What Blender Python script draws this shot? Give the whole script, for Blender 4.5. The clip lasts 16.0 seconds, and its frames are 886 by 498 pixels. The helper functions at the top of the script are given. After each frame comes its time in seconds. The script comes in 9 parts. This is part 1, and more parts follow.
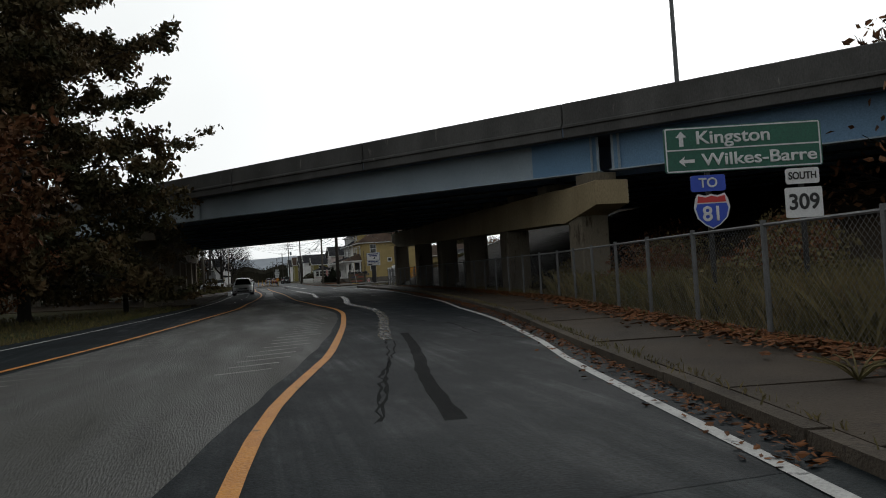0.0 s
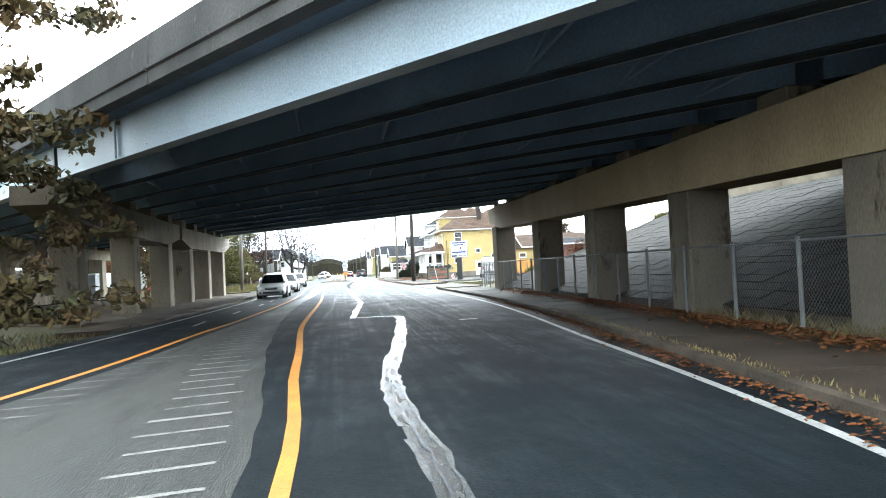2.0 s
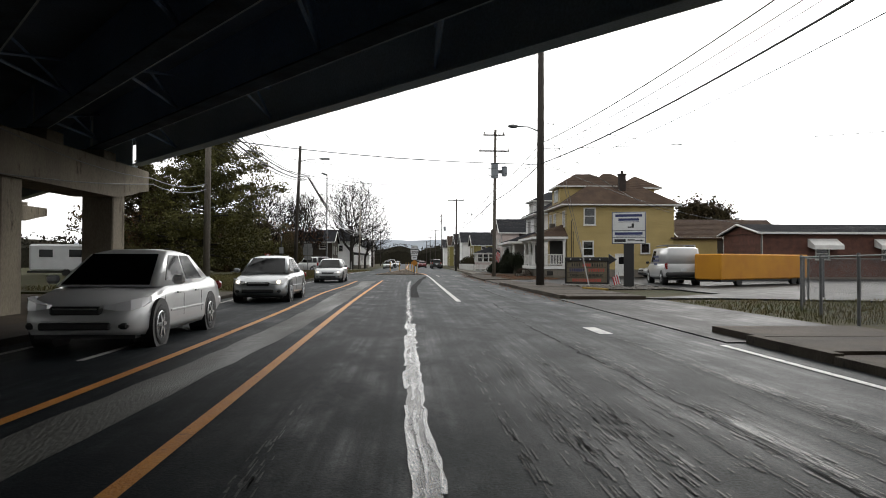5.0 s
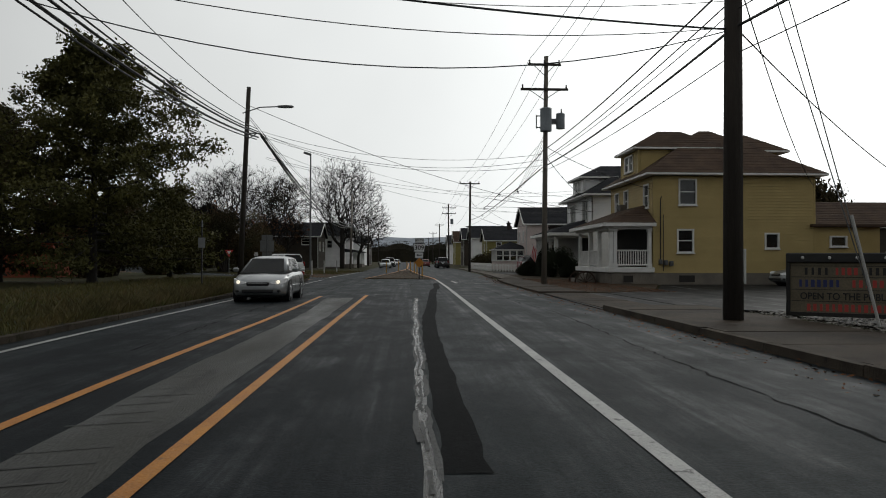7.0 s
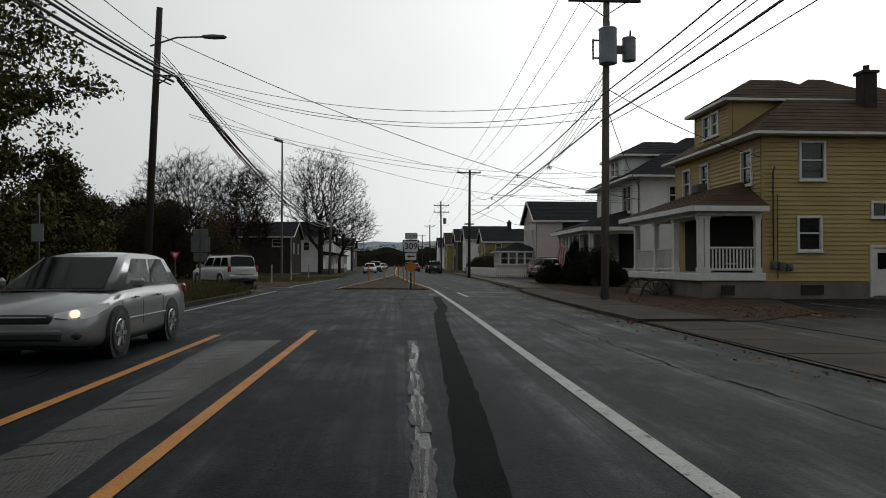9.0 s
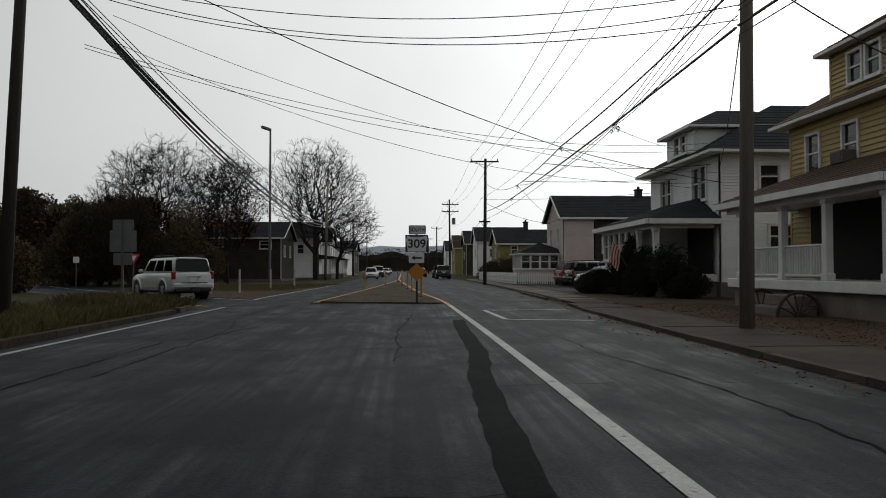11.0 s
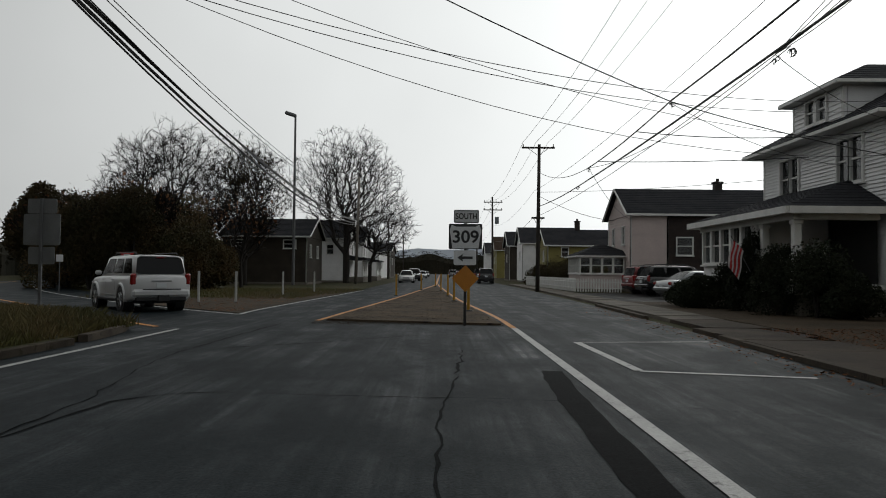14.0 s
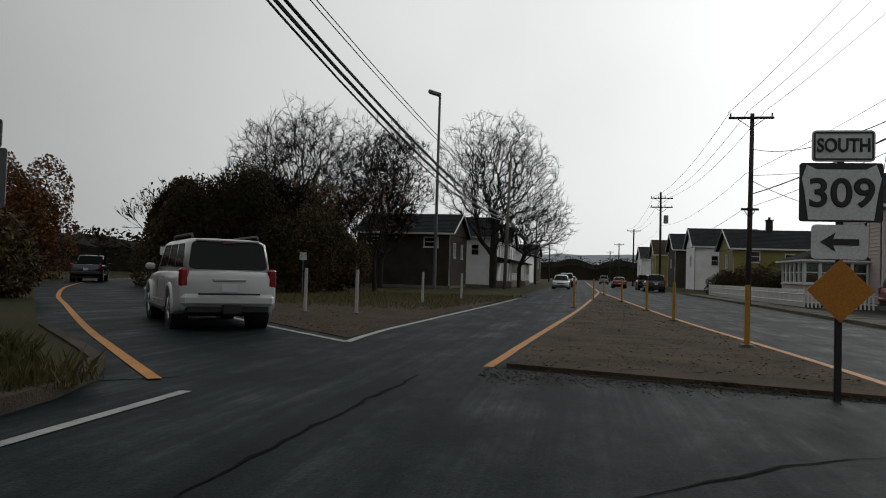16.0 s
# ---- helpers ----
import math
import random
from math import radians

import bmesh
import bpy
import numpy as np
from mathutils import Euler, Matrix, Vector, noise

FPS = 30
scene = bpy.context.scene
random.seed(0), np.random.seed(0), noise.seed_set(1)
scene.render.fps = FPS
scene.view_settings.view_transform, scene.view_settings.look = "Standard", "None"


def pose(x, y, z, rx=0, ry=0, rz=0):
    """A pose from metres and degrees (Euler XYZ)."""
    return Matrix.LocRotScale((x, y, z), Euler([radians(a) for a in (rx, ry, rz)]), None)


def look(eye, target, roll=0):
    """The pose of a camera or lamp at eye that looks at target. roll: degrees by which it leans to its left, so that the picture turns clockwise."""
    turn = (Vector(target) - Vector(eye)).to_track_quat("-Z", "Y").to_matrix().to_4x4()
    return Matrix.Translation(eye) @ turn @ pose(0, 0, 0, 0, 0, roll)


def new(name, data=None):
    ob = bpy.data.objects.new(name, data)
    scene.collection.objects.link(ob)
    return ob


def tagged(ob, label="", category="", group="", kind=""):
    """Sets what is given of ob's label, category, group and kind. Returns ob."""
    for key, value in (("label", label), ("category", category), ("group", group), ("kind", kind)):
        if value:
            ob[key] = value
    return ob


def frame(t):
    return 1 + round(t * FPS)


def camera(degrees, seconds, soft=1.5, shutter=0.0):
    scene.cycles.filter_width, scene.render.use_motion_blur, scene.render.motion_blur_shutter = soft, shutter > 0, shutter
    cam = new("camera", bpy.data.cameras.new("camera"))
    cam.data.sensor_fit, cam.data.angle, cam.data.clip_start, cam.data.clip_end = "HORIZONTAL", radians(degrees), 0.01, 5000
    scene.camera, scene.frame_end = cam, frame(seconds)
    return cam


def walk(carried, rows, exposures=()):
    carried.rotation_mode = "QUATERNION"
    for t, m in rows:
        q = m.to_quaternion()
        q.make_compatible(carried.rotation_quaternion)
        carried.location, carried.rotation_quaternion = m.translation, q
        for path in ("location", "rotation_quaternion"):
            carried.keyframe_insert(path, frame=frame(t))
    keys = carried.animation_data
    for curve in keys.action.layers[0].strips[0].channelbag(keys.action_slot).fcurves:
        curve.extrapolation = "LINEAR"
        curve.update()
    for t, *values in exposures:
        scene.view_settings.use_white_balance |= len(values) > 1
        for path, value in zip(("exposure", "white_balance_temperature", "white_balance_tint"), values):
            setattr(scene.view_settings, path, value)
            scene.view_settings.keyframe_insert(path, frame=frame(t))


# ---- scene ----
cam = camera(61.6, 16.0, 1.0)
PATH = [
    (0, (-3.17, -67.302, 1.151), (-2.663, -65.369, 1.206), -3.5),
    (0.5, (-2.134, -62.252, 1.153), (-1.671, -60.307, 1.208), -3.3),
    (1, (-1.225, -57.058, 1.286), (-0.811, -55.102, 1.332), -3.3),
    (1.5, (-0.352, -51.967, 1.287), (-0.001, -49.999, 1.335), -2.8),
    (2, (0.037, -46.411, 1.318), (0.324, -44.433, 1.367), -2.9),
    (2.5, (0.417, -40.809, 1.272), (0.63, -38.822, 1.325), -3.0),
    (3, (0.657, -35.046, 1.322), (0.816, -33.053, 1.37), -2.2),
    (3.5, (0.794, -29.811, 1.259), (0.925, -27.816, 1.304), -0.9),
    (4, (0.905, -24.51, 1.259), (1.009, -22.513, 1.295), -0.4),
    (6.5, (0.72, 4.65, 1.291), (0.808, 6.648, 1.324), 0.3),
    (7, (0.68, 8.929, 1.345), (0.769, 10.927, 1.374), 0.1),
    (7.5, (0.629, 12.203, 1.28), (0.718, 14.2, 1.313), -0.2),
    (8, (0.623, 15.92, 1.275), (0.721, 17.917, 1.311), -0.2),
    (8.5, (0.548, 19.607, 1.32), (0.664, 21.604, 1.356), -0.2),
    (9, (0.656, 22.648, 1.273), (0.778, 24.644, 1.314), 0.0),
    (11.5, (0.848, 34.77, 1.266), (0.948, 36.767, 1.32), 0.1),
    (12, (0.867, 36.02, 1.312), (0.959, 38.017, 1.363), 0.4),
    (12.5, (0.856, 37.195, 1.318), (0.94, 39.193, 1.371), 0.0),
    (13, (0.83, 38.464, 1.315), (0.908, 40.462, 1.371), 0.5),
    (13.5, (0.798, 39.775, 1.282), (0.867, 41.773, 1.341), 0.4),
    (14, (0.717, 41.56, 1.314), (0.723, 43.559, 1.375), 0.5),
    (14.5, (0.444, 43.313, 1.32), (0.375, 45.311, 1.382), 0.6),
    (15, (0.06, 45.77, 1.3), (-0.095, 47.762, 1.365), 0.8),
    (15.5, (-0.537, 48.476, 1.279), (-0.791, 50.459, 1.346), 0.9),
    (16, (-1.347, 51.363, 1.208), (-1.711, 53.328, 1.274), 1.7),
]
EXPOSURES = [(0, 0.3, 6350, 7), (0.5, 0.6, 6250, 6), (1, 1.8, 6050, 4), (1.5, 3.0, 5900, 3), (2, 4.1, 5800, 2), (2.5, 4.55, 5850, 3), (3, 4.05, 6250, 6), (3.5, 3.55, 6500, 9), (4, 3.2, 6550, 10), (4.2, 2.9, 6550, 10), (5.2, 1.1, 6500, 9), (6.3, 0.1, 6400, 7), (16, 0.05, 6400, 7)]
walk(cam, [(t, look(eye, target, roll)) for t, eye, target, roll in PATH], EXPOSURES)

# ---- light ----
world = bpy.data.worlds.new("world")
scene.world = world
world.use_nodes = True
wn, wl = world.node_tree.nodes, world.node_tree.links
sky = wn.new("ShaderNodeTexSky")
sky.sky_type, sky.sun_disc = "NISHITA", False
sky.sun_elevation, sky.sun_rotation = radians(24), radians(28)
sky.air_density, sky.dust_density = 1.0, 4.0
grey = wn.new("ShaderNodeHueSaturation")
grey.inputs["Saturation"].default_value = 0.04
grey.inputs["Value"].default_value = 0.022
cloud = wn.new("ShaderNodeMixRGB")
cloud.inputs["Fac"].default_value = 0.72
cloud.inputs["Color2"].default_value = (0.735, 0.735, 0.73, 1)
wl.new(sky.outputs["Color"], grey.inputs["Color"])
wl.new(grey.outputs["Color"], cloud.inputs["Color1"])
# cloud is brighter towards the hidden sun than behind the camera
toward = wn.new("ShaderNodeVectorMath")
toward.operation = "DOT_PRODUCT"
toward.inputs[1].default_value = Vector((12.0, 26.0, 10.0)).normalized()
glow = wn.new("ShaderNodeMapRange")
for key, q in (("From Min", 0.42), ("From Max", 1.0), ("To Min", 0.62), ("To Max", 1.32)):
    glow.inputs[key].default_value = q
thin = wn.new("ShaderNodeMixRGB")
thin.blend_type = "MULTIPLY"
thin.inputs["Fac"].default_value = 1.0
way = wn.new("ShaderNodeTexCoord").outputs["Generated"]
wl.new(way, toward.inputs[0])
mottle = wn.new("ShaderNodeTexNoise")
mottle.inputs["Scale"].default_value, mottle.inputs["Detail"].default_value = 2.2, 4
drift = wn.new("ShaderNodeMapRange")
for key, q in (("From Min", 0.3), ("From Max", 0.7), ("To Min", 0.93), ("To Max", 1.06)):
    drift.inputs[key].default_value = q
veil = wn.new("ShaderNodeMath")
veil.operation = "MULTIPLY"
wl.new(way, mottle.inputs["Vector"])
wl.new(mottle.outputs["Fac"], drift.inputs["Value"])
wl.new(glow.outputs["Result"], veil.inputs[0])
wl.new(drift.outputs["Result"], veil.inputs[1])
wl.new(toward.outputs["Value"], glow.inputs["Value"])
wl.new(cloud.outputs["Color"], thin.inputs["Color1"])
wl.new(veil.outputs[0], thin.inputs["Color2"])
wl.new(thin.outputs["Color"], wn["Background"].inputs["Color"])
wn["Background"].inputs["Strength"].default_value = 1.15
sun = new("sun", bpy.data.lights.new("sun", "SUN"))
sun.data.energy, sun.data.angle, sun.data.color = 0.3, radians(25), (1.0, 0.97, 0.92)
sun.matrix_world = look((12.0, 22.0, 12.0), (0, 0, 0))


# ---- materials ----
def mat(name, c1, c2=None, rough=0.8, scale=3.0, fine=40.0, bump=0.15, metal=0.0, rvar=0.0, spots=None, spot_at=0.62, wave=None, rand=0.0, spec=0.5, stretch=(1, 1, 1), coat=0.0, damp=0.64):
    """A surface with two scales of variation: broad stains between c1 and c2, fine grain and relief, and spots of another colour."""
    m = bpy.data.materials.new(name)
    m.use_nodes = True
    n, l = m.node_tree.nodes, m.node_tree.links
    b = n["Principled BSDF"]
    c2 = c2 or tuple(v * 0.75 for v in c1)
    c1, c2 = tuple(v * damp for v in c1), tuple(v * damp for v in c2)
    spots = spots and tuple(v * damp for v in spots)
    tc = n.new("ShaderNodeTexCoord")
    mp = n.new("ShaderNodeMapping")
    mp.inputs["Scale"].default_value = stretch
    l.new(tc.outputs["Object"], mp.inputs["Vector"])
    big = n.new("ShaderNodeTexNoise")
    big.inputs["Scale"].default_value, big.inputs["Detail"].default_value = scale, 6
    small = n.new("ShaderNodeTexNoise")
    small.inputs["Scale"].default_value, small.inputs["Detail"].default_value = fine, 4
    l.new(mp.outputs["Vector"], big.inputs["Vector"])
    l.new(mp.outputs["Vector"], small.inputs["Vector"])
    ramp = n.new("ShaderNodeMapRange")
    ramp.inputs["From Min"].default_value, ramp.inputs["From Max"].default_value = 0.32, 0.68
    l.new(big.outputs["Fac"], ramp.inputs["Value"])
    mix = n.new("ShaderNodeMixRGB")
    mix.inputs["Color1"].default_value, mix.inputs["Color2"].default_value = (*c1, 1), (*c2, 1)
    l.new(ramp.outputs["Result"], mix.inputs["Fac"])
    col = mix.outputs["Color"]
    grain = n.new("ShaderNodeMixRGB")
    grain.blend_type = "OVERLAY"
    grain.inputs["Fac"].default_value = 0.45
    l.new(col, grain.inputs["Color1"])
    l.new(small.outputs["Fac"], grain.inputs["Color2"])
    col = grain.outputs["Color"]
    if spots:
        sp = n.new("ShaderNodeTexNoise")
        sp.inputs["Scale"].default_value, sp.inputs["Detail"].default_value, sp.inputs["Roughness"].default_value = scale * 2.7, 8, 0.7
        l.new(mp.outputs["Vector"], sp.inputs["Vector"])
        sr = n.new("ShaderNodeMapRange")
        sr.inputs["From Min"].default_value, sr.inputs["From Max"].default_value = spot_at, spot_at + 0.07
        l.new(sp.outputs["Fac"], sr.inputs["Value"])
        sm = n.new("ShaderNodeMixRGB")
        sm.inputs["Color2"].default_value = (*spots, 1)
        l.new(sr.outputs["Result"], sm.inputs["Fac"])
        l.new(col, sm.inputs["Color1"])
        col = sm.outputs["Color"]
    if rand:
        oi = n.new("ShaderNodeObjectInfo")
        ge = n.new("ShaderNodeNewGeometry")
        ad = n.new("ShaderNodeMath")
        ad.operation = "ADD"
        l.new(oi.outputs["Random"], ad.inputs[0])
        l.new(ge.outputs["Random Per Island"], ad.inputs[1])
        mr = n.new("ShaderNodeMapRange")
        mr.inputs["From Max"].default_value = 2.0
        mr.inputs["To Min"].default_value, mr.inputs["To Max"].default_value = 1 - rand, 1 + rand
        l.new(ad.outputs[0], mr.inputs["Value"])
        hv = n.new("ShaderNodeHueSaturation")
        l.new(mr.outputs["Result"], hv.inputs["Value"])
        l.new(col, hv.inputs["Color"])
        col = hv.outputs["Color"]
    l.new(col, b.inputs["Base Color"])
    b.inputs["Roughness"].default_value, b.inputs["Metallic"].default_value = rough, metal
    b.inputs["Specular IOR Level"].default_value = spec
    b.inputs["Coat Weight"].default_value = coat
    if rvar:
        rr = n.new("ShaderNodeMapRange")
        rr.inputs["To Min"].default_value, rr.inputs["To Max"].default_value = max(0.05, rough - rvar), min(1, rough + rvar)
        l.new(ramp.outputs["Result"], rr.inputs["Value"])
        l.new(rr.outputs["Result"], b.inputs["Roughness"])
    if bump:
        bp = n.new("ShaderNodeBump")
        bp.inputs["Strength"].default_value, bp.inputs["Distance"].default_value = min(1.0, bump * 2), 0.02
        l.new(small.outputs["Fac"], bp.inputs["Height"])
        l.new(bp.outputs["Normal"], b.inputs["Normal"])
    return m


def plain(name, c, rough=0.5, metal=0.0, coat=0.0, emit=0.0, glass=0.0):
    m = bpy.data.materials.new(name)
    m.use_nodes = True
    b = m.node_tree.nodes["Principled BSDF"]
    b.inputs["Base Color"].default_value = (*c, 1)
    b.inputs["Roughness"].default_value, b.inputs["Metallic"].default_value = rough, metal
    b.inputs["Coat Weight"].default_value = coat
    b.inputs["Transmission Weight"].default_value = glass
    if emit:
        b.inputs["Emission Color"].default_value = (*c, 1)
        b.inputs["Emission Strength"].default_value = emit
    return m


def asphalt(name, c1, c2, wet=0.62, dry=0.64, spec=0.045):
    """Worn asphalt: broad stains, streaks along the street, aggregate, and smooth wet patches."""
    m = bpy.data.materials.new(name)
    m.use_nodes = True
    n, l = m.node_tree.nodes, m.node_tree.links
    b = n["Principled BSDF"]
    tc = n.new("ShaderNodeTexCoord")

    def tex(scale, detail, stretch=(1, 1, 1), rough=0.5):
        mp = n.new("ShaderNodeMapping")
        mp.inputs["Scale"].default_value = stretch
        l.new(tc.outputs["Object"], mp.inputs["Vector"])
        t = n.new("ShaderNodeTexNoise")
        t.inputs["Scale"].default_value, t.inputs["Detail"].default_value, t.inputs["Roughness"].default_value = scale, detail, rough
        l.new(mp.outputs["Vector"], t.inputs["Vector"])
        return t.outputs["Fac"]

    def span(v, a, b2, c, d):
        r = n.new("ShaderNodeMapRange")
        for key, q in zip(("From Min", "From Max", "To Min", "To Max"), (a, b2, c, d)):
            r.inputs[key].default_value = q
        l.new(v, r.inputs["Value"])
        return r.outputs["Result"]

    def math2(op, a, b2):
        q = n.new("ShaderNodeMath")
        q.operation = op
        for k, v in enumerate((a, b2)):
            if isinstance(v, float):
                q.inputs[k].default_value = v
            else:
                l.new(v, q.inputs[k])
        return q.outputs[0]

    broad = tex(0.3, 5, (1, 0.5, 1), 0.6)
    streak = tex(1.6, 5, (1, 0.014, 1), 0.65)
    tyre = tex(7.0, 4, (1, 0.012, 1), 0.7)
    lumps = tex(9, 4, (1, 1, 1), 0.6)
    grit = tex(42, 3, (1, 1, 1), 0.75)
    patch = tex(1.1, 6, (1, 0.45, 1), 0.7)
    f = math2("ADD", span(broad, 0.3, 0.7, 0.0, 0.45), span(streak, 0.3, 0.7, 0.0, 0.36))
    mix = n.new("ShaderNodeMixRGB")
    mix.inputs["Color1"].default_value, mix.inputs["Color2"].default_value = (*c1, 1), (*c2, 1)
    l.new(f, mix.inputs["Fac"])
    g = n.new("ShaderNodeMixRGB")
    g.blend_type = "MULTIPLY"
    g.inputs["Fac"].default_value = 1.0
    l.new(mix.outputs["Color"], g.inputs["Color1"])
    gm = math2("MULTIPLY", span(grit, 0.32, 0.7, 0.25, 1.95), span(patch, 0.3, 0.7, 0.8, 1.2))
    gm = math2("MULTIPLY", gm, span(tyre, 0.3, 0.7, 0.87, 1.12))
    gm = math2("MULTIPLY", gm, span(lumps, 0.3, 0.7, 0.8, 1.2))
    l.new(gm, g.inputs["Color2"])
    l.new(g.outputs["Color"], b.inputs["Base Color"])
    w = math2("MULTIPLY", span(patch, wet - 0.22, wet + 0.06, 0.0, 1.0), span(streak, 0.4, 0.6, 0.35, 1.0))
    w = math2("MULTIPLY", w, span(tyre, 0.36, 0.62, 0.3, 1.0))
    l.new(span(w, 0.0, 1.0, dry, dry - 0.3), b.inputs["Roughness"])
    b.inputs["Specular IOR Level"].default_value = spec
    bp = n.new("ShaderNodeBump")
    bp.inputs["Strength"].default_value, bp.inputs["Distance"].default_value = 0.35, 0.01
    l.new(grit, bp.inputs["Height"])
    l.new(bp.outputs["Normal"], b.inputs["Normal"])
    return m


ASPHALT = asphalt("asphalt", (0.0066, 0.0098, 0.0118), (0.0150, 0.0205, 0.0232))
ASPHALTDARK = asphalt("newer_dark_asphalt", (0.0048, 0.0068, 0.0088), (0.0112, 0.0148, 0.0176), 0.64)
DRYTRACK = asphalt("drying_tyre_track", (0.014, 0.0155, 0.0165), (0.062, 0.064, 0.063), 0.5, 0.6)
LOT = asphalt("lot_asphalt", (0.010, 0.0102, 0.011), (0.022, 0.0218, 0.0215), 0.6)
TAR = asphalt("tar", (0.0024, 0.0028, 0.0032), (0.0062, 0.0068, 0.0074), 0.75, 0.8, 0.035)
SEAL = mat("wet_sealant", (0.022, 0.022, 0.022), (0.009, 0.009, 0.009), 0.24, 2.2, 30, 0.6, rvar=0.15, stretch=(4, 0.6, 1), spots=(0.012, 0.012, 0.012), spot_at=0.55)
BEAD = mat("glossy_sealant_bead", (0.05, 0.05, 0.049), (0.02, 0.02, 0.02), 0.16, 2.5, 20, 0.4, rvar=0.12, stretch=(3, 0.6, 1), spec=0.5)
CONCROAD = mat("worn_concrete", (0.033, 0.034, 0.030), (0.072, 0.072, 0.063), 0.6, 0.6, 45, 0.5, rvar=0.2, spots=(0.035, 0.033, 0.031), spot_at=0.55, stretch=(1.6, 0.3, 1), spec=0.25)
YELLOW = mat("yellow_line_paint", (0.74, 0.29, 0.004), (0.56, 0.20, 0.004), 0.6, 2.0, 50, 0.3, spots=(0.12, 0.075, 0.03), spot_at=0.61)
KERBYELLOW = mat("worn_yellow_kerb_paint", (0.50, 0.32, 0.03), (0.30, 0.20, 0.04), 0.7, 3, 40, 0.3, spots=(0.12, 0.10, 0.08), spot_at=0.56, spec=0.15)
WHITE = mat("white_line_paint", (0.55, 0.55, 0.53), (0.38, 0.38, 0.37), 0.55, 2.2, 50, 0.3, spots=(0.07, 0.07, 0.07), spot_at=0.57)
WORNWHITE = mat("worn_white_paint", (0.30, 0.29, 0.27), (0.20, 0.195, 0.18), 0.6, 1.5, 50, 0.3, spots=(0.10, 0.10, 0.09), spot_at=0.55)
BEADDULL = mat("dull_sealant_bead", (0.075, 0.076, 0.075), (0.03, 0.03, 0.03), 0.6, 2.5, 20, 0.4, stretch=(3, 0.6, 1), spec=0.2)
GROOVE = mat("worn_groove", (0.04, 0.039, 0.037), (0.075, 0.072, 0.066), 0.8, 3, 40, 0.3)
ISLAND = mat("gritty_island_concrete", (0.135, 0.100, 0.064), (0.066, 0.051, 0.036), 0.9, 0.8, 35, 0.5, spots=(0.04, 0.033, 0.027), spot_at=0.57, spec=0.1)
KERB = mat("kerb_concrete", (0.125, 0.103, 0.080), (0.060, 0.050, 0.040), 0.85, 1.2, 40, 0.4, spots=(0.04, 0.036, 0.032), spot_at=0.6, rand=0.2, spec=0.1)
WALKWAY = mat("pavement_concrete", (0.090, 0.069, 0.050), (0.043, 0.034, 0.026), 0.8, 0.7, 40, 0.3, spots=(0.045, 0.038, 0.03), spot_at=0.6, rand=0.15, spec=0.1)
PALESLAB = mat("pale_slab_concrete", (0.21, 0.185, 0.155), (0.11, 0.097, 0.082), 0.8, 0.9, 40, 0.3, spots=(0.08, 0.07, 0.058), spot_at=0.6, rand=0.2, spec=0.1)
VERGEKERB = mat("earthy_kerb_concrete", (0.095, 0.075, 0.055), (0.05, 0.042, 0.033), 0.9, 1.4, 40, 0.5, spots=(0.035, 0.032, 0.018), spot_at=0.52, rand=0.2, spec=0.1)
GRASS = mat("grass_ground", (0.038, 0.048, 0.014), (0.072, 0.056, 0.024), 0.95, 0.35, 14, 0.8, spots=(0.04, 0.031, 0.022), spot_at=0.6, spec=0.1)
BLADE = mat("grass_blades", (0.10, 0.112, 0.034), (0.18, 0.135, 0.06), 0.8, 0.5, 20, 0, rand=0.45, spec=0.15)
WEED = mat("dry_weed", (0.23, 0.18, 0.09), (0.12, 0.115, 0.05), 0.9, 0.8, 20, 0, rand=0.45, spec=0.1)
DIRT = mat("dirt", (0.10, 0.075, 0.05), (0.06, 0.048, 0.035), 0.95, 0.8, 30, 0.6, spots=(0.15, 0.12, 0.085), spot_at=0.63, spec=0.1)
GRAVEL = mat("pale_gravel", (0.35, 0.33, 0.30), (0.22, 0.20, 0.18), 0.9, 6, 40, 0.8, rand=0.35)
BRUSH = mat("dry_brush_leaves", (0.24, 0.19, 0.09), (0.13, 0.12, 0.05), 0.8, 0.8, 20, 0, rand=0.5, spec=0.12)
LITTER = mat("fallen_leaves", (0.30, 0.115, 0.042), (0.17, 0.075, 0.032), 0.8, 4, 30, 0.2, rand=0.5, spec=0.1)
CONC = mat("pier_concrete", (0.30, 0.26, 0.195), (0.18, 0.155, 0.12), 0.9, 0.7, 30, 0.3, spots=(0.09, 0.072, 0.052), spot_at=0.58, stretch=(1, 1, 0.35), spec=0.15)
CAPTAN = mat("tan_cap_paint", (0.58, 0.47, 0.29), (0.44, 0.35, 0.21), 0.8, 0.6, 30, 0.2, spots=(0.20, 0.16, 0.105), spot_at=0.66, stretch=(1, 1, 0.35), spec=0.2)
PARAPET = mat("weathered_parapet_concrete", (0.145, 0.143, 0.138), (0.075, 0.074, 0.072), 0.9, 0.8, 30, 0.35, spots=(0.26, 0.25, 0.23), spot_at=0.63, stretch=(1, 1, 0.35))
# concrete colour cut to near black to carry the deep shade under the deck
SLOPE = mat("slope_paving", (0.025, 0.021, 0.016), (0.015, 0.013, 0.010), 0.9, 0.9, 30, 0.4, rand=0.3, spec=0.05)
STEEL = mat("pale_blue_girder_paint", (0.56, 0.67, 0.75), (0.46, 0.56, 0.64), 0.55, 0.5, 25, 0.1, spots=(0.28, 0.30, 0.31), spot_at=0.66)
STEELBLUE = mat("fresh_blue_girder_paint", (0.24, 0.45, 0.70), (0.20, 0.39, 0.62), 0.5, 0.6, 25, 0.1)
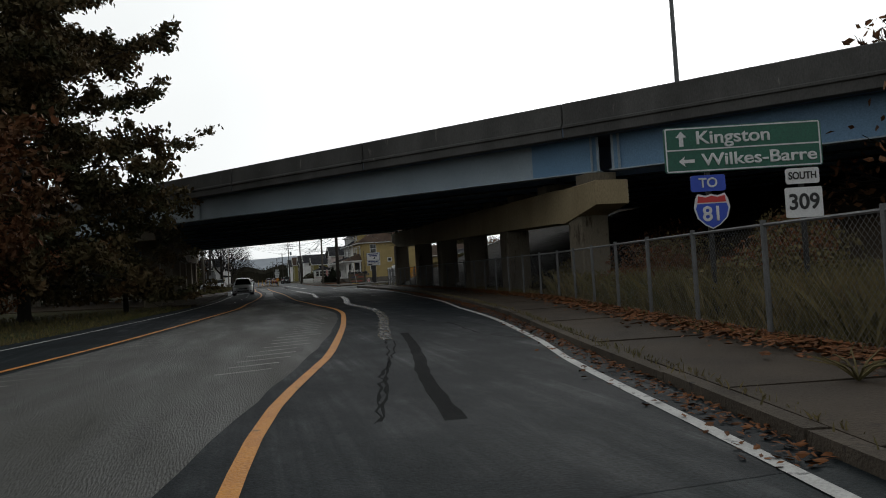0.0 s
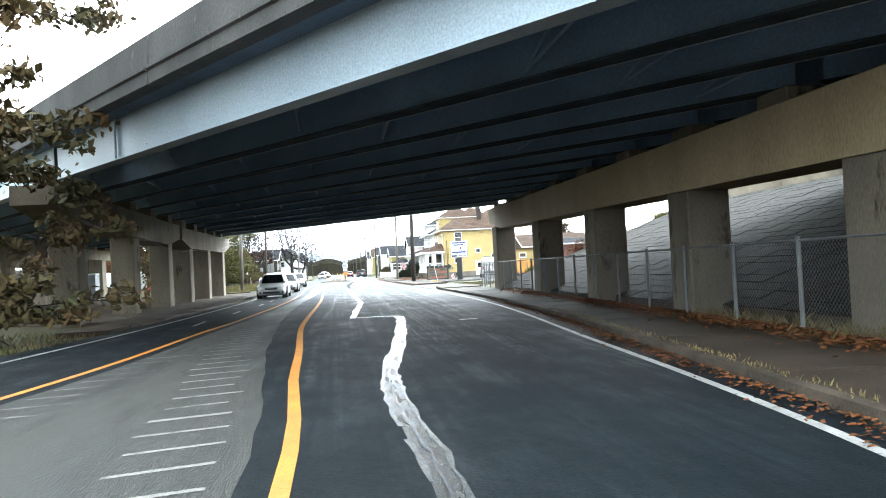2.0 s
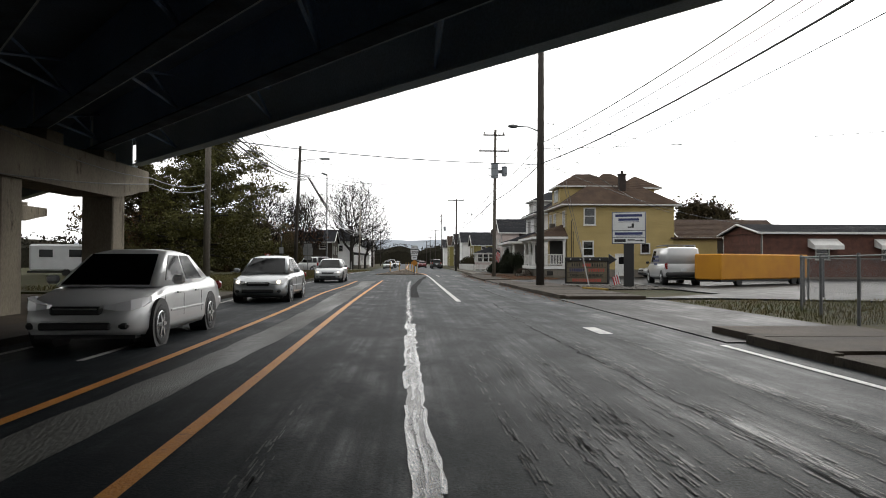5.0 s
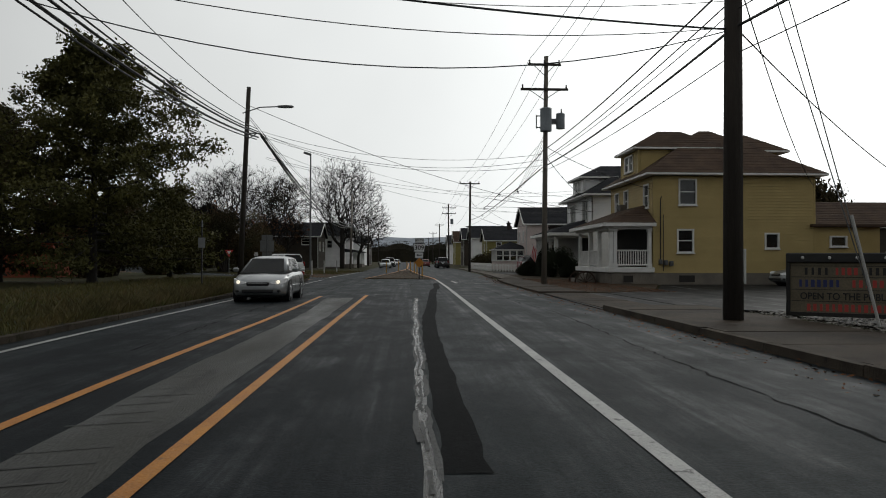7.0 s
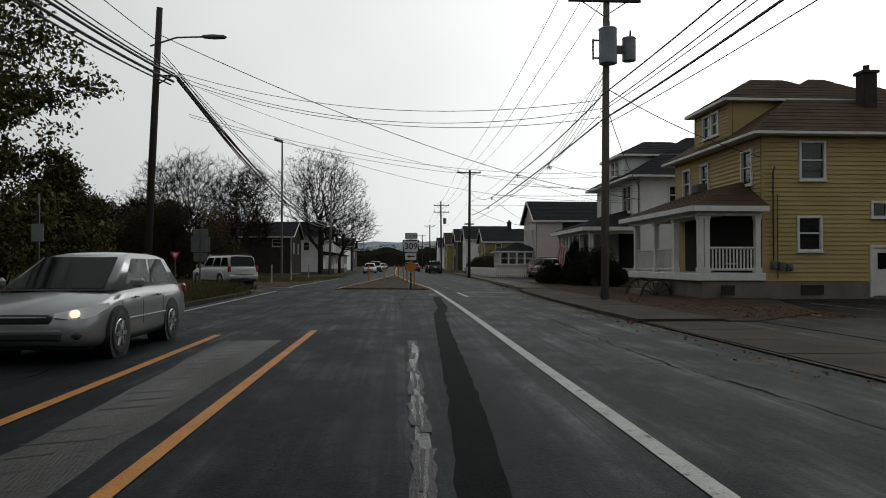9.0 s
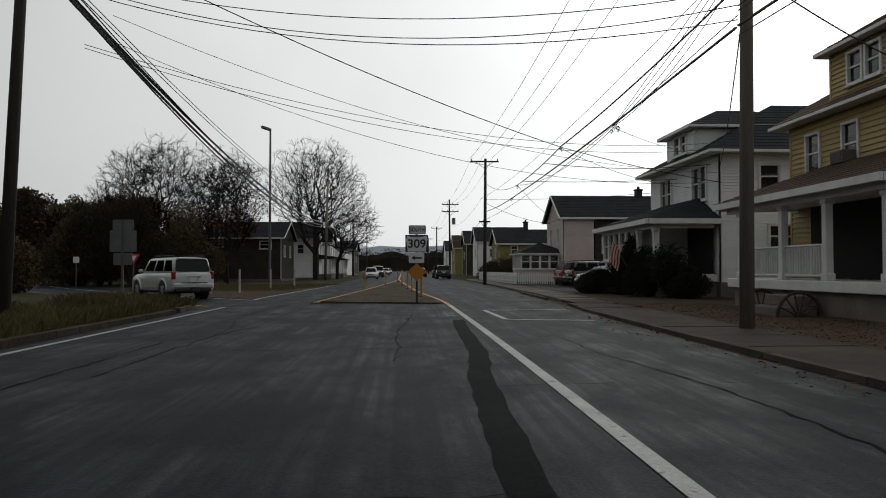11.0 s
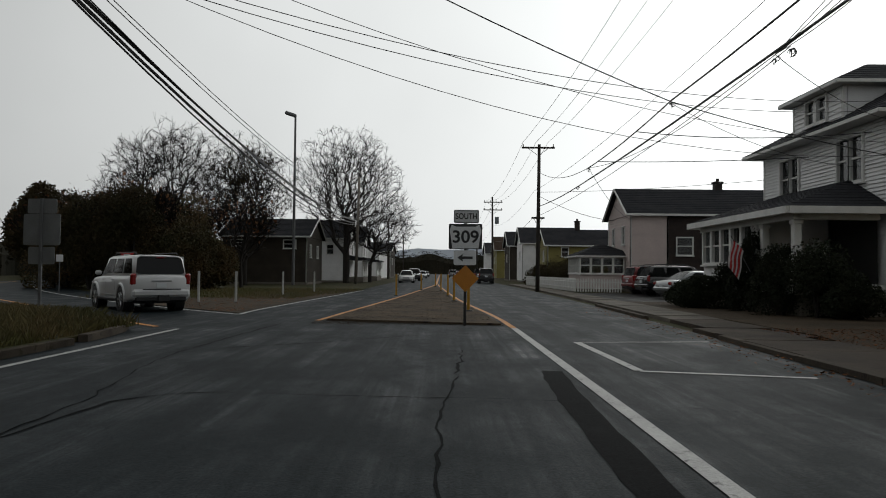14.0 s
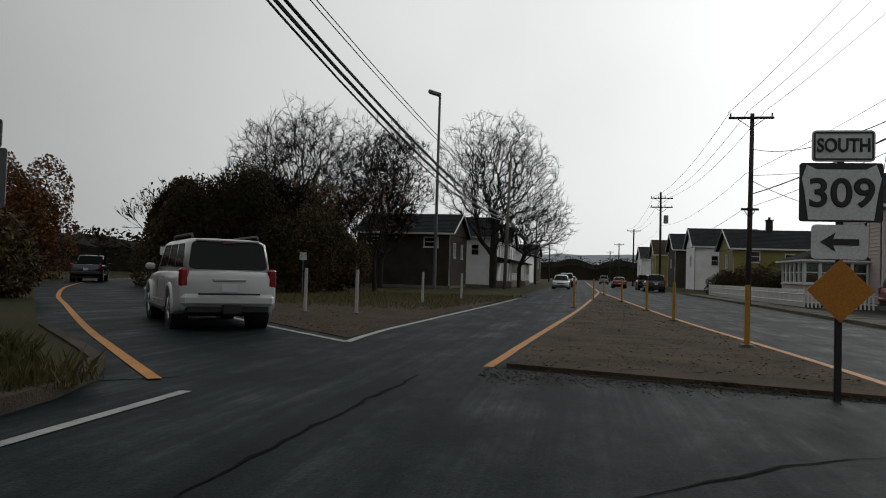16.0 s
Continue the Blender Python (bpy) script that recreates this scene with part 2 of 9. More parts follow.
# inner girder, flange and soffit colours hold underside shade and a blue windscreen veil
STEELSHADE = mat("shaded_girder_paint", (0.33, 0.50, 0.74), (0.25, 0.38, 0.58), 0.5, 0.6, 25, 0.15, spots=(0.16, 0.10, 0.06), spot_at=0.68)
FLANGE = mat("shaded_flange_paint", (0.10, 0.125, 0.155), (0.055, 0.065, 0.08), 0.85, 1.5, 25, 0.2, spots=(0.08, 0.05, 0.03), spot_at=0.62, spec=0.02)
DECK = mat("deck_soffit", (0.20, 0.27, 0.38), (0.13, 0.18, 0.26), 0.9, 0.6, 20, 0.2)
GALV = mat("galvanised_steel", (0.22, 0.225, 0.23), (0.15, 0.155, 0.16), 0.6, 4, 60, 0.1, metal=0.3)
DARKMETAL = mat("dark_metal", (0.03, 0.03, 0.032), (0.05, 0.048, 0.045), 0.5, 4, 60, 0.15, metal=0.4)
POLEWOOD = mat("weathered_pole_wood", (0.034, 0.027, 0.022), (0.062, 0.05, 0.04), 0.85, 2.5, 30, 0.5, stretch=(3, 3, 0.15))
POLEPALE = mat("grey_pole_wood", (0.17, 0.148, 0.12), (0.25, 0.22, 0.185), 0.85, 2.5, 30, 0.5, stretch=(3, 3, 0.15))
CABLE = plain("cable_rubber", (0.012, 0.012, 0.013), 0.6)
PORCELAIN = plain("insulator_glaze", (0.06, 0.045, 0.04), 0.25)
TRANSF = mat("transformer_paint", (0.30, 0.34, 0.37), (0.22, 0.25, 0.28), 0.45, 2, 30, 0.05)
BARK = mat("bark", (0.04, 0.033, 0.027), (0.024, 0.02, 0.017), 0.95, 3, 25, 0.8, stretch=(2, 2, 0.4))
TWIG = mat("twigs", (0.022, 0.018, 0.016), (0.014, 0.012, 0.011), 0.9, 3, 25, 0.2, spec=0.1)
LEAFRED = mat("russet_leaves", (0.23, 0.085, 0.036), (0.125, 0.08, 0.038), 0.7, 0.5, 20, 0, rand=0.55, spec=0.12)
LEAFGREEN = mat("dull_green_leaves", (0.075, 0.08, 0.038), (0.15, 0.09, 0.04), 0.7, 0.45, 20, 0, rand=0.55, spec=0.12)
LEAFOLIVE = mat("olive_leaves", (0.145, 0.135, 0.04), (0.085, 0.086, 0.03), 0.7, 0.4, 20, 0, rand=0.5, spec=0.12)
LEAFDARK = mat("dark_leaves", (0.042, 0.040, 0.019), (0.072, 0.050, 0.026), 0.8, 0.3, 20, 0, rand=0.3, spec=0.08)
LEAFEVER = mat("dark_evergreen_leaves", (0.018, 0.026, 0.013), (0.032, 0.036, 0.018), 0.75, 0.6, 20, 0, rand=0.4, spec=0.15)
SIDEYEL = mat("yellow_siding", (0.54, 0.415, 0.18), (0.46, 0.355, 0.15), 0.6, 0.9, 30, 0.08, rand=0.06, damp=0.74, spec=0.2)
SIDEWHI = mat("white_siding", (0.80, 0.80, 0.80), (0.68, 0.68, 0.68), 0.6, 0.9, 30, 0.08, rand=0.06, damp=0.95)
SIDEPINK = mat("pale_pink_siding", (0.60, 0.51, 0.48), (0.52, 0.44, 0.42), 0.6, 0.9, 30, 0.08, rand=0.06, damp=0.85, spec=0.2)
SIDEGREY = mat("grey_brown_siding", (0.085, 0.07, 0.055), (0.055, 0.047, 0.038), 0.8, 0.9, 30, 0.1, rand=0.1, spec=0.15)
SIDEOLIVE = mat("mustard_siding", (0.36, 0.32, 0.11), (0.30, 0.26, 0.09), 0.7, 0.9, 30, 0.1, rand=0.08, spec=0.2)
WHITEPAINT = mat("white_trim_paint", (0.72, 0.72, 0.70), (0.6, 0.6, 0.58), 0.5, 2.5, 40, 0.08, damp=0.9)
SHINGLEBR = mat("brown_shingles", (0.115, 0.078, 0.056), (0.075, 0.052, 0.04), 0.9, 1.2, 30, 0.5, rand=0.3, spec=0.08)
SHINGLEBK = mat("charcoal_shingles", (0.045, 0.046, 0.052), (0.03, 0.031, 0.036), 0.9, 1.2, 30, 0.5, rand=0.3, spec=0.08)
FOUND = mat("foundation_render", (0.30, 0.27, 0.23), (0.21, 0.19, 0.165), 0.9, 1.2, 25, 0.3, spec=0.1)
SOOTBRICK = mat("sooty_chimney_brick", (0.06, 0.04, 0.034), (0.03, 0.024, 0.022), 0.9, 3, 30, 0.4)
BRICK = mat("brick", (0.20, 0.085, 0.06), (0.13, 0.06, 0.045), 0.9, 3, 30, 0.4, rand=0.3)
DARKIN = plain("dark_interior", (0.02, 0.018, 0.016), 0.9)
PANE = plain("window_glass", (0.17, 0.185, 0.195), 0.04, glass=0.92)
CURTAIN = mat("pale_blind", (0.10, 0.10, 0.105), (0.06, 0.06, 0.065), 0.8, 2, 30, 0.05)
RUBBER = mat("tyre_rubber", (0.015, 0.015, 0.016), (0.03, 0.03, 0.03), 0.8, 6, 60, 0.2)
ALLOY = plain("alloy_rim", (0.45, 0.46, 0.47), 0.3, 0.9)
CARGLASS = plain("tinted_car_glass", (0.006, 0.007, 0.008), 0.06)
CARGLASS.node_tree.nodes["Principled BSDF"].inputs["Specular IOR Level"].default_value = 0.2
CARBLACK = plain("black_plastic", (0.014, 0.014, 0.015), 0.55)
CARWHITE = mat("white_car_paint", (0.78, 0.79, 0.80), (0.74, 0.75, 0.76), 0.28, 0.8, 0.5, 0, coat=0.6)
CARSILVER = mat("silver_car_paint", (0.40, 0.42, 0.43), (0.36, 0.375, 0.385), 0.28, 0.8, 0.5, 0, metal=0.45, coat=0.6)
CARBLUE = mat("dark_blue_car_paint", (0.018, 0.024, 0.045), (0.014, 0.018, 0.034), 0.25, 0.8, 0.5, 0, coat=0.6)
CARDARK = mat("black_car_paint", (0.016, 0.016, 0.018), (0.02, 0.02, 0.022), 0.25, 0.8, 0.5, 0, coat=0.6)
CARRED = mat("dark_red_car_paint", (0.26, 0.02, 0.022), (0.20, 0.016, 0.018), 0.35, 0.8, 0.5, 0, coat=0.2)
TAILRED = plain("red_lamp_lens", (0.20, 0.008, 0.008), 0.2, coat=0.5)
HEADLAMP = plain("headlamp_lens", (0.75, 0.76, 0.78), 0.12, coat=0.5)
LITLAMP = plain("lit_headlamp", (1.0, 0.9, 0.72), 0.3, emit=0.85)
PLATE = plain("pale_plate", (0.55, 0.58, 0.60), 0.5)
SIGNGREEN = mat("green_sign_sheeting", (0.015, 0.16, 0.10), (0.012, 0.13, 0.085), 0.45, 1.5, 40, 0)
SIGNBLUE = plain("blue_sign_sheeting", (0.02, 0.06, 0.42), 0.45)
SIGNRED = plain("red_sign_sheeting", (0.48, 0.03, 0.03), 0.45)
SIGNWHITE = mat("white_sign_sheeting", (0.74, 0.75, 0.76), (0.66, 0.67, 0.68), 0.45, 2, 40, 0, damp=0.85)
# near-black sheet colour that paints the shade inside the porches
PORCHSHADE = mat("porch_shade_dark", (0.012, 0.013, 0.012), (0.018, 0.018, 0.016), 0.9, 3, 60, 0.1)
SIGNBLACK = plain("black_sign_sheeting", (0.012, 0.012, 0.013), 0.5)
SIGNORANGE = mat("orange_sign_sheeting", (0.70, 0.27, 0.01), (0.60, 0.22, 0.01), 0.5, 3, 40, 0)
SIGNBACK = mat("bare_aluminium", (0.34, 0.35, 0.36), (0.26, 0.265, 0.27), 0.5, 2, 40, 0.05, metal=0.5)
DELIN = mat("yellow_delineator_plastic", (0.62, 0.33, 0.02), (0.5, 0.26, 0.02), 0.6, 4, 40, 0.05)
POSTWHITE = mat("white_post_plastic", (0.62, 0.62, 0.60), (0.5, 0.5, 0.48), 0.6, 4, 40, 0.05)
ORANGESHEET = mat("orange_sheet_panel", (0.80, 0.36, 0.01), (0.62, 0.25, 0.01), 0.7, 0.8, 30, 0.1)
ORANGEWALL = mat("orange_red_block_wall", (0.42, 0.10, 0.045), (0.34, 0.08, 0.035), 0.8, 0.8, 30, 0.2)
RUSTWOOD = mat("rusty_wood", (0.075, 0.042, 0.026), (0.04, 0.026, 0.018), 0.9, 4, 40, 0.4)
SIGNGREY = mat("grey_blue_cabinet", (0.16, 0.17, 0.23), (0.12, 0.13, 0.18), 0.5, 2, 40, 0.05)
BARBLUE = plain("blue_print", (0.02, 0.03, 0.12), 0.5)
BARRED = plain("red_print", (0.40, 0.05, 0.04), 0.5)
BOARDTAN = mat("letter_board", (0.24, 0.20, 0.13), (0.18, 0.15, 0.10), 0.6, 2, 30, 0.05)
# distance haze is mixed into the ridge's pale blue base colour
FARHILL = mat("hazed_hill_woods", (0.30, 0.335, 0.38), (0.27, 0.30, 0.34), 1.0, 0.01, 0.02, 0, damp=1.0)
FARWOOD = mat("far_wood_edge", (0.034, 0.034, 0.026), (0.055, 0.048, 0.034), 1.0, 0.1, 1.2, 0.3, spec=0.05)


# ---- mesh helpers ----
class Mesh:
    """Gathers faces of one part; made into one mesh object by part()."""

    def __init__(self):
        self.v, self.f = [], []

    def add(self, vs, fs, m=None):
        k = len(self.v)
        self.v += [tuple(m @ Vector(v)) for v in vs] if m else [tuple(v) for v in vs]
        self.f += [tuple(i + k for i in f) for f in fs]
        return self

    def box(self, c, s, ch=0.0, m=None):
        hx, hy, hz = s[0] / 2, s[1] / 2, s[2] / 2
        ch = min(ch, hx * 0.9, hy * 0.9, hz * 0.9)
        if ch <= 0:
            vs = [(c[0] + a * hx, c[1] + b * hy, c[2] + d * hz) for d in (-1, 1) for a, b in ((-1, -1), (1, -1), (1, 1), (-1, 1))]
            return self.add(vs, [(3, 2, 1, 0), (4, 5, 6, 7), (0, 1, 5, 4), (1, 2, 6, 5), (2, 3, 7, 6), (3, 0, 4, 7)], m)
        # eight corners, each cut into three points: x, y and z face
        vs, ix = [], {}
        for a in (-1, 1):
            for b in (-1, 1):
                for d in (-1, 1):
                    for k in range(3):
                        e = [hx - ch, hy - ch, hz - ch]
                        e[k] = (hx, hy, hz)[k]
                        ix[a, b, d, k] = len(vs)
                        vs.append((c[0] + a * e[0], c[1] + b * e[1], c[2] + d * e[2]))
        fs = []
        for s1 in (-1, 1):
            fs.append([ix[s1, -1, -1, 0], ix[s1, 1, -1, 0], ix[s1, 1, 1, 0], ix[s1, -1, 1, 0]][::s1])
            fs.append([ix[-1, s1, -1, 1], ix[-1, s1, 1, 1], ix[1, s1, 1, 1], ix[1, s1, -1, 1]][::s1])
            fs.append([ix[-1, -1, s1, 2], ix[1, -1, s1, 2], ix[1, 1, s1, 2], ix[-1, 1, s1, 2]][::s1])
            for s2 in (-1, 1):
                q = s1 * s2
                fs.append([ix[s1, s2, -1, 0], ix[s1, s2, -1, 1], ix[s1, s2, 1, 1], ix[s1, s2, 1, 0]][::q])
                fs.append([ix[-1, s1, s2, 1], ix[-1, s1, s2, 2], ix[1, s1, s2, 2], ix[1, s1, s2, 1]][::q])
                fs.append([ix[s1, -1, s2, 2], ix[s1, -1, s2, 0], ix[s1, 1, s2, 0], ix[s1, 1, s2, 2]][::q])
        for a in (-1, 1):
            for b in (-1, 1):
                for d in (-1, 1):
                    fs.append([ix[a, b, d, 0], ix[a, b, d, 1], ix[a, b, d, 2]][:: a * b * d])
        return self.add(vs, fs, m)

    def tube(self, pts, radii, n=8, caps=True):
        pts = [Vector(p) for p in pts]
        if not hasattr(radii, "__len__"):
            radii = [radii] * len(pts)
        vs, fs, up = [], [], None
        for i, p in enumerate(pts):
            d = (pts[min(i + 1, len(pts) - 1)] - pts[max(i - 1, 0)]).normalized()
            if up is None:
                up = Vector((1, 0, 0)) if abs(d.x) < 0.8 else Vector((0, 1, 0))
            a = (up - d * up.dot(d)).normalized()
            b = d.cross(a)
            up = a
            for k in range(n):
                w = 2 * math.pi * k / n
                vs.append(p + (a * math.cos(w) + b * math.sin(w)) * radii[i])
        for i in range(len(pts) - 1):
            for k in range(n):
                k2 = (k + 1) % n
                fs.append((i * n + k, i * n + k2, (i + 1) * n + k2, (i + 1) * n + k))
        if caps:
            fs.append(tuple(range(n - 1, -1, -1)))
            fs.append(tuple((len(pts) - 1) * n + k for k in range(n)))
        return self.add(vs, fs)

    def strip(self, left, right, z=None, thick=0.0):
        """A surface between two lines of the same number of points."""
        n = len(left)
        P = [(*p[:2], z if z is not None else p[2]) for p in left] + [(*p[:2], z if z is not None else p[2]) for p in right]
        fs = [(i, n + i, n + i + 1, i + 1) for i in range(n - 1)]
        if thick:
            P += [(x, y, h - thick) for x, y, h in P]
            m = 2 * n
            fs += [(i, i + 1, m + i + 1, m + i) for i in range(n - 1)]
            fs += [(n + i + 1, n + i, m + n + i, m + n + i + 1) for i in range(n - 1)]
            fs += [(0, m, m + n, n), (n - 1, n + n - 1, m + n + n - 1, m + n - 1)]
        return self.add(P, fs)

    def poly(self, pts, z0, z1, m=None):
        """A flat outline in plan, counter-clockwise, raised from z0 to z1."""
        n = len(pts)
        vs = [(x, y, z0) for x, y in pts] + [(x, y, z1) for x, y in pts]
        fs = [tuple(range(n - 1, -1, -1)), tuple(range(n, 2 * n))] + [(i, (i + 1) % n, n + (i + 1) % n, n + i) for i in range(n)]
        return self.add(vs, fs, m)

    def loft(self, rings, caps=True):
        """Joins rings of the same number of points."""
        n = len(rings[0])
        vs = [p for r in rings for p in r]
        fs = [(i * n + k, i * n + (k + 1) % n, (i + 1) * n + (k + 1) % n, (i + 1) * n + k) for i in range(len(rings) - 1) for k in range(n)]
        if caps:
            fs += [tuple(range(n - 1, -1, -1)), tuple((len(rings) - 1) * n + k for k in range(n))]
        return self.add(vs, fs)

    def data(self, name, material, smooth=False):
        me = bpy.data.meshes.new(name)
        me.from_pydata(self.v, [], self.f)
        me.materials.append(material)
        if smooth:
            me.polygons.foreach_set("use_smooth", [True] * len(me.polygons))
        me.update()
        return me


def part(name, mesh, material, parent=None, label="", smooth=False):
    ob = new(name, mesh.data(name, material, smooth))
    if parent:
        ob.parent = parent
    return tagged(ob, label)


def thing(name, label, category, m=None, group="", kind=""):
    ob = new(name)
    ob.matrix_basis = m or Matrix()
    return tagged(ob, label, category, group, kind)


def solid(name, mesh, material, label, category, group="", kind="", smooth=False):
    return tagged(part(name, mesh, material, smooth=smooth), label, category, group, kind)


def words(name, text, size, material, parent, m, label="", width=None):
    """Raised lettering in the built-in font, lying in the xz plane of m and facing -y."""
    cu = bpy.data.curves.new(name, "FONT")
    cu.body, cu.size, cu.extrude, cu.bevel_depth, cu.bevel_resolution = text, size, 0.004, size * 0.02, 0
    cu.align_x, cu.align_y = "CENTER", "CENTER"
    tmp = bpy.data.objects.new(name, cu)
    scene.collection.objects.link(tmp)
    bpy.context.view_layer.update()
    me = bpy.data.meshes.new_from_object(tmp.evaluated_get(bpy.context.evaluated_depsgraph_get()))
    bpy.data.objects.remove(tmp)
    xs = [v.co.x for v in me.vertices]
    k = width / (max(xs) - min(xs)) if width else 1.0
    me.transform(m @ pose(0, 0, 0, 90) @ Matrix.Diagonal((k, 1, 1, 1)))
    me.materials.clear()
    me.materials.append(material)
    ob = new(name, me)
    ob.parent = parent
    return tagged(ob, label)


def smooth_line(pts, step=1.0):
    """Catmull-Rom through the points, evenly enough sampled."""
    P = [Vector((*p, 0)) if len(p) == 2 else Vector(p) for p in pts]
    P = [P[0] * 2 - P[1]] + P + [P[-1] * 2 - P[-2]]
    out = []
    for i in range(1, len(P) - 2):
        n = max(1, int((P[i + 1] - P[i]).length / step))
        for k in range(n):
            t = k / n
            a, b, c, d = P[i - 1 : i + 3]
            out.append(0.5 * (2 * b + (c - a) * t + (2 * a - 5 * b + 4 * c - d) * t * t + (3 * b - a - 3 * c + d) * t ** 3))
    out.append(P[-2])
    return out


def side(line, d):
    """The line moved d metres to its right."""
    out = []
    for i, p in enumerate(line):
        t = line[min(i + 1, len(line) - 1)] - line[max(i - 1, 0)]
        out.append(p + Vector((t.y, -t.x, 0)).normalized() * d)
    return out


def along(line, y):
    """x of a line at y."""
    for a, b in zip(line, line[1:]):
        if min(a.y, b.y) <= y <= max(a.y, b.y) and a.y != b.y:
            return a.x + (b.x - a.x) * (y - a.y) / (b.y - a.y)
    return line[0].x if y < line[0].y else line[-1].x

# ---- ground, road, pavements ----
R = random.Random(7)
solid("ground", Mesh().poly([(-2500, -900), (2500, -900), (2500, 3200), (-2500, 3200)], -0.5, -0.03), GRASS,
      "rough autumn grass and earth reaching the horizon", "ground", kind="structure")

YEL_R = smooth_line([(-3.6, -66), (-3.2, -61.7), (-2.8, -59.4), (-2.2, -56.8), (-1.85, -54.8), (-1.4, -51.9), (-1.1, -49.8), (-0.75, -47), (-0.48, -44.5), (-0.36, -42), (-0.4, -39.5), (-0.55, -37), (-0.65, -33.5), (-0.8, -30), (-0.88, -27), (-0.85, -22), (-0.78, -16), (-0.75, -8), (-0.9, 6), (-0.95, 14), (-0.95, 26), (-0.93, 37.0)])
YEL_L = smooth_line([(-8.8, -64), (-6.9, -54.7), (-6.05, -50.4), (-5.2, -45), (-4.6, -40.8), (-4.0, -36.7), (-3.6, -33), (-3.3, -27.5), (-3.0, -24), (-2.75, -19), (-2.5, -14), (-2.3, -5), (-2.35, 6), (-2.6, 17), (-2.5, 26), (-2.55, 36.2)])
WHI_R = smooth_line([(-0.9, -66), (-0.32, -63), (0.05, -61), (0.45, -59), (0.95, -57), (1.35, -55), (1.75, -53), (2.1, -51), (2.45, -48.5), (2.7, -46.5), (3.1, -44), (3.5, -41.5), (3.85, -38.3), (4.22, -34), (4.75, -28.6), (5.08, -24.5), (5.38, -19), (5.5, -14), (5.58, -9), (5.6, -1.5)])
WHI_L = smooth_line([(-10.8, -66), (-9.3, -56), (-7.6, -45), (-6.4, -36.5), (-5.8, -30.5), (-5.4, -25.5), (-5.05, -19), (-4.8, -11), (-4.65, -5), (-4.75, 6), (-5.2, 20), (-5.2, 30), (-5.1, 43), (-5.05, 58)])
KERB_R = smooth_line([(-1.2, -72), (-0.6, -66), (0.05, -63), (0.4, -61.3), (1.05, -58), (1.8, -54.5), (2.5, -51.2), (3.05, -47.8), (3.55, -44.6), (4.0, -41), (4.4, -37.3), (4.8, -33.5), (5.25, -29.5), (5.62, -24.5), (5.85, -20), (5.97, -14), (6.05, -7), (6.08, 0), (5.98, 12), (5.88, 20), (5.85, 40), (6.0, 50), (6.3, 57), (6.8, 70), (7.1, 90), (7.3, 130), (7.4, 400)])
EDGE_L = smooth_line([(-11.6, -66), (-10.0, -56), (-8.2, -45), (-7.3, -38), (-6.1, -28), (-5.8, -23), (-5.35, -12), (-5.1, -5), (-5.2, 6), (-5.6, 20), (-5.6, 30), (-5.5, 43), (-5.45, 57.5)])

# the asphalt, laid between its two edges
ys = [-64 + 1.5 * k for k in range(82)]
m = Mesh().strip([(along(EDGE_L, y) - 0.15, y) for y in ys], [(along(KERB_R, y) + 0.05, y) for y in ys], 0.0)
m.poly([(-12.5, -110), (1.0, -110), (along(KERB_R, -64) + 0.05, -64), (along(EDGE_L, -64) - 0.15, -64)], -0.2, 0.0)
yf = [57.5 + 6 * k for k in range(70)]
m.strip([(-5.6 if y < 80 else -4.9, y) for y in yf], [(along(KERB_R, y) + 0.05, y) for y in yf], 0.0)
m.poly([(-5.45, 52.5), (-5.4, 64.5), (-9.6, 65.0), (-11.0, 63.4), (-8.0, 60.3), (-6.6, 58.8), (-6.1, 57.2), (-5.85, 55.0)], -0.2, -0.010)
solid("road", m, ASPHALT, "damp dark grey asphalt street, patched and cracked", "road", kind="structure")

# newer, darker asphalt in the lanes beside the concrete strip
yd = [-30 + 1.5 * k for k in range(45)] + [37.2]
m = Mesh().strip([(along(YEL_R, y) - 0.6, y) for y in yd], [(0.72 + 0.05 * noise.noise((0, y * 0.4, 5)), y) for y in yd], 0.003)
solid("asphalt_overlay", m, ASPHALTDARK, "darker newer asphalt along the inner half of the lane", "road", kind="structure")
yd = [-50 + 1.5 * k for k in range(58)] + [36.4]
m = Mesh().strip([(along(WHI_L, y) + 0.55 + 0.04 * noise.noise((3, y * 0.4, 5)), y) for y in yd], [(along(YEL_L, y) + (0.3 if y < -6 else 0.75), y) for y in yd], 0.003)
solid("asphalt_overlay_oncoming", m, ASPHALTDARK, "darker newer asphalt in the oncoming lane", "road", kind="structure")
# the ramp that leaves to the side
RAMP = smooth_line([(-4.5, 60.0), (-8.5, 64.2), (-13, 69.5), (-19, 77), (-26, 87), (-33, 99), (-39, 115), (-43, 135), (-43, 160), (-38, 190)], 2)
solid("ramp_road", Mesh().strip(side(RAMP, -3.6), side(RAMP, 4.0), -0.004), ASPHALT, "damp asphalt slip road curving away between grass", "road", kind="structure")

# worn concrete strip between the two yellow lines
CON_R = smooth_line([(-4.3, -66), (-3.5, -61.6), (-3.0, -59.2), (-2.3, -55.8), (-1.7, -52.5), (-1.1, -48.4), (-0.75, -45.5), (-0.62, -42), (-0.72, -39.5), (-0.95, -36.5), (-1.2, -33.5), (-1.45, -28), (-1.65, -22), (-1.58, -14), (-1.45, -7), (-1.22, 0), (-1.16, 6), (-1.17, 12), (-1.24, 18), (-1.27, 26), (-1.26, 35.7)])
yd = [-64 + 1.5 * k for k in range(34)]
m = Mesh().strip([(along(CON_R, y) - 0.05, y) for y in yd], [(min(along(KERB_R, y) - 0.1, along(WHI_R, y) + 0.5), y) for y in yd], 0.0022)
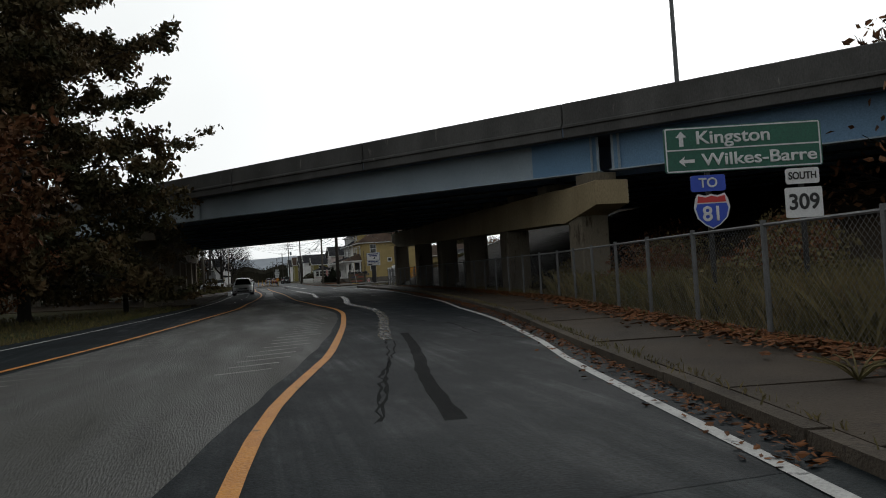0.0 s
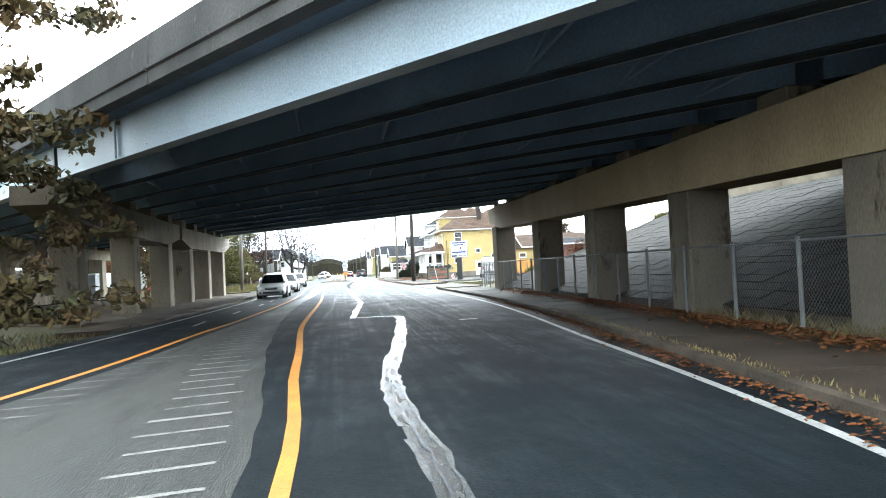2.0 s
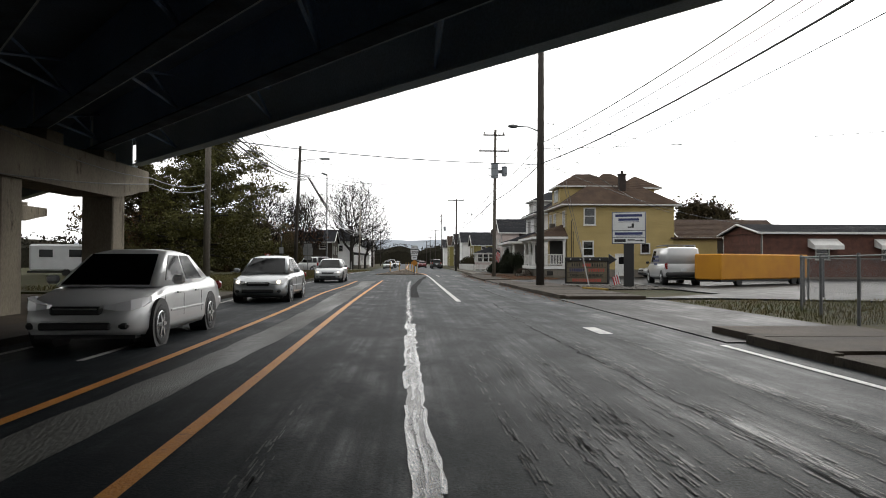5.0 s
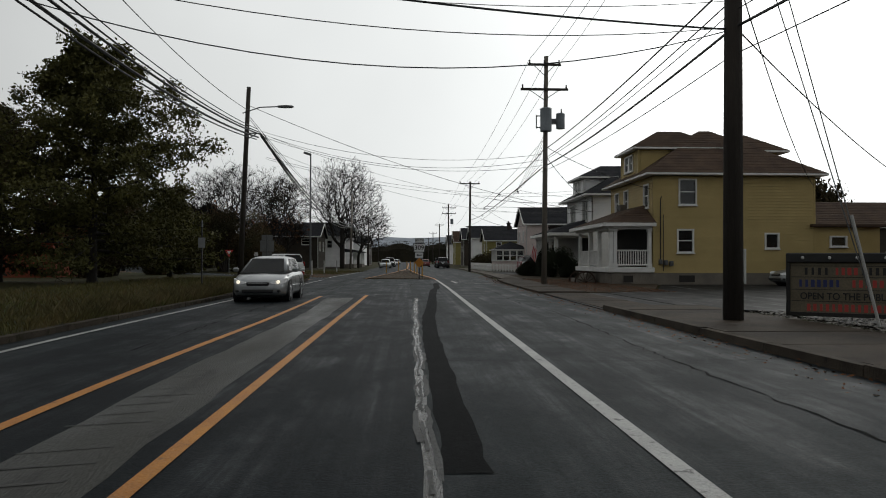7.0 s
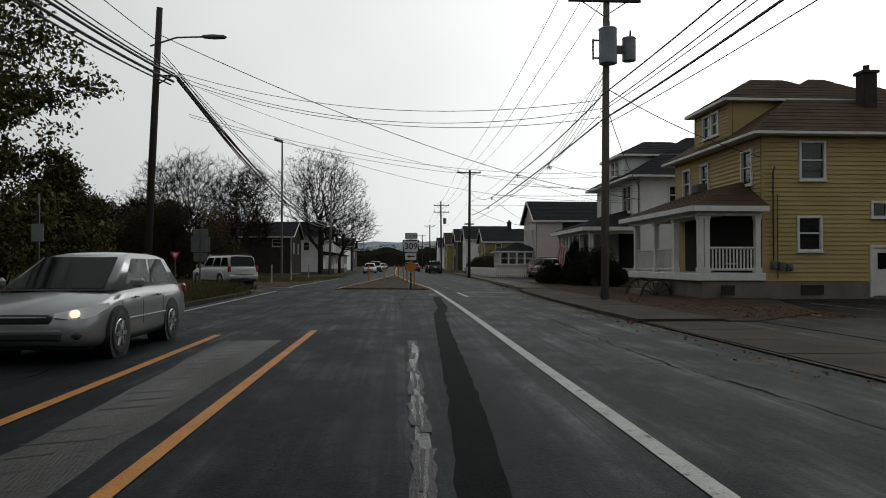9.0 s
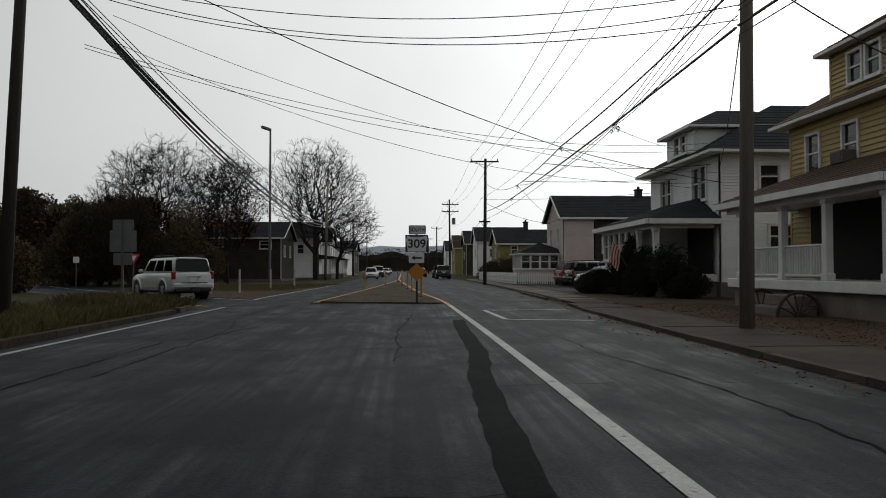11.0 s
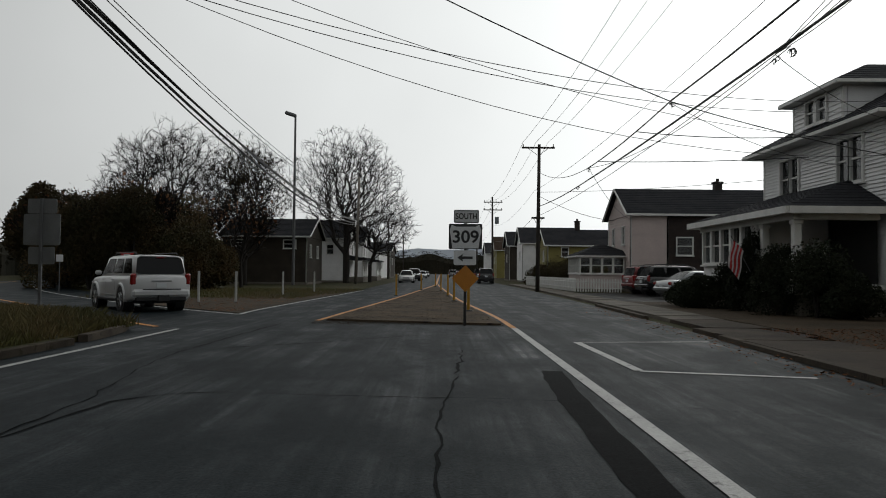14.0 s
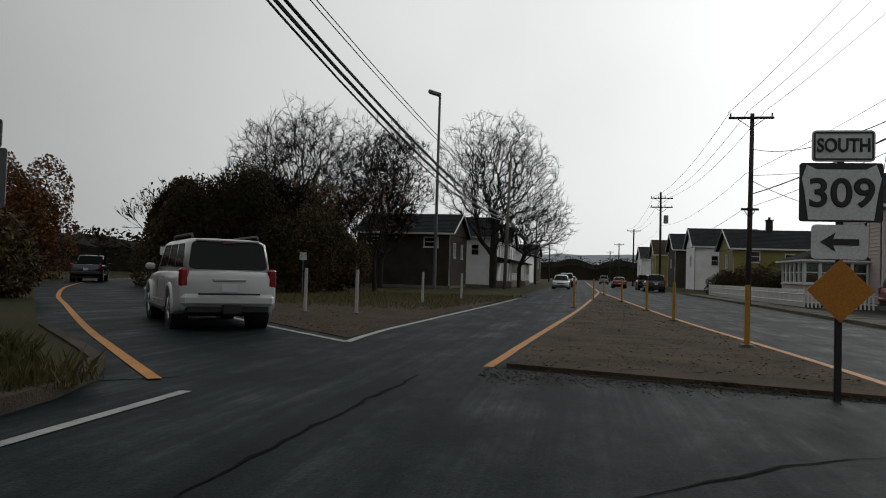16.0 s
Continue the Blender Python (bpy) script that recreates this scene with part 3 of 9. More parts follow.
solid("asphalt_overlay_bend", m, ASPHALTDARK, "darker newer asphalt round the bend", "road", kind="structure")

yc = [-68 + 0.8 * k for k in range(130)]
yc = [y for y in yc if y < 35.6]
m = Mesh()
rr = random.Random(3)
m.strip([(along(YEL_L, y) + 0.28 + 0.26 * min(1, max(0, (y + 8) / 10)) * min(1, max(0, (36 - y) / 8)) + rr.uniform(-0.03, 0.03), y) for y in yc], [(along(CON_R, y) + rr.uniform(-0.03, 0.03), y) for y in yc], 0.006)
solid("median_strip", m, CONCROAD, "worn flush concrete strip with hatching between yellow lines", "road", kind="structure")


def paint(name, line, width, z, material, label, lo=-1e9, hi=1e9, gaps=()):
    pts = [p for p in line if lo <= p.y <= hi and not any(a <= p.y <= b for a, b in gaps)]
    return solid(name, Mesh().strip(side(pts, -width / 2), side(pts, width / 2), z), material, label, "road marking", kind="structure")


paint("yellow_line_near", YEL_R, 0.125, 0.011, YELLOW, "solid yellow edge line beside the concrete strip")
paint("yellow_line_far", YEL_L, 0.13, 0.011, YELLOW, "thin solid yellow edge line beside the concrete strip")
paint("white_line_verge", WHI_L, 0.12, 0.008, WHITE, "solid white edge line along the verge")
paint("white_line_bend", WHI_R, 0.105, 0.008, WHITE, "solid white edge line round the bend")
WHI_M = smooth_line([(2.42, 10.9), (2.45, 30), (2.5, 45), (2.45, 59)])
paint("white_line_lane", WHI_M, 0.15, 0.008, WHITE, "broad white lane line on the asphalt")
ISL_R = smooth_line([(2.45, 59), (2.3, 64), (1.6, 76), (1.0, 95), (0.55, 112), (0.5, 118)])
ISL_L = smooth_line([(-2.5, 61.1), (-2.42, 62.4), (-2.25, 65.4), (-1.35, 80), (-0.5, 98), (0.1, 112), (0.3, 118)])
paint("yellow_line_island_a", ISL_R, 0.14, 0.008, YELLOW, "yellow line along the traffic island")
paint("yellow_line_island_b", ISL_L, 0.14, 0.008, YELLOW, "yellow line along the traffic island")
CEN = smooth_line([(0.3, 118), (0.3, 160), (0.3, 330)], 8)
paint("yellow_line_street", CEN, 0.22, 0.008, YELLOW, "double yellow centre line of the street beyond", lo=118)
paint("yellow_line_ramp", smooth_line([(-5.75, 58.6), (-7.8, 60.9), (-10.6, 64.1), (-15.5, 70), (-20.4, 76), (-27.5, 86), (-35, 99), (-41, 115)]), 0.15, 0.008, YELLOW, "yellow edge line of the slip road")
paint("white_line_ramp", smooth_line([(-5.2, 63.5), (-7.5, 65.8), (-10, 68.6), (-15, 74.6), (-22.5, 85), (-29, 96)]), 0.14, 0.008, WHITE, "white edge line of the slip road")
paint("white_line_gore", smooth_line([(-5.2, 63.5), (-5.3, 66.2), (-5.1, 72.4), (-4.7, 84), (-4.5, 92)]), 0.14, 0.008, WHITE, "white edge line past the gravelled corner")
m = Mesh()
for a, b, w in (((3.3, 55.6), (3.4, 51.6), 0.14), ((3.4, 51.55), (5.5, 51.0), 0.12), ((3.35, 55.6), (5.9, 55.9), 0.08), ((4.3, 0.3), (4.3, 1.6), 0.25), ((3.0, -28.3), (3.45, -28.2), 0.2)):
    a, b = Vector((*a, 0)), Vector((*b, 0))
    s = side([a, b], w / 2)
    t = side([a, b], -w / 2)
    m.strip(t, s, 0.008)
solid("white_bay_marks", m, WHITE, "worn white parking bay marks by the kerb", "road marking", kind="structure")

# white dashes of the oncoming lane under the bridge
m = Mesh()
for y in (-24.5, -18.6, -12.2, -7.9, -3.0):
    m.strip([(along(YEL_L, y) - 1.05, y), (along(YEL_L, y) - 1.05, y + 2.0)], [(along(YEL_L, y) - 0.95, y), (along(YEL_L, y) - 0.95, y + 2.0)], 0.008)
solid("white_lane_dashes", m, WHITE, "short white dashes in the oncoming lane", "road marking", kind="structure")

# worn hatch bars on the concrete strip
hatch = thing("median_hatching", "worn cross hatching and grooves on the concrete strip", "road marking", kind="structure")
y = -57.5
while y < 34.5:
    b = along(CON_R, y) - 0.12
    a = max(along(YEL_L, y) + 0.5, b - 0.95)
    if y < -18 or rr.random() < 0.8:
        t = rr.uniform(0.07, 0.1) if y < -27 else rr.uniform(0.025, 0.06)
        a2, b2 = a + rr.uniform(0.0, 0.12), b - rr.uniform(0.05, 0.25)
        part("hatch_bar", Mesh().strip([(a2, y - 0.1), (a2, y - 0.1 + t)], [(b2, y + 0.08), (b2, y + 0.08 + t)], 0.0095), WORNWHITE if y < -27 else GROOVE, hatch)
    if y < -33:
        a3 = along(YEL_L, y) + rr.uniform(0.3, 0.45)
        part("hatch_bar", Mesh().strip([(a3, y), (a3, y + 0.05)], [(a3 + rr.uniform(0.5, 0.9), y + 0.14), (a3 + rr.uniform(0.5, 0.9), y + 0.19)], 0.0095), WORNWHITE, hatch)
    y += 0.66 if y < -27 else 0.42


def ragged(name, pts, w, z, material, label, jit=0.05, step=0.35):
    ln = smooth_line(pts, step)
    l2, r2 = [], []
    for a, b in zip(side(ln, -w / 2), side(ln, w / 2)):
        l2.append((a.x + rr.uniform(-jit, jit), a.y))
        r2.append((b.x + rr.uniform(-jit, jit), b.y))
    return solid(name, Mesh().strip(l2, r2, z), material, label, "road repair", kind="structure")


ragged("tar_patch", [(1.05, 13.6), (1.05, 22), (1.15, 27), (1.3, 30), (1.4, 33), (1.7, 41), (1.95, 44), (2.02, 46), (2.1, 49.5), (2.2, 51.5)], 0.3, 0.004, TAR, "dark strip of fresh tar along a trench", 0.02)
ragged("tar_patch_bend", [(-1.7, -61.8), (-1.4, -59.5), (-0.8, -56.2), (-0.4, -53.5)], 0.16, 0.004, TAR, "dark strip of tar along a trench", 0.02)
SEAL_A = [(-0.95, -54.6), (-0.42, -51.3), (0.0, -49), (0.35, -46.6), (0.55, -44.8), (0.65, -42.5), (0.6, -39.5), (0.65, -37), (1.0, -33.8), (1.35, -30.5), (1.62, -27.3), (1.7, -25.4)]
SEAL_B = [(1.72, -25.3), (1.1, -25.15), (0.45, -25.0)]
SEAL_C = [(0.45, -25.2), (0.6, -22), (0.72, -20), (1.0, -13.8), (0.9, -5), (0.87, 2.5)]
SEAL_D = [(0.87, 2.5), (0.85, 5), (0.8, 16), (0.82, 27), (0.9, 35)]


def sealant(name, pts, w, broken, bead=BEAD):
    """A ribbon of sealant with glossy beads along both edges and down its middle."""
    sealed = solid(name, Mesh(), SEAL, "ragged wet joint sealant with glossy edges", "road repair", kind="structure")
    ln = smooth_line(pts, 0.22)
    wob = [0.05 * noise.noise((p.y * 0.55, 3.0, len(pts))) + 0.02 * noise.noise((p.y * 2.3, 9.0, 0)) for p in ln]
    wid = [w * (1 + 0.35 * noise.noise((p.y * 0.8, 5.0, 1))) for p in ln]
    lf = [a + (b - a) * 0.5 + (a - b) * 0.5 * k / w + (b - a) / w * o for a, b, k, o in zip(side(ln, -w / 2), side(ln, w / 2), wid, wob)]
    rt = [a + (b - a) * 0.5 + (b - a) * 0.5 * k / w + (b - a) / w * o for a, b, k, o in zip(side(ln, -w / 2), side(ln, w / 2), wid, wob)]
    old = sealed.data
    sealed.data = Mesh().strip(lf, rt, 0.006).data(name, SEAL)
    bpy.data.meshes.remove(old)
    for f, t in ((0.0, 0.022), (1.0, 0.022), (0.45, 0.014)):
        mid = [a.lerp(b, f) for a, b in zip(lf, rt)]
        m = Mesh()
        run = []
        for k, p in enumerate(mid + [None]):
            if p is None or rr.random() < broken:
                if len(run) > 2:
                    q = [max(0.006, t * rr.uniform(0.4, 1.5)) for _ in run]
                    m.strip([a + (a - b).normalized() * h for (a, b), h in zip(run, q)], [a - (a - b).normalized() * h for (a, b), h in zip(run, q)], 0.0105)
                run = []
            else:
                run.append((p + Vector((rr.gauss(0, 0.006), 0, 0)), rt[k] + (rt[k] - lf[k])))
        if m.v:
            part("bead", m, bead, sealed, "pale sealant bead")


sealant("joint_sealant_bend", SEAL_A, 0.2, 0.03)
sealant("joint_sealant_step", SEAL_B, 0.1, 0.0)
sealant("joint_sealant_straight", SEAL_C, 0.15, 0.1)
sealant("joint_sealant_worn", SEAL_D, 0.11, 0.2, BEADDULL)



# tyre tracks under the bridge: wet flecks of grit and water, thickest along the middle of each track
for k, (x, w, a, b) in enumerate(((1.6, 0.10, -32, -3), (2.0, 0.22, -34, -2), (2.45, 0.34, -35, -2), (3.0, 0.16, -33, -4), (3.35, 0.26, -36, -1), (3.85, 0.14, -29, -5), (4.3, 0.2, -27, 0), (-0.1, 0.12, -31, -6))):
    ln = smooth_line([(x - 0.55, a), (x - 0.2, (a * 2 + b) / 3), (x, (a + b * 2) / 3), (x + 0.02, b)], 0.5)
    m = Mesh()
    for _ in range(int(2400 * w / 0.2)):
        y = rr.uniform(a, b)
        thin_out = math.sin(math.pi * (y - a) / (b - a)) ** 0.5
        if rr.random() > thin_out * (0.35 + 0.65 * abs(noise.noise((y * 0.35, k * 3.0, 0))) * 2):
            continue
        cx, hl, hw2 = along(ln, y) + rr.gauss(0, w * 0.36), rr.uniform(0.06, 0.34), rr.uniform(0.003, 0.011)
        m.add([(cx - hw2, y, 0.0062), (cx + hw2, y, 0.0062), (cx + hw2 * 0.4, y + hl, 0.0062), (cx - hw2 * 0.6, y + hl, 0.0062)], [(0, 1, 2, 3)])
    tagged(solid("tyre_track", m, DRYTRACK, "grainy pale tyre track on the damp asphalt", "road stain", kind="structure"), kind="stuff")


def crack(pts, w=0.046):
    ln = smooth_line(pts, 0.25)
    l2, r2 = [], []
    for p in ln:
        o = Vector((rr.gauss(0, 0.022), rr.gauss(0, 0.022), 0))
        h = abs(rr.gauss(w * 0.55, w * 0.3))
        l2.append(p + o + Vector((-h / 2, h / 3, 0)))
        r2.append(p + o + Vector((h / 2, -h / 3, 0)))
    return Mesh().strip(l2, r2, 0.0055)


CRACKS = [[(-5, 46.0), (-2.9, 46.8), (-2.3, 49.3), (-0.2, 49.4), (2.0, 49.2), (4.5, 48.4), (5.8, 48.2)], [(0.72, 43.2), (0.75, 45.6), (0.7, 47.8), (0.9, 50.5), (1.1, 54)],
          [(-2.8, 42), (-2.8, 44.1), (-2.8, 48.6), (-3.4, 53), (-3.2, 60)], [(3.7, 46.5), (3.8, 44), (4.2, 40), (4.1, 36), (4.1, 32), (4.4, 28), (4.2, 18), (4.3, 10)], [(-2.4, 37.1), (-0.5, 37.0), (1.1, 37.2), (2.4, 36.9)],
          [(1.2, 18.8), (2.5, 18.75), (4.2, 18.7), (5.7, 18.8)], [(1.0, 32.2), (2.5, 31.9), (4.1, 32.0), (5.6, 31.6)], [(1.2, 40.9), (3, 41.2), (5.7, 41)], [(1.2, -57.2), (0.7, -55), (0.9, -52), (0.5, -50)], [(-2.3, -61.6), (-1.9, -59.6), (-1.25, -56.5), (-0.95, -54.4)], [(-2.22, -61.6), (-1.84, -59.5), (-1.2, -56.6), (-0.9, -55.0)], [(-3.4, 20), (-3.5, 34), (-3.3, 46)],
          [(-4.8, 38), (-2.7, 37.6), (-2.4, 37.1)], [(-3, 54), (-1.5, 55.2), (0.2, 56.8), (1.4, 57.4)], [(-2.5, 44.8), (-1, 44.7), (0.7, 45), (2.0, 45.4)], [(3.2, -18), (3.3, -8), (3.2, 2), (3.4, 10)]]
m = Mesh()
for a, b in (((11.3, 44.9), (10.8, 39.9)), ((13.7, 45.4), (13.5, 41.5))):
    a, b = Vector((*a, 0)), Vector((*b, 0))
    m.strip(side([a, b], -0.05), side([a, b], 0.05), 0.036)
solid("lot_lines", m, WORNWHITE, "faint white bay lines in the yard", "road marking", kind="structure")
cr = thing("road_cracks", "thin dark cracks across the asphalt", "crack", kind="structure")
for c in CRACKS:
    part("crack", crack(c), TAR, cr)

# traffic island
n = 40
isl_l = [(along(ISL_L, y) + 0.22, y) for y in [61.2 + k * 1.335 for k in range(n)]]
isl_r = [(along(ISL_R, y) - 0.22, y) for y in [59.9 + k * 1.37 for k in range(n)]]
m = Mesh().strip([(x, y, 0.05) for x, y in isl_l], [(x, y, 0.05) for x, y in isl_r], None, 0.1)
solid("traffic_island", m, ISLAND, "low brown concrete traffic island with worn nose", "island", kind="structure")
ragged("island_nose_patch", [(-2.3, 61.1), (-1.2, 60.75), (0.2, 60.25), (2.0, 59.75)], 0.16, 0.005, TAR, "broken asphalt round the island nose", 0.12)

# kerbs, cut into stones, and pavement slabs behind them
KERBRUNS = [(-66, -1.2), (12.5, 28.7), (38.5, 56.5), (63, 71)]
kerb = thing("kerb", "worn concrete kerb stones along the pavement", "kerb", kind="structure")


def stone(line, y0, y1, w, z0, z1, parent, name, material):
    a = [Vector((along(line, y0), y0, 0)), Vector((along(line, y1), y1, 0))]
    b = side(a, w)
    s = 0.012
    vs = [(*a[0][:2], z0), (*b[0][:2], z0), (*b[1][:2], z0), (*a[1][:2], z0), (a[0].x + s, a[0].y + s, z1), (b[0].x, b[0].y + s, z1), (b[1].x, b[1].y - s, z1), (a[1].x + s, a[1].y - s, z1)]
    return part(name, Mesh().add(vs, [(3, 2, 1, 0), (4, 5, 6, 7), (0, 1, 5, 4), (1, 2, 6, 5), (2, 3, 7, 6), (3, 0, 4, 7)]), material, parent)


for a, b in KERBRUNS:
    y = a
    while y < b - 0.1:
        y2 = min(y + 2.4, b)
        stone(KERB_R, y, y2 - 0.01, 0.16, -0.1, (0.14 if -5 < y < 36 else (0.1 if y < 0 else 0.085)) + rr.uniform(-0.012, 0.008), kerb, "kerb_stone", KERB)
        y = y2
pav = thing("pavement", "brown-grey concrete pavement slabs strewn with leaves", "pavement", kind="structure")
FENCE = smooth_line([(1.9, -66), (2.6, -61), (3.45, -56.6), (4.6, -51.5), (5.6, -47), (6.1, -43), (6.4, -40), (6.9, -35), (7.4, -27), (7.9, -17), (8.2, -10), (8.6, -3)])
y = -66
while y < 54:
    y2 = y + 1.9
    if not (-1.4 < y < 11.5 or 28 < y < 37):
        w = max(1.3, along(FENCE, y) - along(KERB_R, y) - 0.3) if y < -2 else (2.6 if y < 37 else 1.75)
        ln = side(KERB_R, 0.165)
        stone(ln, y, y2 - 0.015, min(w, 3.0), -0.1, (0.13 if -5 < y < 36 else (0.09 if y < 0 else 0.08)) + rr.uniform(-0.008, 0.008), pav, "pavement_slab", WALKWAY)
    y = y2
y = 28.8
while y < 38:
    stone(side(KERB_R, 0.12), y, y + 1.9, 1.75, -0.1, 0.036 + rr.uniform(0, 0.006), pav, "pavement_slab", WALKWAY)
    y += 1.92
y = 54.0
while y < 118:
    y2 = y + 1.6
    stone(side(KERB_R, 0.5 if y > 58 else 0.17), y, y2 - 0.02, 1.5, -0.1, 0.075 + rr.uniform(-0.01, 0.01), pav, "pavement_slab", PALESLAB if y > 61 else WALKWAY)
    y = y2
# flush aprons and the paved yard
m = Mesh().poly([(5.8, -1.2), (8.6, -1.2), (9.2, 1.5), (9.2, 11.6), (8.5, 12.5), (5.85, 12.5)], -0.1, 0.02)
m.poly([(8.6, 12.6), (11.6, 12.6), (26, 6), (40, 6), (40, 47), (24, 48.5), (14.2, 48.4), (11.5, 41), (8.55, 38.4), (8.55, 29), (9.9, 28), (9.9, 21.8), (13, 21.5), (13, 16)], -0.1, 0.03)
m.poly([(5.86, 28.75), (8.5, 28.75), (8.5, 38.4), (5.95, 38.4)], -0.1, 0.025)
m.poly([(7.2, 57), (9.1, 57), (9.1, 60), (7.2, 60)], -0.1, 0.03)
m.poly([(9.0, 75.05), (24, 75.05), (24, 90), (9.0, 90)], -0.1, 0.02)
solid("yard_paving", m, LOT, "worn asphalt yard and driveway aprons", "paving", kind="structure")
solid("front_yard", Mesh().poly([(7.9, 38.4), (8.5, 38.4), (11.4, 41), (14, 48.3), (14.4, 60.3), (14.5, 75), (9.0, 75), (8.6, 57), (7.95, 54)], -0.1, 0.05), DIRT, "bare earth strip before the houses strewn with leaves", "ground", kind="structure")
# verge on the other side: kerb and raised grass
vk = thing("verge_kerb", "low worn concrete kerb along the grass verge", "kerb", kind="structure")
EL = side(EDGE_L, -0.1)
y = 16.0
while y < 54:
    stone(EL, y, y + 2.38, -0.16, -0.1, 0.12 + rr.uniform(-0.015, 0.01), vk, "kerb_stone", VERGEKERB)
    y += 2.4
nose = [(-5.62, 55.0), (-5.74, 56.2), (-5.92, 57.3), (-6.25, 58.3), (-6.75, 59.2), (-7.7, 60.2), (-10.5, 63)]
for a, b in zip(nose, nose[1:]):
    a, b = Vector((*a, 0)), Vector((*b, 0))
    s = side([a, b], -0.17)
    vs = [(p.x, p.y, h) for h in (-0.1, 0.13) for p in (a, b, s[1], s[0])]
    part("kerb_stone", Mesh().add(vs, [(3, 2, 1, 0), (4, 5, 6, 7), (0, 1, 5, 4), (1, 2, 6, 5), (2, 3, 7, 6), (3, 0, 4, 7)]), KERB, vk)
m = Mesh().poly([(-5.76, 16), (-5.78, 30), (-5.7, 43), (-5.82, 55), (-6.0, 56.6), (-6.42, 58.3), (-6.9, 59.15), (-7.85, 60.1), (-10.65, 62.9), (-24, 79), (-60, 110), (-60, 16)], -0.1, 0.1)
solid("verge", m, GRASS, "rough grass verge, uneven and autumnal", "verge", kind="structure")
# concrete walk under the bridge on the far side of the road
lw = thing("far_walk", "pale concrete walk along the road under the bridge", "pavement", kind="structure")
y = -26.0
EL2 = side(EDGE_L, -0.02)
while y < 15:
    stone(EL2, y, y + 1.98, -1.25, -0.1, 0.11 + rr.uniform(-0.006, 0.006), lw, "walk_slab", WALKWAY)
    y += 2.0
solid("dirt_under_bridge", Mesh().poly([(-6.5, -22), (-6.3, 15), (-40, 42), (-40, 4)], -0.1, 0.03), DIRT, "bare dirt and gravel under the bridge", "ground", kind="structure")
solid("gore_ground", Mesh().poly([(-5.4, 64.2), (-5.3, 72.5), (-4.9, 92), (-6.5, 92), (-9, 78), (-14, 74), (-10.2, 69.2)], -0.1, 0.012), DIRT, "flat dirt and gravel corner between two roads", "ground", kind="structure")

# ---- bridge ----
NEAR_A, NEAR_B = Vector((6.48, -43.32, 0)), Vector((-5.54, -25.69, 0))
UN = (NEAR_B - NEAR_A).normalized()
FAR_A, FAR_B = Vector((8.2, -8.8, 0)), Vector((-8.2, 13.0, 0))
UF = (FAR_B - FAR_A).normalized()


def on_near(x):
    return NEAR_A + UN * ((x - NEAR_A.x) / UN.x)


def on_far(x):
    return FAR_A + UF * ((x - FAR_A.x) / UF.x)


def soffit(x, s):
    """Height of the girders' lower edge at x, s across the bridge."""
    zn = 4.04 + 0.043 * (6.48 - x) if x > -9 else 4.705 + 0.02 * (-9 - x)
    zf = 4.40 + 0.010 * (8.2 - x)
    return zn * (1 - s) + zf * s


bridge = thing("road_bridge", "skewed steel girder road bridge, pale blue with concrete parapets", "bridge", kind="structure")
XE = [34, 26, 18, 8.6, 4, 0, -4, -8.7, -16, -24, -40, -60]
NG = 11
for g in range(NG):
    s = g / (NG - 1)
    for x0, x1 in ((34, 8.2 + 0.55 * s), (7.95 + 0.5 * s, -8.6), (-8.85, -60)):
        xs = [x0 + (x1 - x0) * k / 6 for k in range(7)]
        pts = [on_near(x).lerp(on_far(x), s) for x in xs]
        zs = [soffit(x, s) for x in xs]
        web, fl = Mesh(), Mesh()
        nrm = Vector((0.826, 0.564, 0))
        ring = lambda p, z0, z1, w: [(p.x - nrm.x * w, p.y - nrm.y * w, z0), (p.x + nrm.x * w, p.y + nrm.y * w, z0), (p.x + nrm.x * w, p.y + nrm.y * w, z1), (p.x - nrm.x * w, p.y - nrm.y * w, z1)]
        web.loft([ring(p, z + 0.04, z + 1.16, 0.012) for p, z in zip(pts, zs)])
        fl.loft([ring(p, z, z + 0.04, 0.19) for p, z in zip(pts, zs)])
        # thin pale strip draws the glint of outside light along the flange edge
        glint = Mesh().loft([ring(p + nrm * 0.206, z - 0.006, z + 0.046, 0.014) for p, z in zip(pts, zs)])
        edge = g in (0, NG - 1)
        part("girder_web", web, STEEL if edge else STEELSHADE, bridge)
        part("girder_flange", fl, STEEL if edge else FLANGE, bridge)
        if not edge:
            part("flange_glint", glint, STEEL, bridge, "pale strip painting the glint on the flange edge")
# fresh blue paint near the joint over the pier
for xa, xb in ((7.9, 6.5), (12.6, 8.25)):
    m = Mesh()
    xs = [xa + (xb - xa) * k / 4 for k in range(5)]
    m.loft([[tuple(on_near(x) - Vector((0.826, 0.564, 0)) * d + Vector((0, 0, soffit(x, 0) + h))) for d, h in ((0.02, 0.05), (0.015, 0.05), (0.015, 1.15), (0.02, 1.15))] for x in xs])
    part("repainted_web", m, STEELBLUE, bridge, "fresh blue repainted girder end")
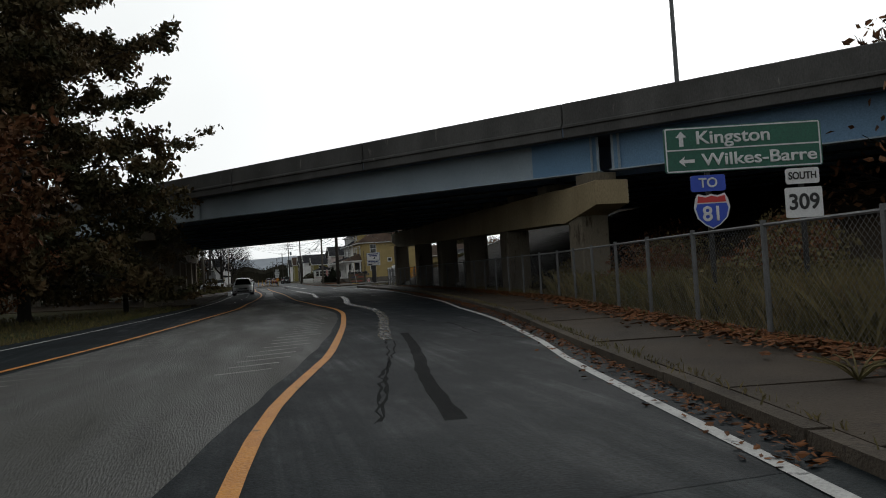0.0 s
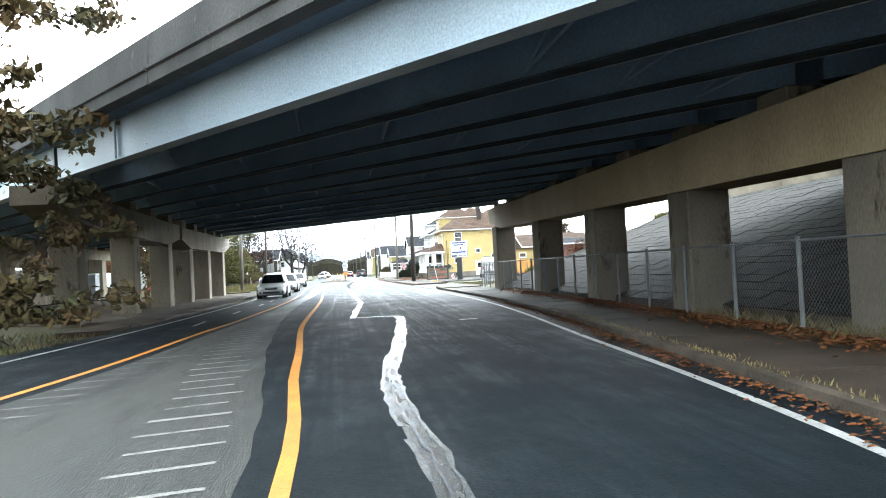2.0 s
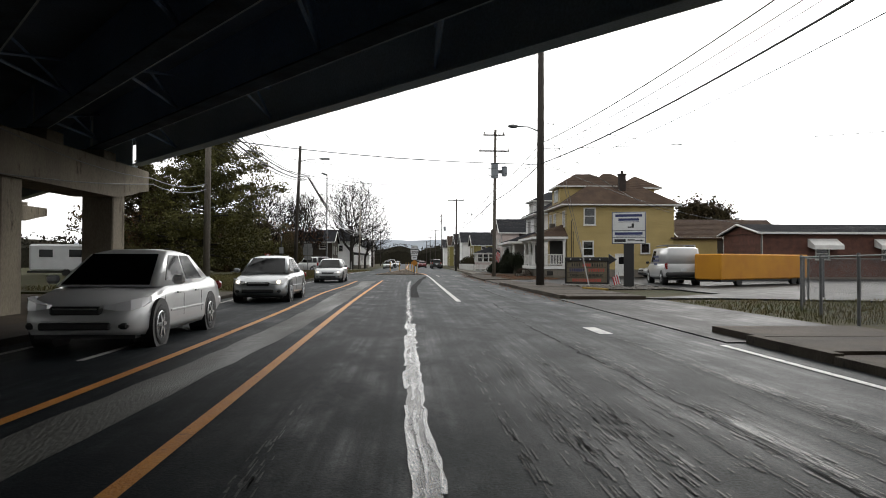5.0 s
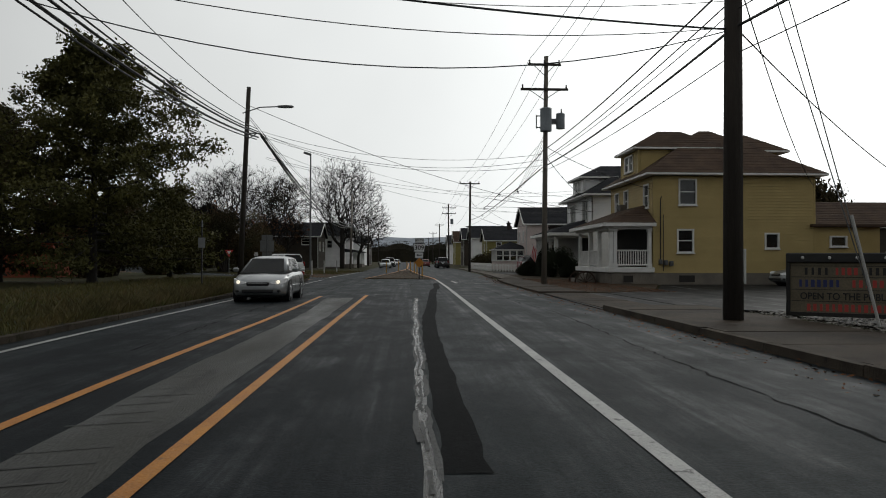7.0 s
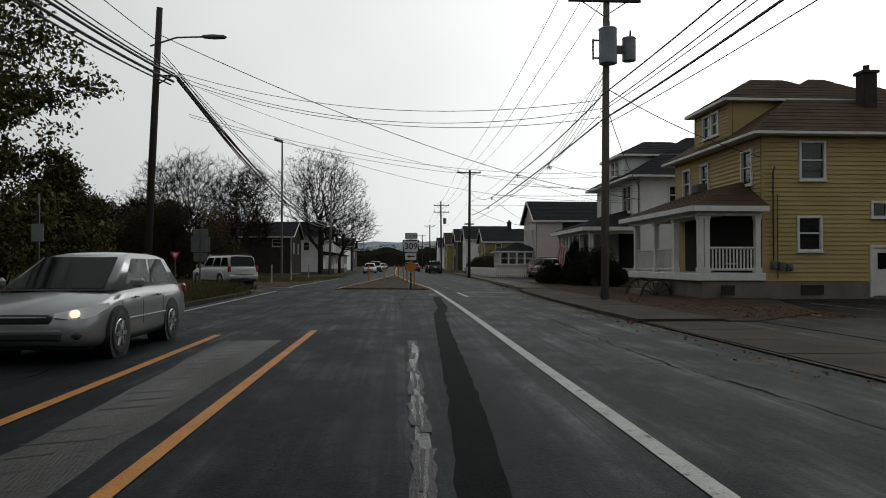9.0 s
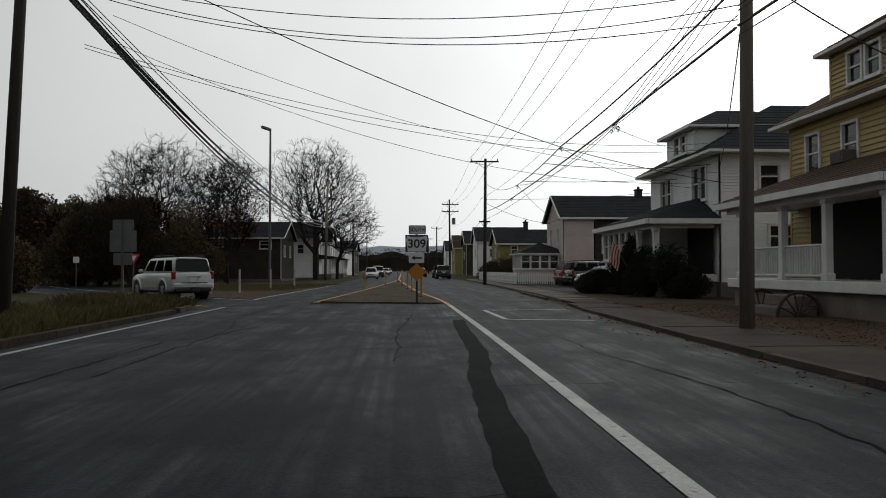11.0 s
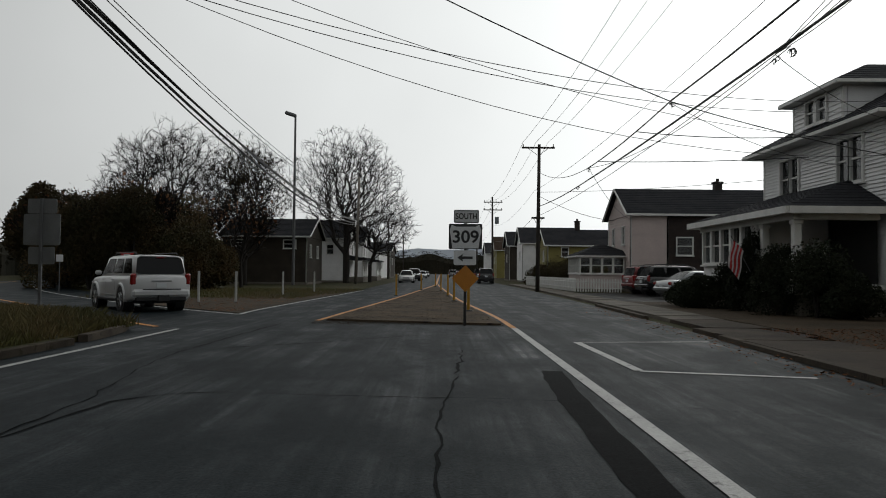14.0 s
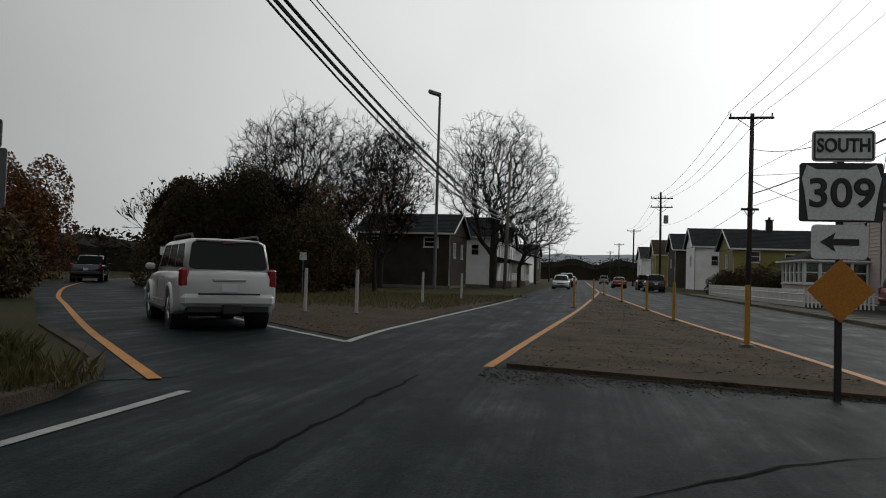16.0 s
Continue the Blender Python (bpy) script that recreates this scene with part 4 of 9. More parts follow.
# stiffeners and cross frames
for x in (-5.54, 7.8, 8.35, 20):
    p = on_near(x)
    part("stiffener", Mesh().box((p.x - 0.05, p.y - 0.07, soffit(x, 0) + 0.6), (0.02, 0.14, 1.1), 0.004), STEEL, bridge)
for k in range(9):
    x0 = 7.0 - 1.9 * k
    m = Mesh()
    for g in range(NG - 1):
        a = on_near(x0).lerp(on_far(x0), g / (NG - 1))
        b = on_near(x0 - 0.0).lerp(on_far(x0), (g + 1) / (NG - 1))
        za = soffit(x0, g / (NG - 1))
        if (k + g) % 2 == 0:
            m.tube([(a.x, a.y, za + 0.2), (b.x, b.y, za + 0.95)], 0.035, 4)
            m.tube([(a.x, a.y, za + 0.95), (b.x, b.y, za + 0.2)], 0.035, 4)
            m.tube([(a.x, a.y, za + 0.22), (b.x, b.y, za + 0.22)], 0.035, 4)
    part("cross_frame", m, STEELSHADE, bridge)
# deck slab and parapets
m = Mesh()
n0 = Vector((-0.826, -0.564, 0))
rings = []
for x in XE:
    a, b = on_near(x) + n0 * 0.8, on_far(x) - n0 * 0.8
    za, zb = soffit(x, 0) + 1.17, soffit(x, 1) + 1.17
    rings.append([(a.x, a.y, za), (b.x, b.y, zb), (b.x, b.y, zb + 0.28), (a.x, a.y, za + 0.28)])
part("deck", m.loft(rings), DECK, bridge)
for s, on, o in ((0, on_near, n0), (1, on_far, -n0)):
    x = 34.0
    first = True
    while x > -60:
        x2 = x - 5.3
        m = Mesh()
        rr2 = []
        for xx in (x - 0.02, x2 + 0.02):
            p, z = on(xx), soffit(xx, s) + 1.12
            out = [(0.8, 0), (0.84, 0.02), (0.84, 0.30), (0.90, 0.33), (0.90, 0.40), (0.82, 0.44), (0.80, 1.10), (0.78, 1.13), (0.55, 1.13), (0.5, 0.3), (0.5, 0)]
            rr2.append([tuple(p + o * d + Vector((0, 0, z + h))) for d, h in out])
        part("parapet_panel", m.loft(rr2), PARAPET, bridge)
        x = x2
# lamp mast on the deck
p = on_near(8.8) - n0 * 3
solid("deck_mast", Mesh().tube([(p.x, p.y, 5.2), (p.x - 0.03, p.y, 15)], [0.09, 0.05], 8), GALV, "thin grey mast standing on the bridge deck", "mast")


# piers: columns and a cap on them
def pier(name, label, x, y0, y1, w, cols, colw, zt0, zt1, zb0, zb1, skew=0.0):
    pr = thing(name, label, "bridge pier", kind="structure")
    prof = []
    L = y1 - y0
    for k in range(13):
        f = k / 12
        y = y0 + L * f
        taper = min(y - y0, y1 - y)
        zb = zb0 + (zb1 - zb0) * f + max(0.0, 0.42 * (1 - taper / 2.6))
        prof.append((y, zb, zt0 + (zt1 - zt0) * f))
    extra = [(y0 + 1.2, zb0 + 0.42 * (1 - 1.2 / 2.6), zt0), (y0 + 2.6, zb0, zt0 + 0.01), (y1 - 2.6, zb1, zt1), (y1 - 0.9, zb1 + 0.3, zt1)]
    prof = sorted(prof + extra)
    c = 0.03
    mid = lambda y: x + skew * (y - y1)
    rings = [[(mid(y) - w / 2, y, zb), (mid(y) + w / 2, y, zb), (mid(y) + w / 2, y, zt - c), (mid(y) + w / 2 - c, y, zt), (mid(y) - w / 2 + c, y, zt), (mid(y) - w / 2, y, zt - c)] for y, zb, zt in prof]
    part("cap", Mesh().loft(rings), CAPTAN if skew else CONC, pr)
    for y in cols:
        f = (y - y0) / L
        top = zb0 + (zb1 - zb0) * f + 0.15
        part("column", Mesh().box((mid(y), y, top / 2 - 0.15), (colw, colw, top + 0.3), 0.04), CONC, pr)
    # bearing seats where the girders cross
    for g in range(NG):
        s = g / (NG - 1)
        p = on_near(x).lerp(on_far(x), s)
        p = on_near(mid(p.y)).lerp(on_far(mid(p.y)), s)
        if y0 < p.y < y1:
            f = (p.y - y0) / L
            zt = zt0 + (zt1 - zt0) * f
            h = soffit(x, s) - zt
            if h > 0.03:
                part("bearing_seat", Mesh().box((mid(p.y), p.y, zt + h / 2 - 0.02), (w * 0.9, 0.9, h + 0.03), 0.02), CONC, pr)
    return pr


pier("pier_near_road", "tan concrete bridge pier with cantilevered cap and square columns", 8.75, -46.4, -7.6, 1.12, (-8.7, -17.4, -24.3, -30.6, -36.8, -44.5), 1.0, 3.62, 4.27, 2.45, 3.15, 0.0235)
pier("pier_far_road", "tan concrete bridge pier with square columns beside the road", -8.75, -23.0, -5.2, 1.25, (-20.2, -13.4, -6.9), 0.95, 4.35, 4.25, 3.35, 3.1)
pier("pier_far_road_end", "tan concrete bridge pier with square columns beside the road", -8.75, -4.6, 13.4, 1.25, (-1.3, 4.9, 11.2), 0.95, 4.2, 4.35, 3.1, 3.25)
pier("pier_back", "tan concrete bridge pier standing further off", -22, -4, 34, 1.3, (-1, 6, 13, 20, 27), 1.2, 4.4, 4.5, 3.5, 3.6)
pier("pier_back_far", "tan concrete bridge pier standing further off", -36, 14, 54, 1.3, (18, 26, 34, 42, 50), 1.2, 4.6, 4.6, 3.7, 3.7)

# embankment with slope paving behind the near pier, and the abutment on top
bank = thing("slope_paving", "sloping concrete block paving up to the abutment", "embankment", kind="structure")
BX0, BZ0, BX1, BZ1, BEND = 8.4, 0.15, 19.8, 4.1, -7.5


def toe(y):
    """x of the foot of the embankment: it draws back south of the bridge."""
    return BX0 + max(0.0, -46 - y) * 0.14


def bank_z(x, y):
    return max(0.0, min(BZ1, BZ0 + (x - toe(y)) * (BZ1 - BZ0) / (BX1 - BX0)))


m = Mesh()
rows = []
for y in (-72, -60, -46, -30, BEND):
    t0 = toe(y)
    rows.append([(t0 - 0.1, y, -0.3), (t0, y, BZ0), (t0 + BX1 - BX0, y, BZ1), (45, y, BZ1 + 0.1), (45, y, -0.3)])
m.loft(rows)
part("earth", m, DIRT, bank)
# grassed end of the bank beyond the paving
m = Mesh()
m.add([(BX0 + 0.6, BEND, BZ0 + 0.2), (BX1, BEND, BZ1 + 0.05), (45, BEND, BZ1 + 0.12), (BX0 + 0.6, BEND + 0.5, -0.1), (BX1 + 1.0, BEND + 5.5, -0.1), (45, BEND + 7, -0.1)], [(0, 3, 4, 1), (1, 4, 5, 2)])
part("grass_end", m, GRASS, bank)
sl = Vector((BX1 - BX0, 0, BZ1 - BZ0))
nsl = Vector((-sl.z, 0, sl.x)).normalized()
NR, BL = 28, 1.22
q = sl / NR * 0.965
block = [(0, 0, 0), (0, BL - 0.02, 0), (q.x, BL - 0.02, q.z), (q.x, 0, q.z)] + [(nsl.x * 0.025 + c[0], c[1], nsl.z * 0.025 + c[2]) for c in ((0.012, 0.012, 0), (0.012, BL - 0.032, 0), (q.x * 0.97, BL - 0.032, q.z * 0.97), (q.x * 0.97, 0.012, q.z * 0.97))]
faces = [(4, 7, 6, 5), (0, 4, 5, 1), (1, 5, 6, 2), (2, 6, 7, 3), (3, 7, 4, 0)]
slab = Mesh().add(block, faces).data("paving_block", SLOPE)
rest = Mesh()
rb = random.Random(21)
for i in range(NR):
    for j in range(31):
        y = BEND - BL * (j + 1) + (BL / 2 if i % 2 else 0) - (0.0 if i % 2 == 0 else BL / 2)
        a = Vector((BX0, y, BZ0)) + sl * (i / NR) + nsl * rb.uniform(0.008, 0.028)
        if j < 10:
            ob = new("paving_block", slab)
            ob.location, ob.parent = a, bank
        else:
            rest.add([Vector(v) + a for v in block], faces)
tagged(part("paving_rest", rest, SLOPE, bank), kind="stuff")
part("abutment", Mesh().box((21.2, -40, 4.3), (1.2, 66, 1.2), 0.03), CONC, bank)

# far hills and woods
hill = Mesh()
pts = []
for k in range(61):
    x = -1500 + k * 50
    h = 50 + 14 * noise.noise((x * 0.003, 3.1, 0)) + 9 * noise.noise((x * 0.011, 7.7, 0))
    pts.append((x, h))
hill.add([(x, 1500 + 0.05 * abs(x), -5) for x, h in pts] + [(x, 1700, h) for x, h in pts] + [(x, 2100, -5) for x, h in pts], [(k, k + 1, 61 + k + 1, 61 + k) for k in range(60)] + [(61 + k, 61 + k + 1, 122 + k + 1, 122 + k) for k in range(60)])
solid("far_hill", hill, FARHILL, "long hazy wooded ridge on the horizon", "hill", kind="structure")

# ---- houses ----
def window_unit(house, c, u, n, w, h, style="sash"):
    """A framed window at c in a wall that runs along u and faces n."""
    win = new("window")
    win.parent = house
    z = Vector((0, 0, 1))
    M = Matrix((u, -n, z)).transposed().to_4x4()
    M.translation = c
    t = 0.09
    fr = Mesh()
    for s in (-1, 1):
        fr.box((s * (w / 2 - t / 2 + 0.04), -0.03, 0), (t, 0.12, h + 0.08), 0.008, M)
        fr.box((0, -0.03, s * (h / 2 - t / 2 + 0.04)), (w - 0.08, 0.12, t), 0.008, M)
    part("window_frame", fr, WHITEPAINT, win)
    part("window_sill", Mesh().box((0, -0.06, -h / 2 - 0.06), (w + 0.16, 0.16, 0.05), 0.006, M), WHITEPAINT, win)
    if style == "sash":
        part("meeting_rail", Mesh().box((0, -0.01, 0.02), (w - 0.1, 0.05, 0.06), 0.004, M), WHITEPAINT, win)
    part("pane", Mesh().box((0, 0.02, 0), (w - 0.06, 0.008, h - 0.06), 0, M), PANE, win)
    if style != "bare":
        part("blind", Mesh().box((0, 0.12, h * 0.27), (w - 0.04, 0.01, h * 0.44), 0, M), CURTAIN, win)
    return win


def spans(lo, hi, cuts):
    """What is left of lo..hi without the cuts."""
    out, a = [], lo
    for c, d in sorted(cuts):
        if c > a:
            out.append((a, min(c, hi)))
        a = max(a, d)
    if a < hi:
        out.append((a, hi))
    return [(p, q) for p, q in out if q - p > 0.02]


LAP = 0.045


def sided_wall(house, o, u, n, width, z0, z1, holes, material, board=0.16, thick=0.14):
    """A wall from o along u, facing n, with openings (centre along u, bottom, width, height) cut through wall and boards."""
    M = Matrix((u, -n, Vector((0, 0, 1)))).transposed().to_4x4()
    M.translation = o
    rows = sorted({z0, z1, *[v for h in holes for v in (h[1], h[1] + h[3]) if z0 < v < z1]})
    core = Mesh()
    for a, b in zip(rows, rows[1:]):
        mid = (a + b) / 2
        cut = [(h[0] - h[2] / 2, h[0] + h[2] / 2) for h in holes if h[1] < mid < h[1] + h[3]]
        for p, q in spans(0, width, cut):
            core.box(((p + q) / 2, thick / 2, mid), (q - p, thick, b - a), 0, M)
    part("wall", core, material, house)
    z = z0
    while z < z1 - 0.02:
        b = min(board, z1 - z)
        cut = [(h[0] - h[2] / 2, h[0] + h[2] / 2) for h in holes if h[1] < z + b * 0.5 < h[1] + h[3]]
        for p, q in spans(0.0, width, cut):
            vs = [(p, 0, z), (q, 0, z), (q, -LAP, z), (p, -LAP, z), (p, 0, z + b), (q, 0, z + b), (q, -0.008, z + b), (p, -0.008, z + b)]
            part("siding_board", Mesh().add(vs, [(0, 1, 2, 3), (7, 6, 5, 4), (3, 2, 6, 7), (0, 3, 7, 4), (2, 1, 5, 6)], M), material, house)
        z += b
    for x in (0.0, width):
        part("corner_trim", Mesh().box((x, -0.02, (z0 + z1) / 2), (0.1, 0.06, z1 - z0), 0.006, M), material if material in (SIDEYEL, SOOTBRICK) else WHITEPAINT, house)


def hip_roof(house, x0, x1, y0, y1, z, top, over, material, ridge=None, name="roof", courses=16):
    """A hipped roof in courses of shingles, with eaves and soffit."""
    X0, X1, Y0, Y1 = x0 - over, x1 + over, y0 - over, y1 + over
    ins = min(X1 - X0, Y1 - Y0) / 2 if ridge is None else ridge
    rings = []
    for k in range(courses):
        for f, dz in ((k / courses, 0.03), ((k + 1) / courses, 0.012)):
            i, zz = ins * f, z + (top - z) * f + dz
            rings.append([(X0 + i, Y0 + i, zz), (X1 - i, Y0 + i, zz), (X1 - i, Y1 - i, zz), (X0 + i, Y1 - i, zz)])
    m = Mesh().loft(rings)
    rf = part(name, m, material, house)
    for y in (Y0 + 0.03, Y1 - 0.03):
        part("fascia_board", Mesh().box(((X0 + X1) / 2, y, z - 0.04), (X1 - X0, 0.06, 0.11), 0.01), WHITEPAINT, rf)
    for x in (X0 + 0.03, X1 - 0.03):
        part("fascia_board", Mesh().box((x, (Y0 + Y1) / 2, z - 0.04), (0.06, Y1 - Y0 - 0.13, 0.11), 0.01), WHITEPAINT, rf)
    part("soffit", Mesh().box(((X0 + X1) / 2, (Y0 + Y1) / 2, z - 0.07), (X1 - X0 - 0.13, Y1 - Y0 - 0.13, 0.03)), WHITEPAINT, rf)
    return rf


def gable_roof(house, x0, x1, y0, y1, z, top, over, material, axis="x", wall=None, courses=14):
    X0, X1, Y0, Y1 = x0 - over, x1 + over, y0 - over, y1 + over
    h = ((Y1 - Y0) if axis == "x" else (X1 - X0)) / 2
    lo = Y0 if axis == "x" else X0
    up = [(h * f, z + (top - z) * f + dz) for k in range(courses) for f, dz in ((k / courses, 0.035), ((k + 1) / courses, 0.012))]
    prof = [(lo + q, zz) for q, zz in up] + [(lo + 2 * h - q, zz) for q, zz in up[::-1]] + [(lo + 2 * h, z - 0.09), (lo + h, top - 0.12), (lo, z - 0.09)]
    if axis == "x":
        m = Mesh().loft([[(X0, q, zz) for q, zz in prof], [(X1, q, zz) for q, zz in prof]])
    else:
        m = Mesh().loft([[(q, Y1, zz) for q, zz in prof], [(q, Y0, zz) for q, zz in prof]])
    rf = part("roof", m, material, house)
    if wall:
        if axis == "x":
            for X in (x0, x1):
                g = Mesh()
                g.add([(X - 0.06, y0, z - 0.02), (X - 0.06, y1, z - 0.02), (X - 0.06, (y0 + y1) / 2, top - 0.15), (X + 0.06, y0, z - 0.02), (X + 0.06, y1, z - 0.02), (X + 0.06, (y0 + y1) / 2, top - 0.15)], [(0, 2, 1), (3, 4, 5), (0, 1, 4, 3), (1, 2, 5, 4), (2, 0, 3, 5)])
                part("gable", g, wall, house)
        else:
            for Y in (y0, y1):
                g = Mesh()
                g.add([(x0, Y - 0.06, z - 0.02), (x1, Y - 0.06, z - 0.02), ((x0 + x1) / 2, Y - 0.06, top - 0.15), (x0, Y + 0.06, z - 0.02), (x1, Y + 0.06, z - 0.02), ((x0 + x1) / 2, Y + 0.06, top - 0.15)], [(0, 1, 2), (3, 5, 4), (0, 3, 4, 1), (1, 4, 5, 2), (2, 5, 3, 0)])
                part("gable", g, wall, house)
        fa = Mesh()
        if axis == "x":
            for X in (X0, X1):
                fa.tube([(X, Y0, z - 0.05), (X, (Y0 + Y1) / 2, top - 0.04)], 0.08, 4).tube([(X, Y1, z - 0.05), (X, (Y0 + Y1) / 2, top - 0.04)], 0.08, 4)
            fa.box(((X0 + X1) / 2, Y0, z - 0.05), (X1 - X0, 0.05, 0.15), 0.01)
        part("fascia", fa, WHITEPAINT, rf) if axis == "x" else None
    return rf


def balusters(parent, a, b, z0, z1, step=0.13):
    a, b = Vector(a), Vector(b)
    L = (b - a).length
    rail = new("railing")
    rail.parent = parent
    d = (b - a) / L
    for z in (z0 + 0.08, z1):
        part("rail", Mesh().tube([(a.x, a.y, z), (b.x, b.y, z)], 0.04, 4), WHITEPAINT, rail)
    k = int(L / step)
    for i in range(1, k):
        p = a + d * (L * i / k)
        part("baluster", Mesh().box((p.x, p.y, (z0 + z1) / 2 + 0.02), (0.045, 0.045, z1 - z0 - 0.1)), WHITEPAINT, rail)
    return rail


X, Y, Z = Vector((1, 0, 0)), Vector((0, 1, 0)), Vector((0, 0, 1))


def dormer(house, x0, x1, y0, y1, z0, z1, top, wallmat, roofmat, windows):
    """A hipped dormer facing the street."""
    m = Mesh()
    m.box(((x0 + x1) / 2 + 0.06, y0 + 0.05, (z0 + z1) / 2), (x1 - x0 - 0.12, 0.1, z1 - z0))
    part("dormer_cheek", m, wallmat, house)
    part("dormer_cheek", Mesh().box(((x0 + x1) / 2 + 0.06, y1 - 0.05, (z0 + z1) / 2), (x1 - x0 - 0.12, 0.1, z1 - z0)), wallmat, house)
    sided_wall(house, Vector((x0, y1, 0)), -Y, -X, y1 - y0, z0, z1, [((y1 - yc), zc - h / 2, w, h) for yc, zc, w, h in windows], wallmat, 0.14, 0.1)
    for yc, zc, w, h in windows:
        window_unit(house, Vector((x0, yc, zc)), -Y, -X, w, h)
    hip_roof(house, x0, x1 + 1.2, y0, y1, z1 + 0.1, top, 0.38, roofmat, name="dormer_roof", courses=7)


def porch(house, x0, x1, y0, y1, floor, eave, top, roofmat, posts, rails, skirt=WHITEPAINT, piers=True):
    """An open porch on the street side, roof leaning on the house wall at x1."""
    part("porch_floor", Mesh().box(((x0 + x1) / 2, (y0 + y1) / 2, floor - 0.14), (x1 - x0, y1 - y0, 0.28), 0.02), skirt, house)
    part("porch_base", Mesh().box(((x0 + x1) / 2 + 0.1, (y0 + y1) / 2, (floor - 0.28) / 2 - 0.05), (x1 - x0 - 0.2, y1 - y0 - 0.2, floor - 0.18), 0.02), FOUND, house)
    o, k = 0.35, 10
    X0, Y0, Y1 = x0 - o, y0 - o, y1 + o
    run = x1 - X0
    rings = []
    for i in range(k):
        for f, dz in ((i / k, 0.03), ((i + 1) / k, 0.012)):
            A, ya, yb, zz = X0 + run * f * 0.98, Y0 + run * 0.75 * f, Y1 - run * 0.75 * f, eave + (top - eave) * f + dz
            rings.append([(A, ya, zz), (x1, ya, zz), (x1, yb, zz), (A, yb, zz)])
    m = Mesh().loft(rings)
    part("porch_roof", m, roofmat, house)
    e = Mesh().box((X0 + 0.04, (Y0 + Y1) / 2, eave - 0.08), (0.08, Y1 - Y0, 0.2), 0.01).box(((X0 + x1) / 2 + 0.04, Y0 + 0.04, eave - 0.08), (x1 - X0 - 0.1, 0.08, 0.2), 0.01).box(((X0 + x1) / 2 + 0.04, Y1 - 0.04, eave - 0.08), (x1 - X0 - 0.1, 0.08, 0.2), 0.01)
    e.box(((X0 + x1) / 2, (Y0 + Y1) / 2, eave - 0.1), (x1 - X0 - 0.1, Y1 - Y0 - 0.2, 0.03)).box((x0 + 0.1, (y0 + y1) / 2, eave - 0.22), (0.2, y1 - y0, 0.2), 0.01).box(((x0 + x1) / 2, y0 + 0.1, eave - 0.22), (x1 - x0 - 0.25, 0.2, 0.2), 0.01)
    part("porch_beam", e, WHITEPAINT, house)
    for px, py in posts:
        part("porch_post", Mesh().box((px, py, (floor + eave - 0.3) / 2), (0.2, 0.2, eave - 0.3 - floor), 0.015).box((px, py, floor + 0.1), (0.26, 0.26, 0.2), 0.015).box((px, py, eave - 0.38), (0.26, 0.26, 0.12), 0.015), WHITEPAINT, house)
    for a, b in rails:
        balusters(house, (*a, 0), (*b, 0), floor + 0.05, floor + 0.92)


def chimney(house, x, y, z0, z1, w=0.55):
    ch = new("chimney")
    ch.parent = house
    part("chimney_shaft", Mesh().box((x, y, (z0 + z1) / 2), (w, w, z1 - z0), 0.02), SOOTBRICK, ch)
    part("crown", Mesh().box((x, y, z1 + 0.05), (w + 0.14, w + 0.14, 0.12), 0.02).tube([(x, y, z1 + 0.1), (x, y, z1 + 0.35)], 0.12, 8), SOOTBRICK, ch)


# yellow house
yh = thing("house", "two-storey yellow clapboard house with white porch and brown roof", "house")
hx0, hx1, hy0, hy1 = 14.05, 23.1, 49.2, 57.6
WY = [(15.95, 5.1, 0.95, 1.4), (15.82, 2.4, 0.88, 1.25), (18.52, 3.3, 0.62, 0.55), (20.68, 2.42, 0.75, 0.82)]
holes = [(x - hx0, z - h / 2, w, h) for x, z, w, h in WY] + [(18.65 - hx0, 0.65, 0.9, 1.2)]
sided_wall(yh, Vector((hx0, hy0, 0)), X, -Y, hx1 - hx0, 0.65, 6.0, holes, SIDEYEL, 0.165)
for x, z, w, h in WY:
    window_unit(yh, Vector((x, hy0, z)), X, -Y, w, h, "sash" if h > 1 else "bare")
WF = [(50.3, 4.95, 0.85, 1.3), (54.2, 4.95, 0.8, 1.3), (56.2, 4.95, 0.8, 1.3), (51.5, 2.1, 0.9, 1.5), (54.0, 1.8, 0.95, 2.1)]
sided_wall(yh, Vector((hx0, hy1, 0)), -Y, -X, hy1 - hy0, 0.65, 6.0, [(hy1 - y, z - h / 2, w, h) for y, z, w, h in WF], SIDEYEL, 0.165)
for y, z, w, h in WF:
    window_unit(yh, Vector((hx0, y, z)), -Y, -X, w, h)
m = Mesh().box((hx1 - 0.07, (hy0 + hy1) / 2, 3.3), (0.14, hy1 - hy0 - 0.3, 5.4)).box(((hx0 + hx1) / 2, hy1 - 0.07, 3.3), (hx1 - hx0 - 0.3, 0.14, 5.4))
part("wall", m, SIDEYEL, yh)
part("inner_floor", Mesh().box(((hx0 + hx1) / 2, (hy0 + hy1) / 2, 3.35), (hx1 - hx0 - 0.4, hy1 - hy0 - 0.4, 0.2)), DARKIN, yh)
part("foundation", Mesh().box(((hx0 + hx1) / 2, (hy0 + hy1) / 2, 0.3), (hx1 - hx0 + 0.06, hy1 - hy0 + 0.06, 0.7), 0.02), FOUND, yh)
bd = new("door")
bd.parent = yh
part("door_leaf", Mesh().box((18.65, hy0 - 0.03, 0.98), (0.88, 0.06, 1.75), 0.01), WHITEPAINT, bd)
